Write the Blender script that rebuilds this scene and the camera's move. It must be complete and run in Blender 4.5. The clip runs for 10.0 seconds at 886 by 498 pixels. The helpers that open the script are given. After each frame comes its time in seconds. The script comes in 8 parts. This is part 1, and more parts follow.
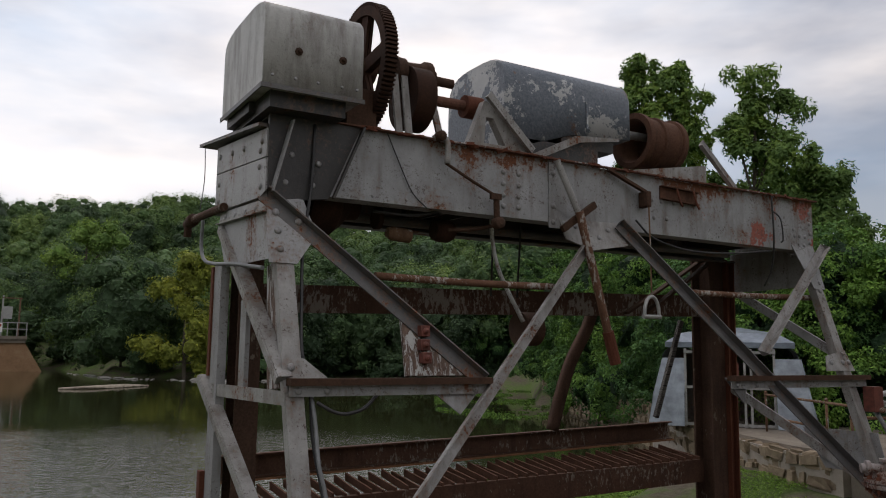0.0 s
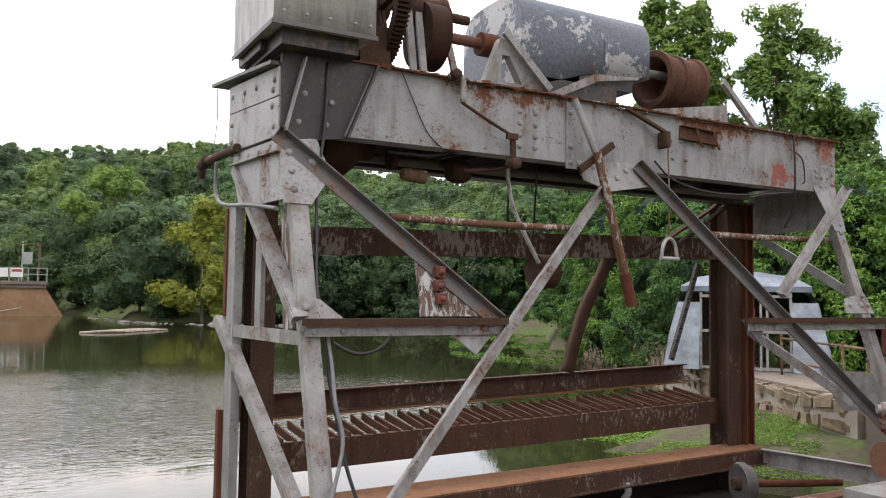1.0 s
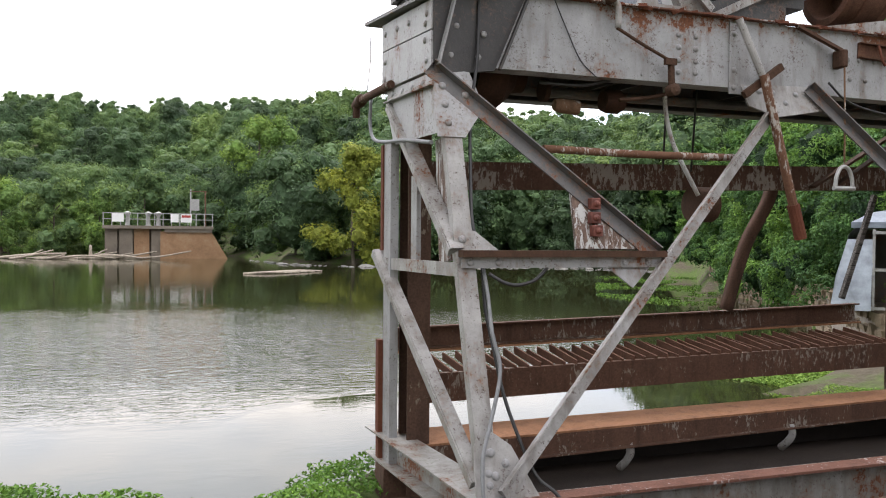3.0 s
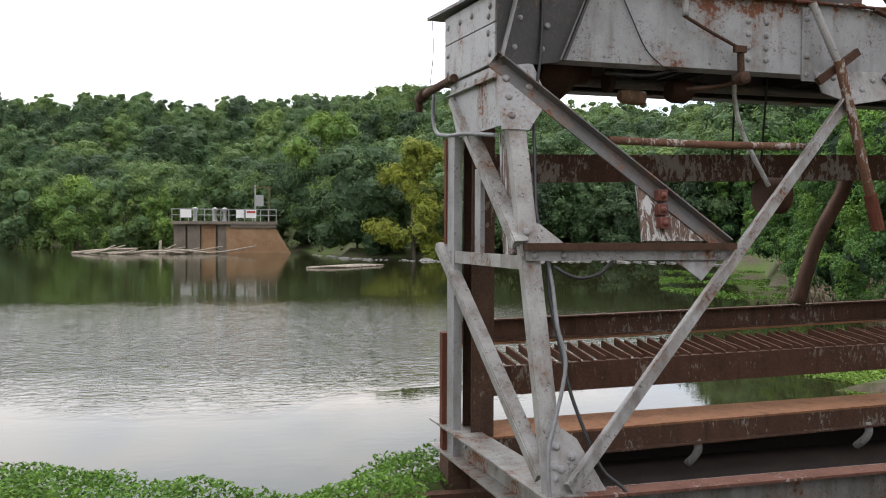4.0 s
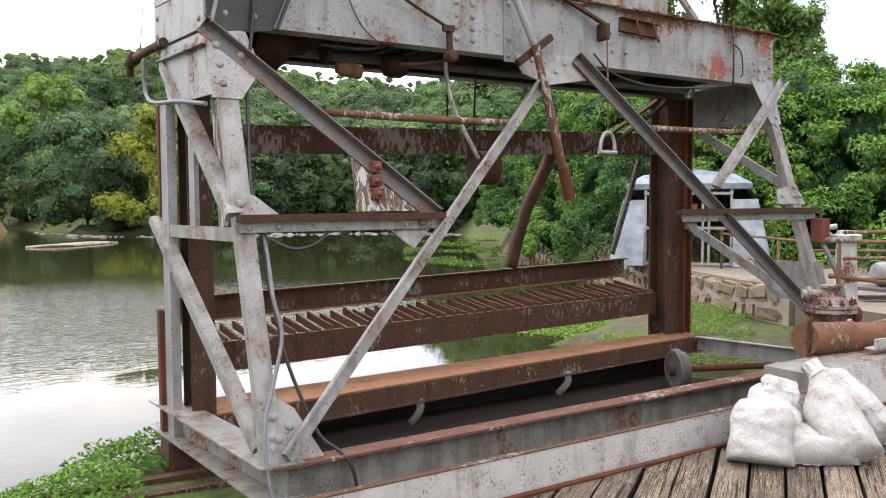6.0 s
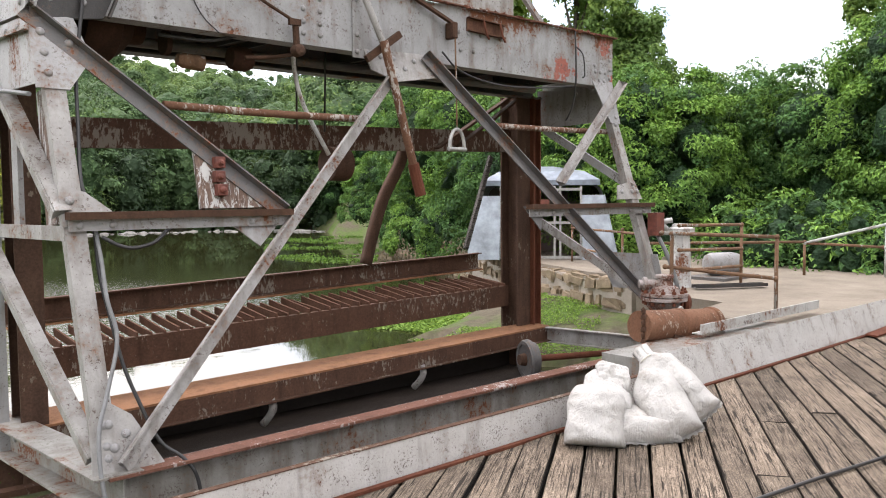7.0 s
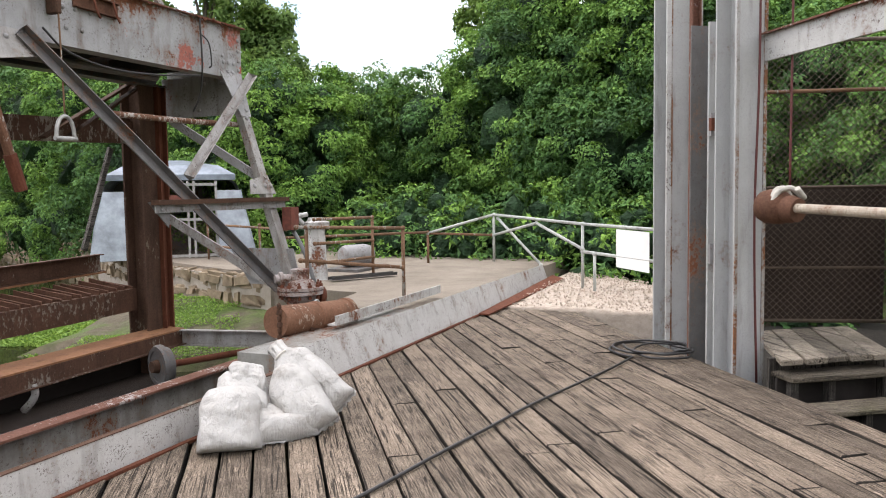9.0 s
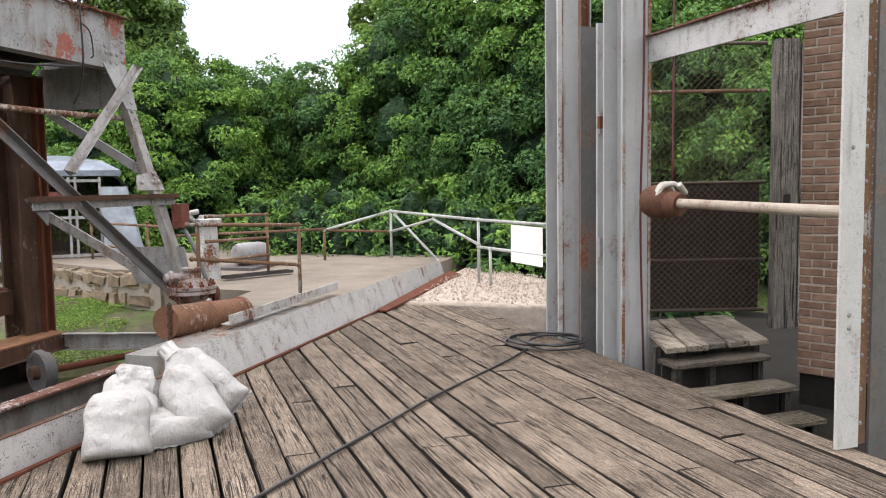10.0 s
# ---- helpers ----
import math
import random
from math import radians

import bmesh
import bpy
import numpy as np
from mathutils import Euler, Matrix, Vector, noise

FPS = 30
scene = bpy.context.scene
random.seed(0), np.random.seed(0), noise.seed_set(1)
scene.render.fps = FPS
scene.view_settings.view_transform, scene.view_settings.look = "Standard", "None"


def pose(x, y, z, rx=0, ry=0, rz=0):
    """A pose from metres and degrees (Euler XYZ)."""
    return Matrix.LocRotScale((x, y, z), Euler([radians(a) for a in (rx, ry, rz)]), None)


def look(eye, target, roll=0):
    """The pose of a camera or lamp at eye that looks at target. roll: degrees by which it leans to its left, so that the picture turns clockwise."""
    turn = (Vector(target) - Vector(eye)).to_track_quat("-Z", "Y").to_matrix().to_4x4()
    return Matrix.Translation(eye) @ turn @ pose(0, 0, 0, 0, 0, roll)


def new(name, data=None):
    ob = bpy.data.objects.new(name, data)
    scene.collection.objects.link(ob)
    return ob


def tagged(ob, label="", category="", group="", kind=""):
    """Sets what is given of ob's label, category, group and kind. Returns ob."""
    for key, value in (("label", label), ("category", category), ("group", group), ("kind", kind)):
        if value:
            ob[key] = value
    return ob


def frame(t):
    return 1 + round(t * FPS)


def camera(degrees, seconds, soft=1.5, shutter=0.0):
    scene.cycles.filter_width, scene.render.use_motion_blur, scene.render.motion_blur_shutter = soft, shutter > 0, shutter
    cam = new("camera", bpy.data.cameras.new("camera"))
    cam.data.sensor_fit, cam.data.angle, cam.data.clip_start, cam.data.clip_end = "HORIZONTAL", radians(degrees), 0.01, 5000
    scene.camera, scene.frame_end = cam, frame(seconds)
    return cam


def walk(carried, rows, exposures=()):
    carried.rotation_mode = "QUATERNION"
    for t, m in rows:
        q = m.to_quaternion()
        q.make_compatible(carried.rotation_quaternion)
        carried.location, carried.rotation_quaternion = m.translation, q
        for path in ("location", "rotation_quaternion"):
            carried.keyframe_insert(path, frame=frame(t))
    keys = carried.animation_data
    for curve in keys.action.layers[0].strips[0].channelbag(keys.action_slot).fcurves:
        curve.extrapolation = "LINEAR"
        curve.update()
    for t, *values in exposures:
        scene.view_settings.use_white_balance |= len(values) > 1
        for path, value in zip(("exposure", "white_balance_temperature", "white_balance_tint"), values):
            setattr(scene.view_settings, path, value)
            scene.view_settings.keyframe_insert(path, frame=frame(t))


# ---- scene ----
# The walk: seconds, x, y, z, yaw, pitch, roll
cam = camera(58.07, 10.0, soft=1.05)
ROWS = [
    (0, 0.043, -0.002, 1.893, -30.28, 7.18, -0.796),
    (0.5, 0.058, 0.023, 1.875, -29.539, 5.664, -0.86),
    (1, 0.073, 0.06, 1.853, -29.214, 3.292, -0.833),
    (1.5, 0.076, 0.088, 1.825, -27.928, 0.922, -0.641),
    (2, 0.064, 0.096, 1.807, -25.909, -0.238, -0.459),
    (2.5, 0.032, 0.101, 1.786, -22.748, -0.527, -0.491),
    (3, -0.007, 0.108, 1.76, -18.982, -0.891, -0.508),
    (3.2, -0.021, 0.107, 1.761, -18.0, -1.0, -0.45),
    (4.3, -0.046, 0.103, 1.746, -14.266, -1.501, -0.208),
    (4.5, -0.032, 0.1, 1.743, -14.432, -1.721, -0.077),
    (5, 0.027, 0.063, 1.74, -17.949, -2.104, 0.247),
    (5.5, 0.113, 0.003, 1.741, -26.239, -2.948, 0.332),
    (6, 0.203, -0.043, 1.736, -32.364, -3.293, 0.312),
    (6.2, 0.225, -0.055, 1.736, -34.2, -3.4, 0.36),
    (7.3, 0.366, -0.171, 1.728, -44.219, -3.6, 0.49),
    (7.5, 0.406, -0.177, 1.716, -45.32, -3.574, 0.469),
    (8, 0.463, -0.173, 1.705, -49.481, -3.816, 0.307),
    (8.5, 0.473, -0.131, 1.718, -58.168, -4.069, 0.563),
    (9, 0.503, -0.117, 1.716, -67.318, -4.231, 0.86),
    (9.5, 0.508, -0.137, 1.707, -74.218, -4.38, 0.926),
    (10, 0.498, -0.126, 1.706, -74.677, -4.56, 0.886),
]
EXPOSURES = [(0, -1.56, 6900, 16), (0.4, -1.22, 6900, 16), (0.7, -0.84, 6900, 16), (1.0, -0.15, 6950, 18), (1.5, 0.16, 6950, 18), (2.5, 0.16, 6900, 18), (3.0, 0.0, 6850, 16), (4.5, -0.33, 6800, 15), (5.2, -0.02, 6800, 15), (6, 0.32, 6900, 17), (7.5, 0.38, 7050, 17), (8.2, 0.34, 7000, 17), (9.0, 0.18, 6900, 16), (9.5, 0.18, 6900, 16), (10, 0.18, 6900, 16)]
walk(cam, [(t, pose(x, y, z, 90 + pitch, roll, yaw)) for t, x, y, z, yaw, pitch, roll in ROWS], EXPOSURES)

# ---- light: a bright, thinly clouded summer sky with a weak veiled sun ----
SUN_EL, SUN_AZ = 58.0, 5.0
world = bpy.data.worlds.new("sky")
scene.world = world
world.use_nodes = True
wn, wl = world.node_tree.nodes, world.node_tree.links
wn.clear()
w_out = wn.new("ShaderNodeOutputWorld")
w_bg = wn.new("ShaderNodeBackground")
w_sky = wn.new("ShaderNodeTexSky")
w_sky.sky_type = "NISHITA"
w_sky.sun_disc = False
w_sky.sun_elevation, w_sky.sun_rotation = radians(SUN_EL), radians(SUN_AZ)
w_dim = wn.new("ShaderNodeMix")
w_dim.data_type = "RGBA"
w_dim.blend_type = "MULTIPLY"
w_dim.inputs["Factor"].default_value = 1.0
w_dim.inputs["B"].default_value = (0.15, 0.15, 0.15, 1)
w_co = wn.new("ShaderNodeTexCoord")
w_map = wn.new("ShaderNodeMapping")
w_map.inputs["Scale"].default_value = (1.0, 1.0, 3.2)
w_noise = wn.new("ShaderNodeTexNoise")
w_noise.inputs["Scale"].default_value = 1.7
w_noise.inputs["Detail"].default_value = 6
w_noise.inputs["Roughness"].default_value = 0.5
w_ramp = wn.new("ShaderNodeValToRGB")
w_ramp.color_ramp.elements[0].position = 0.34
w_ramp.color_ramp.elements[1].position = 0.56
w_ramp.color_ramp.elements[0].color = (0.28, 0.28, 0.28, 1)
w_noise2 = wn.new("ShaderNodeTexNoise")
w_noise2.inputs["Scale"].default_value = 2.6
w_noise2.inputs["Detail"].default_value = 5
w_cl = wn.new("ShaderNodeValToRGB")
w_cl.color_ramp.elements[0].position, w_cl.color_ramp.elements[1].position = 0.3, 0.65
w_cl.color_ramp.elements[0].color = (1.55, 1.86, 2.25, 1)
w_cl.color_ramp.elements[1].color = (2.7, 2.67, 2.62, 1)
w_mix = wn.new("ShaderNodeMix")
w_mix.data_type = "RGBA"
wl.new(w_co.outputs["Generated"], w_map.inputs["Vector"])
wl.new(w_map.outputs["Vector"], w_noise.inputs["Vector"])
wl.new(w_map.outputs["Vector"], w_noise2.inputs["Vector"])
wl.new(w_noise.outputs["Fac"], w_ramp.inputs["Fac"])
wl.new(w_noise2.outputs["Fac"], w_cl.inputs["Fac"])
wl.new(w_sky.outputs["Color"], w_dim.inputs["A"])
wl.new(w_ramp.outputs["Color"], w_mix.inputs["Factor"])
wl.new(w_dim.outputs["Result"], w_mix.inputs["A"])
wl.new(w_cl.outputs["Color"], w_mix.inputs["B"])
# the cloud layer glows towards the veiled sun
_az, _el = radians(SUN_AZ), radians(SUN_EL)
sun_dir = Vector((math.sin(_az) * math.cos(_el), math.cos(_az) * math.cos(_el), math.sin(_el)))
w_dot = wn.new("ShaderNodeVectorMath")
w_dot.operation = "DOT_PRODUCT"
w_dot.inputs[1].default_value = sun_dir
w_glow = wn.new("ShaderNodeMapRange")
w_glow.inputs["From Min"].default_value, w_glow.inputs["From Max"].default_value = -0.7, 0.9
w_glow.inputs["To Min"].default_value, w_glow.inputs["To Max"].default_value = 0.72, 1.3
w_lit = wn.new("ShaderNodeMix")
w_lit.data_type, w_lit.blend_type = "RGBA", "MULTIPLY"
w_lit.inputs["Factor"].default_value = 1.0
wl.new(w_co.outputs["Generated"], w_dot.inputs[0])
wl.new(w_dot.outputs["Value"], w_glow.inputs["Value"])
wl.new(w_mix.outputs["Result"], w_lit.inputs["A"])
wl.new(w_glow.outputs["Result"], w_lit.inputs["B"])
wl.new(w_lit.outputs["Result"], w_bg.inputs["Color"])
w_bg.inputs["Strength"].default_value = 1.0
wl.new(w_bg.outputs["Background"], w_out.inputs["Surface"])

sun = new("sun", bpy.data.lights.new("sun", "SUN"))
sun.data.energy, sun.data.angle, sun.data.color = 1.4, radians(18), (1.0, 0.96, 0.9)
sun.matrix_world = look(sun_dir * 50, (0, 0, 0))


# ---- materials ----
class Mat:
    """A node material with a few short ways to add nodes."""

    def __init__(self, name, rough=0.6, metal=0.0, spec=0.5):
        self.m = bpy.data.materials.new(name)
        self.m.use_nodes = True
        self.n, self.l = self.m.node_tree.nodes, self.m.node_tree.links
        self.b = self.n["Principled BSDF"]
        self.b.inputs["Roughness"].default_value = rough
        self.b.inputs["Metallic"].default_value = metal
        self.b.inputs["Specular IOR Level"].default_value = spec
        self.co = self.n.new("ShaderNodeTexCoord").outputs["Object"]

    def vec(self, scale=(1, 1, 1), src=None):
        k = self.n.new("ShaderNodeMapping")
        k.inputs["Scale"].default_value = scale
        self.l.new(src or self.co, k.inputs["Vector"])
        return k.outputs["Vector"]

    def world_vec(self, scale=(1, 1, 1)):
        return self.vec(scale, self.n.new("ShaderNodeNewGeometry").outputs["Position"])

    def noise(self, scale, detail=4, rough=0.55, vec=None, dist=0.0):
        k = self.n.new("ShaderNodeTexNoise")
        k.inputs["Scale"].default_value = scale
        k.inputs["Detail"].default_value = detail
        k.inputs["Roughness"].default_value = rough
        k.inputs["Distortion"].default_value = dist
        self.l.new(vec or self.co, k.inputs["Vector"])
        return k.outputs["Fac"]

    def voronoi(self, scale, vec=None, feature="F1", out="Distance"):
        k = self.n.new("ShaderNodeTexVoronoi")
        k.feature = feature
        k.inputs["Scale"].default_value = scale
        self.l.new(vec or self.co, k.inputs["Vector"])
        return k.outputs[out]

    def ramp(self, fac, *stops):
        k = self.n.new("ShaderNodeValToRGB")
        e = k.color_ramp.elements
        while len(e) < len(stops):
            e.new(0.5)
        for el, (p, c) in zip(e, stops):
            el.position = p
            el.color = (*c, 1) if not isinstance(c, (int, float)) else (c, c, c, 1)
        self.l.new(fac, k.inputs["Fac"])
        return k.outputs["Color"]

    def mix(self, fac, a, b, mode="MIX"):
        k = self.n.new("ShaderNodeMix")
        k.data_type, k.blend_type = "RGBA", mode
        for sock, val in ((k.inputs["Factor"], fac), (k.inputs["A"], a), (k.inputs["B"], b)):
            if isinstance(val, bpy.types.NodeSocket):
                self.l.new(val, sock)
            elif isinstance(val, (int, float)):
                sock.default_value = val if sock.type == "VALUE" else (val, val, val, 1)
            else:
                sock.default_value = (*val, 1)
        return k.outputs["Result"]

    def math(self, op, a, b=0.0):
        k = self.n.new("ShaderNodeMath")
        k.operation = op
        for sock, val in zip(k.inputs, (a, b)):
            if isinstance(val, bpy.types.NodeSocket):
                self.l.new(val, sock)
            else:
                sock.default_value = val
        return k.outputs["Value"]

    def rnd(self):
        return self.n.new("ShaderNodeObjectInfo").outputs["Random"]

    def island(self):
        return self.n.new("ShaderNodeNewGeometry").outputs["Random Per Island"]

    def attr(self, name):
        k = self.n.new("ShaderNodeAttribute")
        k.attribute_name = name
        return k.outputs["Fac"]

    def color(self, c):
        if isinstance(c, bpy.types.NodeSocket):
            self.l.new(c, self.b.inputs["Base Color"])
        else:
            self.b.inputs["Base Color"].default_value = (*c, 1)
        return self

    def rough(self, r):
        self.l.new(r, self.b.inputs["Roughness"])
        return self

    def bump(self, height, strength=0.3, distance=0.01):
        k = self.n.new("ShaderNodeBump")
        k.inputs["Strength"].default_value, k.inputs["Distance"].default_value = strength, distance
        self.l.new(height, k.inputs["Height"])
        self.l.new(k.outputs["Normal"], self.b.inputs["Normal"])
        return self


def painted_steel(name, paint, rust_at, paint2=None, scale=1.0, rust=((0.10, 0.035, 0.018), (0.22, 0.085, 0.04)), grime=0.55, edge=None, primer=None, chips=1.0):
    """Old paint that flakes off rusting steel. rust_at: the noise level above which it shows (lower: more rust)."""
    k = Mat(name, 0.55)
    v = k.world_vec()
    big = k.noise(1.6 * scale, 5, 0.6, v)
    fine = k.noise(26 * scale, 5, 0.65, v)
    streak = k.noise(7, 4, 0.6, k.world_vec((1, 1, 0.18)))
    level = k.math("ADD", k.math("MULTIPLY", big, 0.5), k.math("ADD", k.math("MULTIPLY", fine, 0.3), k.math("MULTIPLY", streak, 0.2)))
    if edge:
        # the paint has flaked first along the top edge
        sep = k.n.new("ShaderNodeSeparateXYZ")
        k.l.new(v, sep.inputs["Vector"])
        near = k.n.new("ShaderNodeMapRange")
        near.inputs["From Min"].default_value, near.inputs["From Max"].default_value = edge
        near.inputs["To Min"].default_value, near.inputs["To Max"].default_value = 0.0, 0.07
        k.l.new(sep.outputs["Z"], near.inputs["Value"])
        level = k.math("ADD", level, near.outputs["Result"])
    mask = k.ramp(level, (rust_at, 0.0), (rust_at + 0.025, 1.0))
    dirt = k.ramp(k.noise(3.2 * scale, 6, 0.7, v), (0.3, paint), (0.7, paint2 or tuple(c * 0.72 for c in paint)))
    dirt = k.mix(k.ramp(k.noise(60, 3, 0.6, v), (0.55, 0.0), (0.75, 0.35)), dirt, tuple(c * 0.45 for c in paint))
    dirt = k.mix(k.ramp(streak, (grime, 0.0), (grime + 0.22, 0.6)), dirt, (0.1, 0.08, 0.065))
    stain = k.ramp(level, (rust_at - 0.06, 0.0), (rust_at + 0.01, 0.55))
    dirt = k.mix(stain, dirt, (0.2, 0.12, 0.08))
    if primer:
        # red primer bared in patches on one stretch of the piece
        sx = k.n.new("ShaderNodeSeparateXYZ")
        k.l.new(v, sx.inputs["Vector"])
        along = k.n.new("ShaderNodeMapRange")
        along.inputs["From Min"].default_value, along.inputs["From Max"].default_value = primer
        along.inputs["To Min"].default_value, along.inputs["To Max"].default_value = -0.12, 0.025
        k.l.new(sx.outputs["X"], along.inputs["Value"])
        pl = k.math("ADD", k.math("ADD", k.math("MULTIPLY", k.noise(3.1, 3, 0.5, k.world_vec((1, 1, 0.8))), 0.7), k.math("MULTIPLY", k.noise(24, 5, 0.7, v), 0.3)), along.outputs["Result"])
        dirt = k.mix(k.ramp(pl, (0.6, 0.0), (0.62, 1.0)), dirt, (0.3, 0.085, 0.06))
    # pale chipped rims and dark pits in the coat
    chip = k.math("ADD", k.noise(34 * scale, 7, 0.8, v), k.math("MULTIPLY", k.math("SUBTRACT", k.noise(4.5 * scale, 4, 0.6, v), 0.5), 0.4))
    dirt = k.mix(k.ramp(chip, (0.585, 0.0), (0.62, 0.8 * chips)), dirt, (0.075, 0.05, 0.04))
    rusty = k.ramp(k.noise(40, 5, 0.7, v), (0.3, rust[0]), (0.7, rust[1]))
    k.color(k.mix(mask, dirt, rusty))
    k.rough(k.ramp(mask, (0.0, 0.5), (1.0, 0.9)))
    hgt = k.math("SUBTRACT", k.math("MULTIPLY", k.noise(90, 4, 0.6, v), 0.5), k.math("MULTIPLY", mask, 0.7))
    hgt = k.math("ADD", hgt, k.math("MULTIPLY", k.noise(22, 3, 0.6, v), 0.9))
    return k.bump(hgt, 0.7, 0.006).m


def rusty_steel(name, dark, mid, light, flake=0.0, flake_col=(0.35, 0.33, 0.31)):
    k = Mat(name, 0.88, spec=0.25)
    v = k.world_vec()
    c = k.ramp(k.noise(2.4, 6, 0.65, v), (0.25, dark), (0.5, mid), (0.78, light))
    c = k.mix(0.55, c, k.ramp(k.noise(45, 5, 0.7, v), (0.25, dark), (0.75, light)))
    c = k.mix(k.ramp(k.noise(9, 3, 0.6, k.world_vec((1, 1, 0.15))), (0.5, 0.0), (0.8, 0.5)), c, tuple(x * 0.4 for x in dark))
    if flake:
        lv = k.math("ADD", k.math("MULTIPLY", k.noise(1.9, 3, 0.5, v), 0.4), k.math("MULTIPLY", k.noise(25, 6, 0.7, k.world_vec((1, 1, 0.4))), 0.6))
        c = k.mix(k.ramp(lv, (flake, 0.0), (flake + 0.03, 1.0)), c, flake_col)
    return k.color(c).bump(k.noise(70, 5, 0.7, v), 0.6, 0.004).m


GREY = painted_steel("grey paint", (0.32, 0.32, 0.325), 0.592, (0.21, 0.208, 0.208), grime=0.5)
GREY_GIRDER = painted_steel("girder grey paint", (0.34, 0.343, 0.35), 0.585, (0.225, 0.227, 0.23), grime=0.5, edge=(3.68, 3.86), primer=(5.6, 7.6))
# near-black steel: real grime, and painted shade under the machine covers
GRIME_SHADE = painted_steel("near-black steel for grime and shade", (0.042, 0.04, 0.04), 0.592, (0.018, 0.017, 0.017), rust=((0.04, 0.016, 0.01), (0.09, 0.035, 0.02)))
END_PAINT = painted_steel("end plate paint", (0.36, 0.36, 0.365), 0.6, (0.27, 0.27, 0.27))
GIRT = painted_steel("rust-edged white paint", (0.47, 0.47, 0.46), 0.575, (0.36, 0.36, 0.35), edge=(2.9, 3.12))
GREY_WORN = painted_steel("worn grey paint", (0.36, 0.352, 0.342), 0.572, (0.2, 0.192, 0.182), grime=0.45, chips=1.2)
BASE_PAINT = painted_steel("grimy base paint", (0.3, 0.298, 0.28), 0.555, (0.16, 0.155, 0.14), 1.3, grime=0.44)
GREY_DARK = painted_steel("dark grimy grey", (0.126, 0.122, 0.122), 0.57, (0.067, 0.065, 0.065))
WHITE_STEEL = painted_steel("white paint on steel", (0.493, 0.493, 0.484), 0.565, (0.357, 0.357, 0.348))
KERB_WHITE = painted_steel("kerb white paint", (0.5, 0.495, 0.485), 0.588, (0.4, 0.39, 0.375), 1.5, grime=0.55)
RAIL_PAINT = painted_steel("silver rail paint", (0.425, 0.442, 0.425), 0.66, (0.34, 0.365, 0.34), 2.0)
RAIL_RUST = rusty_steel("rusted rail", (0.086, 0.043, 0.025), (0.173, 0.094, 0.054), (0.245, 0.158, 0.101), 0.56, (0.302, 0.295, 0.274))
# darker copy of the brown rust, with backlit shade put into its colour
GEAR_RUST = rusty_steel("shade-darkened rust", (0.014, 0.009, 0.006), (0.039, 0.017, 0.01), (0.073, 0.031, 0.018))
RUST = rusty_steel("brown rust", (0.022, 0.013, 0.009), (0.062, 0.032, 0.02), (0.115, 0.06, 0.038))
CYL_RUST = rusty_steel("red cylinder rust", (0.075, 0.034, 0.02), (0.165, 0.075, 0.042), (0.25, 0.135, 0.085), 0.57, (0.3, 0.24, 0.19))
MAST_RUST = rusty_steel("weathered mast rust", (0.026, 0.015, 0.01), (0.07, 0.036, 0.024), (0.13, 0.075, 0.052), 0.6, (0.17, 0.14, 0.11))
RUST_FLAKED = rusty_steel("rust with old grey paint", (0.034, 0.017, 0.011), (0.075, 0.037, 0.024), (0.13, 0.07, 0.046), 0.555, (0.19, 0.165, 0.14))
PIPE_FLAKE = rusty_steel("flaking white pipe paint", (0.07, 0.03, 0.018), (0.14, 0.065, 0.038), (0.2, 0.11, 0.07), 0.545, (0.36, 0.33, 0.3))
BEAM_FLAKED = rusty_steel("rust beam with flaking pale paint", (0.034, 0.017, 0.011), (0.07, 0.034, 0.022), (0.12, 0.062, 0.042), 0.525, (0.21, 0.18, 0.155))
RUST_ORANGE = rusty_steel("orange rust", (0.13, 0.06, 0.03), (0.25, 0.115, 0.057), (0.33, 0.17, 0.092))
DRUM_RUST = rusty_steel("drum rust", (0.045, 0.02, 0.012), (0.1, 0.042, 0.026), (0.17, 0.09, 0.058))
RUST_RED = rusty_steel("red brown rust", (0.065, 0.02, 0.012), (0.115, 0.036, 0.02), (0.173, 0.065, 0.036))
RUST_EDGE = rusty_steel("rusted flange", (0.079, 0.036, 0.025), (0.144, 0.061, 0.04), (0.216, 0.108, 0.079), 0.56, (0.36, 0.324, 0.31))


def patina(name):
    k = Mat(name, 0.5)
    v = k.world_vec()
    blue = k.ramp(k.noise(38, 6, 0.75, v), (0.3, (0.06, 0.075, 0.1)), (0.7, (0.19, 0.215, 0.25)))
    lv = k.math("ADD", k.math("MULTIPLY", k.noise(1.5, 3, 0.5, v), 0.62), k.math("MULTIPLY", k.noise(14, 6, 0.7, v), 0.38))
    mask = k.ramp(lv, (0.515, 0.0), (0.535, 1.0))
    white = k.ramp(k.noise(6, 5, 0.6, v), (0.3, (0.5, 0.5, 0.5)), (0.75, (0.38, 0.39, 0.4)))
    c = k.mix(mask, blue, white)
    c = k.mix(k.ramp(k.noise(4, 6, 0.7, v), (0.63, 0.0), (0.67, 0.8)), c, (0.18, 0.09, 0.05))
    return k.color(c).bump(k.math("MULTIPLY", mask, 1.0), 0.4, 0.004).m


HOOD = patina("zinc hood with flaking white paint")


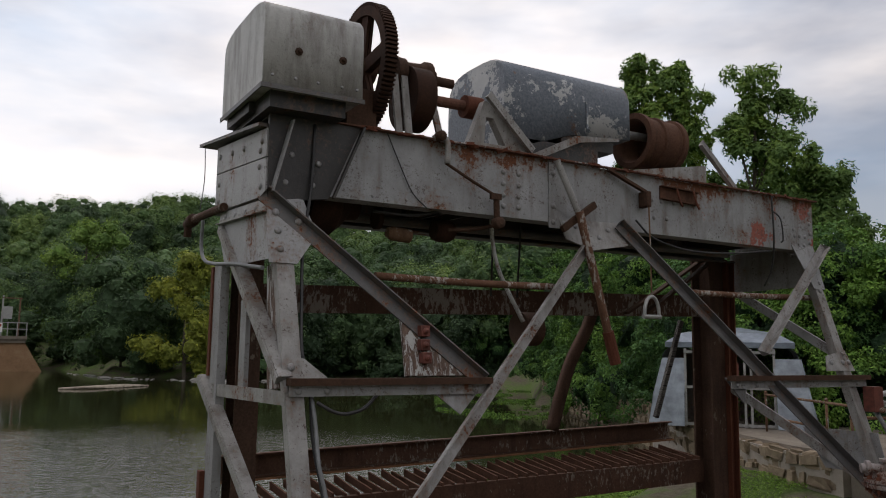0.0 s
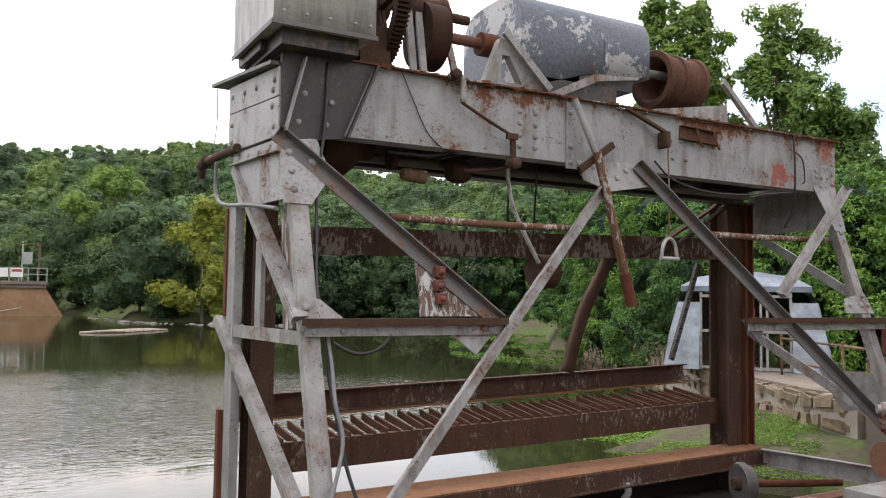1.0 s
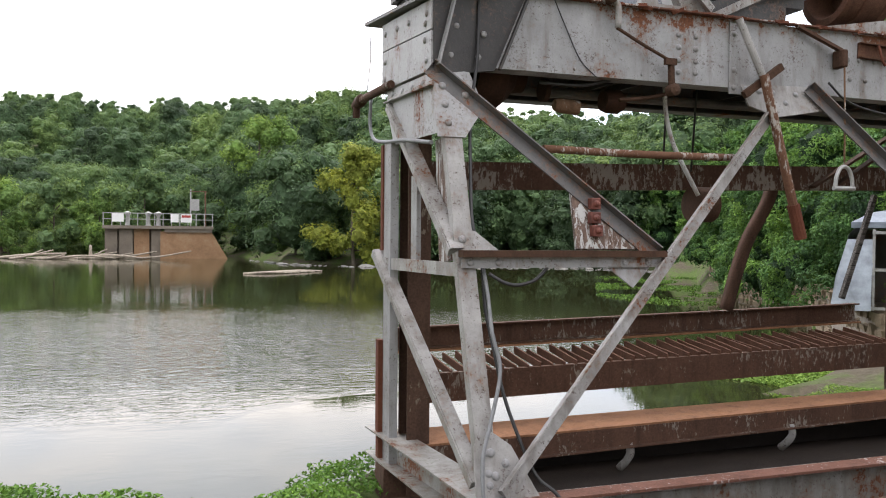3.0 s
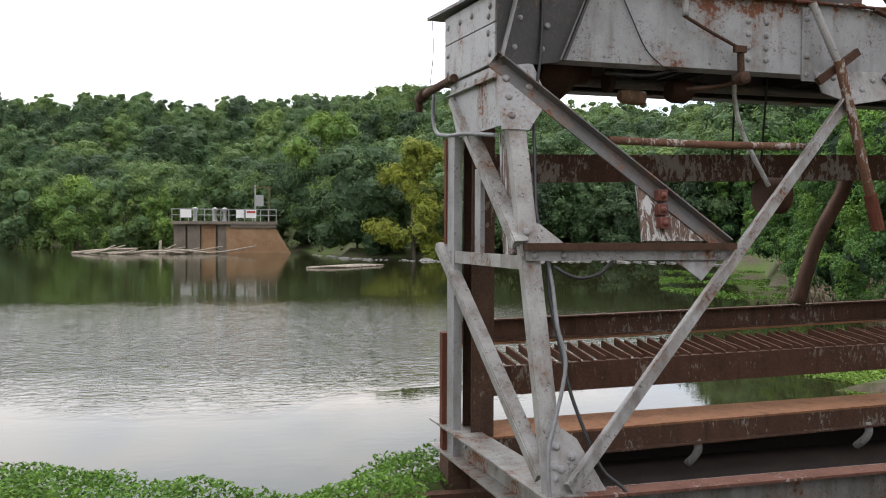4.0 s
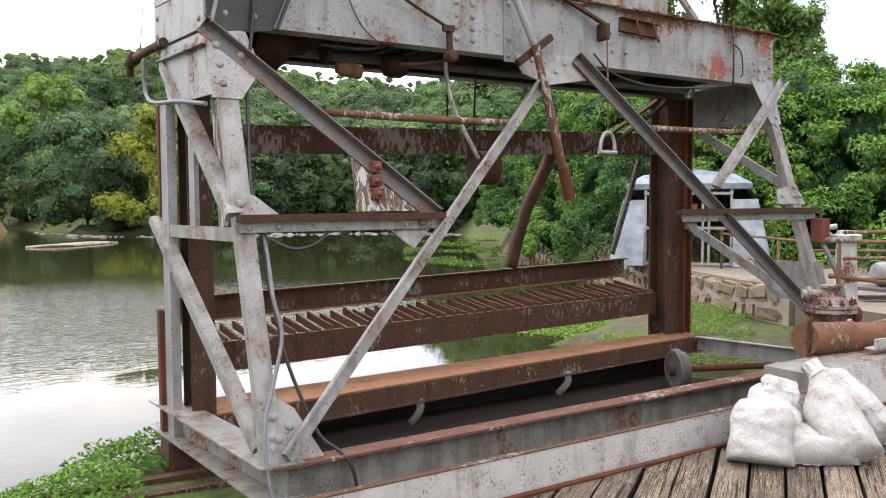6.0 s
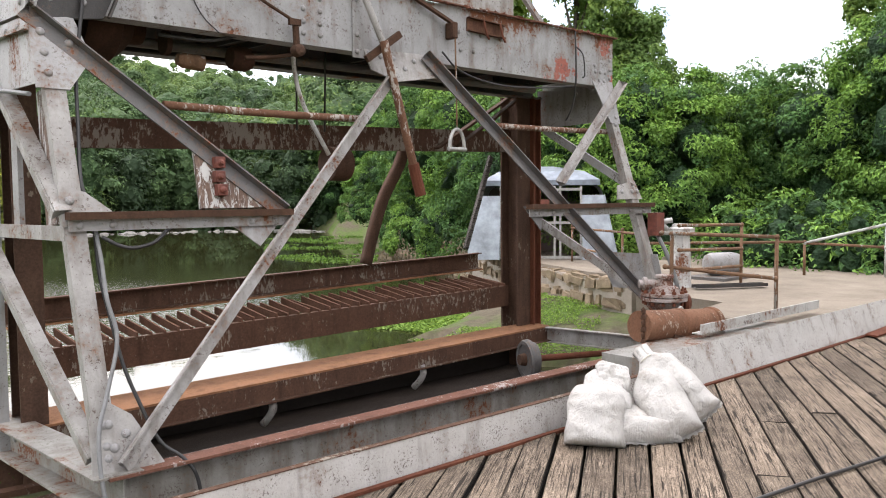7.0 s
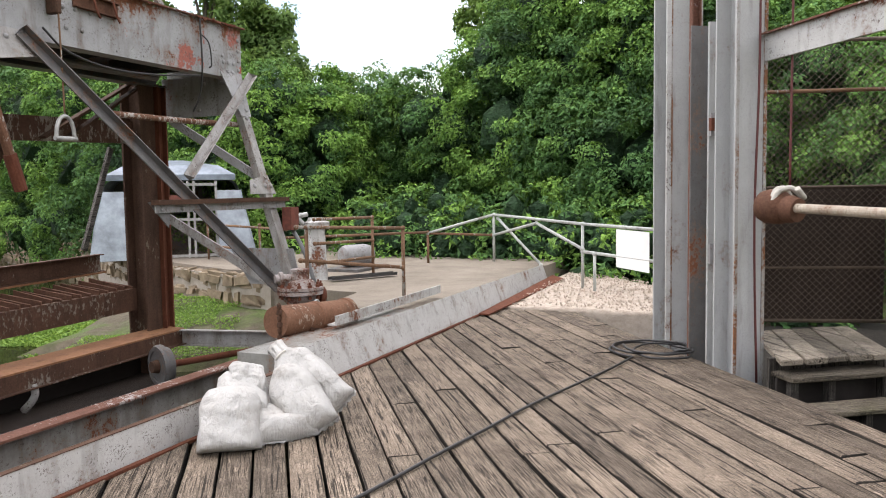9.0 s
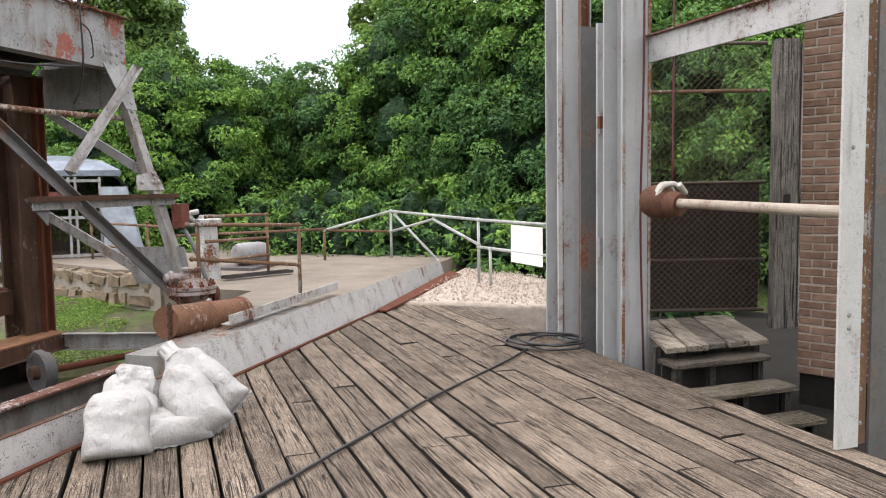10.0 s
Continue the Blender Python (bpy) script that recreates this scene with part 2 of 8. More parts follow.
def wood(name, dark, mid, light, green=0.0, turn=None):
    """Weathered timber; the grain runs along the piece's own x, or along x after a turn (rx, ry, rz)."""
    k = Mat(name, 0.85, spec=0.25)
    r = k.rnd()
    off = k.n.new("ShaderNodeVectorMath")
    off.operation = "ADD"
    k.l.new(k.co, off.inputs[0])
    jump = k.n.new("ShaderNodeCombineXYZ")
    k.l.new(k.math("MULTIPLY", r, 37.0), jump.inputs["X"])
    k.l.new(k.math("MULTIPLY", r, 11.0), jump.inputs["Y"])
    k.l.new(jump.outputs["Vector"], off.inputs[1])
    src = off.outputs["Vector"]
    if turn:
        tm = k.n.new("ShaderNodeMapping")
        tm.inputs["Rotation"].default_value = [radians(a) for a in turn]
        k.l.new(src, tm.inputs["Vector"])
        src = tm.outputs["Vector"]
    grain = k.noise(1.0, 7, 0.75, k.vec((8, 120, 120), src), 0.7)
    fine = k.noise(1.0, 5, 0.7, k.vec((26, 320, 320), src), 0.4)
    blot = k.noise(2.6, 5, 0.65, src)
    c = k.ramp(grain, (0.22, dark), (0.46, mid), (0.78, light))
    c = k.mix(0.35, c, k.ramp(fine, (0.3, dark), (0.7, light)))
    c = k.mix(k.ramp(blot, (0.45, 0.0), (0.7, 0.5)), c, tuple(x * 0.8 for x in dark))
    wide = k.noise(0.9, 5, 0.65, k.world_vec())
    c = k.mix(k.ramp(wide, (0.36, 0.3), (0.5, 0.0)), c, tuple(x * 1.15 for x in dark))
    c = k.mix(1.0, c, k.ramp(k.noise(95, 4, 0.7, src), (0.34, 0.45), (0.5, 1.0), (0.64, 1.6)), "MULTIPLY")
    tone = k.ramp(r, (0.0, 0.66), (1.0, 1.36))
    c = k.mix(1.0, c, tone, "MULTIPLY")
    if green:
        c = k.mix(k.ramp(k.noise(1.7, 4, 0.6, src), (0.55, 0.0), (0.75, green)), c, (0.09, 0.1, 0.03))
    crack = k.ramp(k.noise(1.0, 3, 0.5, k.vec((1.2, 34, 34), src), 1.2), (0.365, 1.0), (0.385, 0.0))
    hair = k.ramp(k.noise(1.0, 4, 0.6, k.vec((3.2, 120, 120), src), 1.0), (0.455, 1.0), (0.478, 0.0))
    hair = k.math("MULTIPLY", hair, k.ramp(k.noise(1.4, 3, 0.5, src), (0.36, 0.25), (0.58, 1.0)))
    # bleached, worn ridges of the grain
    worn = k.math("MULTIPLY", k.ramp(k.noise(1.0, 4, 0.6, k.vec((7, 130, 130), src), 0.5), (0.56, 0.0), (0.61, 1.0)), k.ramp(k.noise(3.5, 4, 0.6, src), (0.48, 0.0), (0.64, 0.45)))
    c = k.mix(worn, c, tuple(min(0.6, x * 1.45) for x in light))
    # short checks across the grain and damp specks
    check = k.ramp(k.noise(1.0, 4, 0.65, k.vec((60, 26, 26), src), 0.6), (0.33, 0.7), (0.37, 0.0))
    crack = k.math("MAXIMUM", k.math("MAXIMUM", crack, check), k.math("MULTIPLY", hair, 0.9))
    c = k.mix(k.math("MULTIPLY", crack, 0.93), c, tuple(x * 0.2 for x in dark))
    hgt = k.math("SUBTRACT", k.math("ADD", k.math("MULTIPLY", grain, 0.8), k.math("MULTIPLY", fine, 0.3)), crack)
    return k.color(c).bump(hgt, 0.8, 0.008).m


PLANK = wood("weathered deck plank", (0.06, 0.044, 0.032), (0.182, 0.14, 0.105), (0.375, 0.308, 0.242))
PLANK_EDGE = wood("plank edge darkened for gap shade", (0.012, 0.01, 0.008), (0.03, 0.025, 0.02), (0.06, 0.05, 0.042))
OLD_WOOD = wood("old grey timber", (0.08, 0.07, 0.06), (0.2, 0.185, 0.17), (0.34, 0.32, 0.3))
MOSSY_WOOD = wood("mossy step timber", (0.045, 0.036, 0.026), (0.115, 0.095, 0.07), (0.22, 0.195, 0.155), 0.35, (0, 0, 55.2))
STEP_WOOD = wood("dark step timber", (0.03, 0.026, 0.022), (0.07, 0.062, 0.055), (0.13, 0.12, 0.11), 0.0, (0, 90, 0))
LANDING_WOOD = wood("landing plank", (0.09, 0.075, 0.058), (0.23, 0.195, 0.155), (0.4, 0.36, 0.3), 0.2, (0, 0, -34.8))
POST_WOOD = wood("split grey post timber", (0.09, 0.076, 0.064), (0.25, 0.225, 0.2), (0.4, 0.37, 0.335), 0.0, (0, 90, 0))


def flaky_wood(name):
    k = Mat(name, 0.8)
    v = k.world_vec((14, 14, 1.4))
    lv = k.noise(1.3, 6, 0.75, v, 0.8)
    wd = k.ramp(k.noise(3.0, 5, 0.6, v), (0.3, (0.07, 0.04, 0.03)), (0.7, (0.18, 0.12, 0.09)))
    mask = k.ramp(lv, (0.5, 0.0), (0.53, 1.0))
    return k.color(k.mix(mask, wd, (0.46, 0.46, 0.45))).bump(mask, 0.6, 0.004).m


FLAKY_WOOD = flaky_wood("timber with peeling grey paint")


def mineral(name, a, b, c, scale=1.0, bump=0.5, rough=0.9):
    k = Mat(name, rough, spec=0.3)
    v = k.world_vec()
    col = k.ramp(k.noise(1.3 * scale, 7, 0.7, v), (0.25, a), (0.5, b), (0.75, c))
    col = k.mix(0.3, col, k.ramp(k.noise(55 * scale, 4, 0.7, v), (0.3, a), (0.7, c)))
    return k.color(col).bump(k.noise(60 * scale, 6, 0.75, v), bump, 0.01).m


CONCRETE = mineral("weathered concrete", (0.11, 0.09, 0.07), (0.215, 0.182, 0.146), (0.3, 0.265, 0.22))
SHOAL_STONE = mineral("pale shoal stone", (0.16, 0.155, 0.14), (0.3, 0.29, 0.27), (0.44, 0.43, 0.41))
PIER_CONCRETE = mineral("iron-stained concrete", (0.17, 0.09, 0.045), (0.35, 0.2, 0.11), (0.46, 0.33, 0.21), 0.5)
PIER_DARK = mineral("damp concrete", (0.1, 0.085, 0.07), (0.19, 0.16, 0.13), (0.28, 0.24, 0.19), 0.4)
GRAVEL = mineral("pale gravel", (0.24, 0.185, 0.145), (0.47, 0.395, 0.33), (0.64, 0.57, 0.49), 5.0, 1.0)
EARTH = mineral("shade-dark earth", (0.006, 0.005, 0.004), (0.013, 0.011, 0.008), (0.03, 0.025, 0.019), 2.0, 1.0)


def stone_mat(name, lo, hi):
    k = Mat(name, 0.9, spec=0.25)
    v = k.world_vec()
    base = k.ramp(k.rnd(), (0.0, lo), (1.0, hi))
    col = k.mix(0.55, base, k.ramp(k.noise(7, 6, 0.7, v), (0.3, tuple(x * 0.5 for x in lo)), (0.7, hi)))
    return k.color(col).bump(k.noise(28, 6, 0.7, v), 0.8, 0.015).m


STONE = stone_mat("rubble stone", (0.15, 0.11, 0.075), (0.33, 0.26, 0.18))
BRICK = stone_mat("old brown brick", (0.115, 0.066, 0.045), (0.27, 0.17, 0.125))
MORTAR = mineral("mortar", (0.2, 0.17, 0.14), (0.31, 0.27, 0.23), (0.41, 0.37, 0.32), 3.0)


def plain(name, c, rough=0.6, metal=0.0, var=0.25, scale=12, bump=0.15):
    k = Mat(name, rough, metal)
    v = k.world_vec()
    k.color(k.ramp(k.noise(scale, 5, 0.65, v), (0.3, tuple(x * (1 - var) for x in c)), (0.7, tuple(min(1, x * (1 + var)) for x in c))))
    return k.bump(k.noise(scale * 6, 4, 0.6, v), bump, 0.004).m


RUBBER = plain("black rubber", (0.02, 0.02, 0.021), 0.45)
GREY_CABLE = plain("grey cable sheath", (0.16, 0.165, 0.17), 0.5)
RED_CABLE = plain("dark red cable", (0.09, 0.02, 0.018), 0.6)
GALV = plain("galvanised conduit", (0.36, 0.36, 0.35), 0.45, 0.5)
ROOF_PANEL = plain("slate blue roof sheet", (0.19, 0.225, 0.27), 0.45, 0.2, 0.35, 4)
PALE_PANEL = plain("pale blue-grey sheet metal", (0.3, 0.34, 0.385), 0.45, 0.2, 0.35, 3)
WHITE_FRAME = plain("white painted frame", (0.62, 0.63, 0.6), 0.5)
SIGN_WHITE = plain("white sign board", (0.8, 0.8, 0.79), 0.5, 0, 0.05, 3)
SIGN_RED = plain("red sign stripe", (0.42, 0.06, 0.05), 0.5)
RED_BOX = plain("red brown paint", (0.13, 0.038, 0.026), 0.6, 0, 0.4)
DARK_VOID = plain("near-black fill for shaded voids", (0.02, 0.016, 0.014), 0.85)
PIT_SHADE = mineral("pit floor painted as shade", (0.012, 0.008, 0.006), (0.022, 0.015, 0.011), (0.038, 0.026, 0.019), 2.0)
DRIFTWOOD = plain("bleached driftwood", (0.34, 0.29, 0.23), 0.85, 0, 0.4, 5)
MESH_WIRE = plain("rusty fence wire", (0.1, 0.075, 0.055), 0.7, 0.3)
ROPE = plain("frayed grey rope", (0.42, 0.4, 0.36), 0.9)
BROWN_SHEET = rusty_steel("brown sheet steel", (0.018, 0.012, 0.01), (0.036, 0.025, 0.02), (0.065, 0.048, 0.038))


def bag_mat():
    k = Mat("white woven sack", 0.7, spec=0.3)
    v = k.co
    c = k.ramp(k.noise(5, 6, 0.7, v), (0.25, (0.27, 0.25, 0.225)), (0.45, (0.45, 0.44, 0.425)), (0.8, (0.53, 0.525, 0.515)))
    h = k.math("ADD", k.math("MULTIPLY", k.noise(160, 2, 0.5, v), 0.06), k.math("ADD", k.math("MULTIPLY", k.noise(8, 6, 0.6, v, 1.8), 0.8), k.math("MULTIPLY", k.noise(1.0, 5, 0.6, k.vec((30, 30, 7)), 1.2), 0.5)))
    return k.color(c).bump(h, 0.9, 0.03).m


SACK = bag_mat()


def leaf_mat(name, lo, hi, var=0.5, mottle=0.0):
    k = Mat(name, 0.7, spec=0.15)
    c = k.ramp(k.island(), (0.0, lo), (1.0, hi))
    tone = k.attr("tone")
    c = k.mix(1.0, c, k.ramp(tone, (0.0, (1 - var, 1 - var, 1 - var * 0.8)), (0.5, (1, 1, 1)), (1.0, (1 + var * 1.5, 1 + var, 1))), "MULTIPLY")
    if mottle:
        # single leaves and sprays within a clump differ in tone and facing
        cell = k.voronoi(mottle, k.world_vec(), "F1", "Color")
        sep = k.n.new("ShaderNodeSeparateColor")
        k.l.new(cell, sep.inputs["Color"])
        c = k.mix(1.0, c, k.ramp(sep.outputs["Red"], (0.0, 0.72), (1.0, 1.3)), "MULTIPLY")
        k.bump(k.voronoi(mottle, k.world_vec()), 1.0, 0.6 / mottle)
    k.color(c)
    k.b.inputs["Subsurface Weight"].default_value = 0.0
    tr = k.n.new("ShaderNodeBsdfTranslucent")
    k.l.new(k.mix(0.4, c, (0.2, 0.3, 0.03)), tr.inputs["Color"])
    ms = k.n.new("ShaderNodeMixShader")
    ms.inputs["Fac"].default_value = 0.18
    out = k.n["Material Output"]
    k.l.new(k.b.outputs["BSDF"], ms.inputs[1])
    k.l.new(tr.outputs["BSDF"], ms.inputs[2])
    k.l.new(ms.outputs["Shader"], out.inputs["Surface"])
    return k.m


LEAF_FAR = leaf_mat("far woods foliage", (0.074, 0.138, 0.06), (0.108, 0.178, 0.078), 0.62, 1.7)
LEAF_SUNNY = leaf_mat("light green shore foliage", (0.1, 0.19, 0.05), (0.15, 0.25, 0.075), 0.5, 2.2)
LEAF_GOLD = leaf_mat("yellowing foliage", (0.17, 0.215, 0.035), (0.25, 0.28, 0.055), 0.45, 2.2)
LEAF_TREE = leaf_mat("tree foliage", (0.092, 0.17, 0.05), (0.17, 0.275, 0.085), 0.6)
LEAF_VINE = leaf_mat("vine foliage", (0.05, 0.126, 0.04), (0.106, 0.222, 0.074), 0.7, 14.0)
LEAF_WEED = leaf_mat("waterside weed foliage", (0.05, 0.125, 0.022), (0.125, 0.245, 0.045))
LEAF_GRASS = leaf_mat("grass", (0.091, 0.182, 0.033), (0.221, 0.351, 0.078))
BARK = mineral("bark", (0.05, 0.04, 0.03), (0.1, 0.085, 0.065), (0.17, 0.15, 0.12), 4.0, 1.0)


def water_mat():
    k = Mat("lake water", 0.03, spec=0.5)
    k.b.inputs["IOR"].default_value = 1.33
    v = k.world_vec()
    k.color(k.ramp(k.noise(0.05, 3, 0.5, v), (0.3, (0.022, 0.024, 0.01)), (0.7, (0.032, 0.034, 0.013))))
    # the water lies calm in the lee of the bank and ripples farther out
    sep = k.n.new("ShaderNodeSeparateXYZ")
    k.l.new(k.n.new("ShaderNodeNewGeometry").outputs["Position"], sep.inputs["Vector"])
    far = k.math("ADD", sep.outputs["Y"], k.math("MULTIPLY", k.noise(0.16, 3, 0.5, v), 9.0))
    cove = k.n.new("ShaderNodeMapRange")
    cove.inputs["From Min"].default_value, cove.inputs["From Max"].default_value = 1.5, 12.0
    cove.inputs["To Min"].default_value, cove.inputs["To Max"].default_value = 1.0, 0.0
    k.l.new(k.math("SUBTRACT", sep.outputs["X"], k.math("MULTIPLY", sep.outputs["Y"], 0.12)), cove.inputs["Value"])
    lee = k.n.new("ShaderNodeMapRange")
    lee.inputs["From Min"].default_value, lee.inputs["From Max"].default_value = 16.5, 20.5
    lee.inputs["To Min"].default_value, lee.inputs["To Max"].default_value = 0.025, 1.0
    k.l.new(far, lee.inputs["Value"])
    shore = k.n.new("ShaderNodeMapRange")
    shore.inputs["From Min"].default_value, shore.inputs["From Max"].default_value = 25.0, 36.0
    shore.inputs["To Min"].default_value, shore.inputs["To Max"].default_value = 1.0, 0.06
    k.l.new(far, shore.inputs["Value"])
    calm = k.math("MULTIPLY", k.math("MULTIPLY", lee.outputs["Result"], shore.outputs["Result"]), k.math("MAXIMUM", cove.outputs["Result"], 0.03))
    rip = k.noise(6.5, 3, 0.55, k.world_vec((0.55, 1.0, 1)), 0.4)
    big = k.noise(0.9, 2, 0.5, v)
    h = k.math("MULTIPLY", k.math("ADD", k.math("MULTIPLY", rip, 0.6), k.math("MULTIPLY", big, 0.3)), calm)
    return k.bump(h, 1.0, 0.062).m


WATER = water_mat()


def grass_ground():
    k = Mat("grassy ground", 0.95, spec=0.2)
    v = k.world_vec()
    g = k.ramp(k.noise(9, 5, 0.7, v), (0.3, (0.04, 0.07, 0.02)), (0.7, (0.11, 0.16, 0.04)))
    e = k.ramp(k.noise(7, 5, 0.7, v), (0.3, (0.06, 0.05, 0.035)), (0.7, (0.13, 0.11, 0.08)))
    return k.color(k.mix(k.ramp(k.noise(0.6, 4, 0.6, v), (0.45, 0.0), (0.6, 1.0)), g, e)).bump(k.noise(20, 6, 0.7, v), 0.8, 0.03).m


GROUND = grass_ground()


# ---- shape helpers ----
def mesh_of(bm, name):
    me = bpy.data.meshes.new(name)
    bm.normal_update()
    bm.to_mesh(me)
    bm.free()
    return me


def part(name, bm, material, parent=None, label="", smooth=False):
    """One mesh object from a bmesh, under a thing or a part."""
    me = bm if isinstance(bm, bpy.types.Mesh) else mesh_of(bm, name)
    if not me.materials:
        me.materials.append(material)
    if smooth:
        me.shade_smooth()
    ob = new(name, me)
    if parent is not None:
        ob.parent = parent
        ob.matrix_parent_inverse = parent.matrix_world.inverted()
    return tagged(ob, label)


def thing(name, at, label, category, group="", kind=""):
    ob = new(name)
    ob.empty_display_size = 0.1
    ob.matrix_world = Matrix.Translation(at)
    return tagged(ob, label, category, group, kind)


def solid(bm, pts, faces):
    vs = [bm.verts.new(p) for p in pts]
    for f in faces:
        bm.faces.new([vs[i] for i in f])
    return vs


BOX_F = ((0, 3, 2, 1), (4, 5, 6, 7), (0, 1, 5, 4), (1, 2, 6, 5), (2, 3, 7, 6), (3, 0, 4, 7))


def box(bm, lo, hi):
    (a, b, c), (d, e, f) = lo, hi
    return solid(bm, [(a, b, c), (d, b, c), (d, e, c), (a, e, c), (a, b, f), (d, b, f), (d, e, f), (a, e, f)], BOX_F)


def B():
    return bmesh.new()


def boxes(*pairs):
    bm = B()
    for lo, hi in pairs:
        box(bm, lo, hi)
    return bm


def prism(bm, profile, a, b, side):
    """Sweeps a 2D outline from a to b; its first axis is side, its second is across both."""
    a, b = Vector(a), Vector(b)
    d = (b - a).normalized()
    sx = Vector(side)
    sx = (sx - d * sx.dot(d)).normalized()
    sy = d.cross(sx)
    n = len(profile)
    lo = [bm.verts.new(a + sx * p + sy * q) for p, q in profile]
    hi = [bm.verts.new(b + sx * p + sy * q) for p, q in profile]
    for i in range(n):
        j = (i + 1) % n
        bm.faces.new((lo[i], lo[j], hi[j], hi[i]))
    bm.faces.new(lo[::-1])
    bm.faces.new(hi)
    return bm


def L_sec(w, h, t=0.014):
    return [(0, 0), (w, 0), (w, t), (t, t), (t, h), (0, h)]


def C_sec(h, w, t=0.014):
    k = h / 2
    return [(0, -k), (w, -k), (w, -k + t), (t, -k + t), (t, k - t), (w, k - t), (w, k), (0, k)]


def I_sec(h, w, t=0.02):
    k, q, s = h / 2, w / 2, t / 2
    return [(-q, -k), (q, -k), (q, -k + t), (s, -k + t), (s, k - t), (q, k - t), (q, k), (-q, k), (-q, k - t), (-s, k - t), (-s, -k + t), (-q, -k + t)]


def F_sec(w, t):
    return [(-w / 2, -t / 2), (w / 2, -t / 2), (w / 2, t / 2), (-w / 2, t / 2)]


def O_sec(r, n=14):
    return [(r * math.cos(2 * math.pi * i / n), r * math.sin(2 * math.pi * i / n)) for i in range(n)]


def bar(sec, a, b, side=(0, 0, 1)):
    return prism(B(), sec, a, b, side)


def plate(bm, outline, normal, t):
    """A flat plate from a 3D outline, t thick along normal."""
    nrm = Vector(normal).normalized() * t
    lo = [bm.verts.new(Vector(p)) for p in outline]
    hi = [bm.verts.new(Vector(p) + nrm) for p in outline]
    n = len(lo)
    for i in range(n):
        j = (i + 1) % n
        bm.faces.new((lo[i], lo[j], hi[j], hi[i]))
    bm.faces.new(lo[::-1])
    bm.faces.new(hi)
    bmesh.ops.recalc_face_normals(bm, faces=bm.faces[:])
    return bm


def lathe(bm, axis_a, axis_b, rings, n=28, closed=True):
    """Rings of (distance along the axis, radius) turned round the axis."""
    a, b = Vector(axis_a), Vector(axis_b)
    d = (b - a).normalized()
    sx = d.orthogonal().normalized()
    sy = d.cross(sx)
    prev, first = None, None
    for s, r in rings:
        ring = [bm.verts.new(a + d * s + (sx * math.cos(2 * math.pi * i / n) + sy * math.sin(2 * math.pi * i / n)) * max(r, 1e-4)) for i in range(n)]
        if prev:
            for i in range(n):
                j = (i + 1) % n
                bm.faces.new((prev[i], prev[j], ring[j], ring[i]))
        else:
            first = ring
        prev = ring
    if closed:
        bm.faces.new(first[::-1])
        bm.faces.new(prev)
    bmesh.ops.recalc_face_normals(bm, faces=bm.faces[:])
    # round sides shade smoothly, corners of the profile stay sharp
    for f in bm.faces:
        f.smooth = len(f.verts) == 4
    for e in bm.edges:
        e.smooth = e.calc_face_angle(0.0) < 0.62
    return bm


def smooth_line(pts, steps=8):
    """Points on a smooth line through pts."""
    p = [Vector(q) for q in pts]
    p = [p[0] * 2 - p[1]] + p + [p[-1] * 2 - p[-2]]
    out = []
    for i in range(1, len(p) - 2):
        for k in range(steps):
            t = k / steps
            a, b, c, d = p[i - 1], p[i], p[i + 1], p[i + 2]
            out.append(0.5 * ((2 * b) + (c - a) * t + (2 * a - 5 * b + 4 * c - d) * t * t + (3 * b - a - 3 * c + d) * t ** 3))
    out.append(p[-2])
    return out


def tube(pts, r, n=8, steps=8, curved=True):
    """A round hose, wire or bent pipe along a line of points."""
    line = smooth_line(pts, steps) if curved and len(pts) > 2 else [Vector(q) for q in pts]
    bm = B()
    prev = None
    sx = None
    for i, p in enumerate(line):
        d = (line[min(i + 1, len(line) - 1)] - line[max(i - 1, 0)]).normalized()
        sx = d.orthogonal().normalized() if sx is None else (sx - d * sx.dot(d)).normalized()
        sy = d.cross(sx)
        ring = [bm.verts.new(p + (sx * math.cos(2 * math.pi * k / n) + sy * math.sin(2 * math.pi * k / n)) * r) for k in range(n)]
        if prev:
            for k in range(n):
                bm.faces.new((prev[k], prev[(k + 1) % n], ring[(k + 1) % n], ring[k]))
        else:
            bm.faces.new(ring[::-1])
        prev = ring
    bm.faces.new(prev)
    for f in bm.faces:
        f.smooth = len(f.verts) == 4
    return bm


def bevelled(bm, w=0.01, seg=1):
    bmesh.ops.bevel(bm, geom=bm.edges[:], offset=w, segments=seg, affect="EDGES", clamp_overlap=True)
    return bm


def dome_mesh(r, mat, name="rivet"):
    bm = B()
    n = 9
    prev = None
    for h, q in ((0.0, 1.0), (0.35, 0.88), (0.55, 0.55)):
        ring = [bm.verts.new((q * r * math.cos(2 * math.pi * i / n), q * r * math.sin(2 * math.pi * i / n), h * r)) for i in range(n)]
        if prev:
            for i in range(n):
                bm.faces.new((prev[i], prev[(i + 1) % n], ring[(i + 1) % n], ring[i]))
        prev = ring
    top = bm.verts.new((0, 0, 0.66 * r))
    for i in range(n):
        bm.faces.new((prev[i], prev[(i + 1) % n], top))
    for f in bm.faces:
        f.smooth = True
    me = mesh_of(bm, name)
    me.materials.append(mat)
    return me


RIVET = dome_mesh(0.029, GREY)
RIVET_BIG = dome_mesh(0.034, GREY)
RIVET_SMALL = dome_mesh(0.015, GREY)


def rivets(parent, places, normal, mesh=None):
    q = Vector(normal).to_track_quat("Z", "Y").to_matrix().to_4x4()
    for p in places:
        ob = new("rivet", mesh or RIVET)
        ob.parent = parent
        ob.matrix_parent_inverse = parent.matrix_world.inverted()
        ob.matrix_world = Matrix.Translation(p) @ q


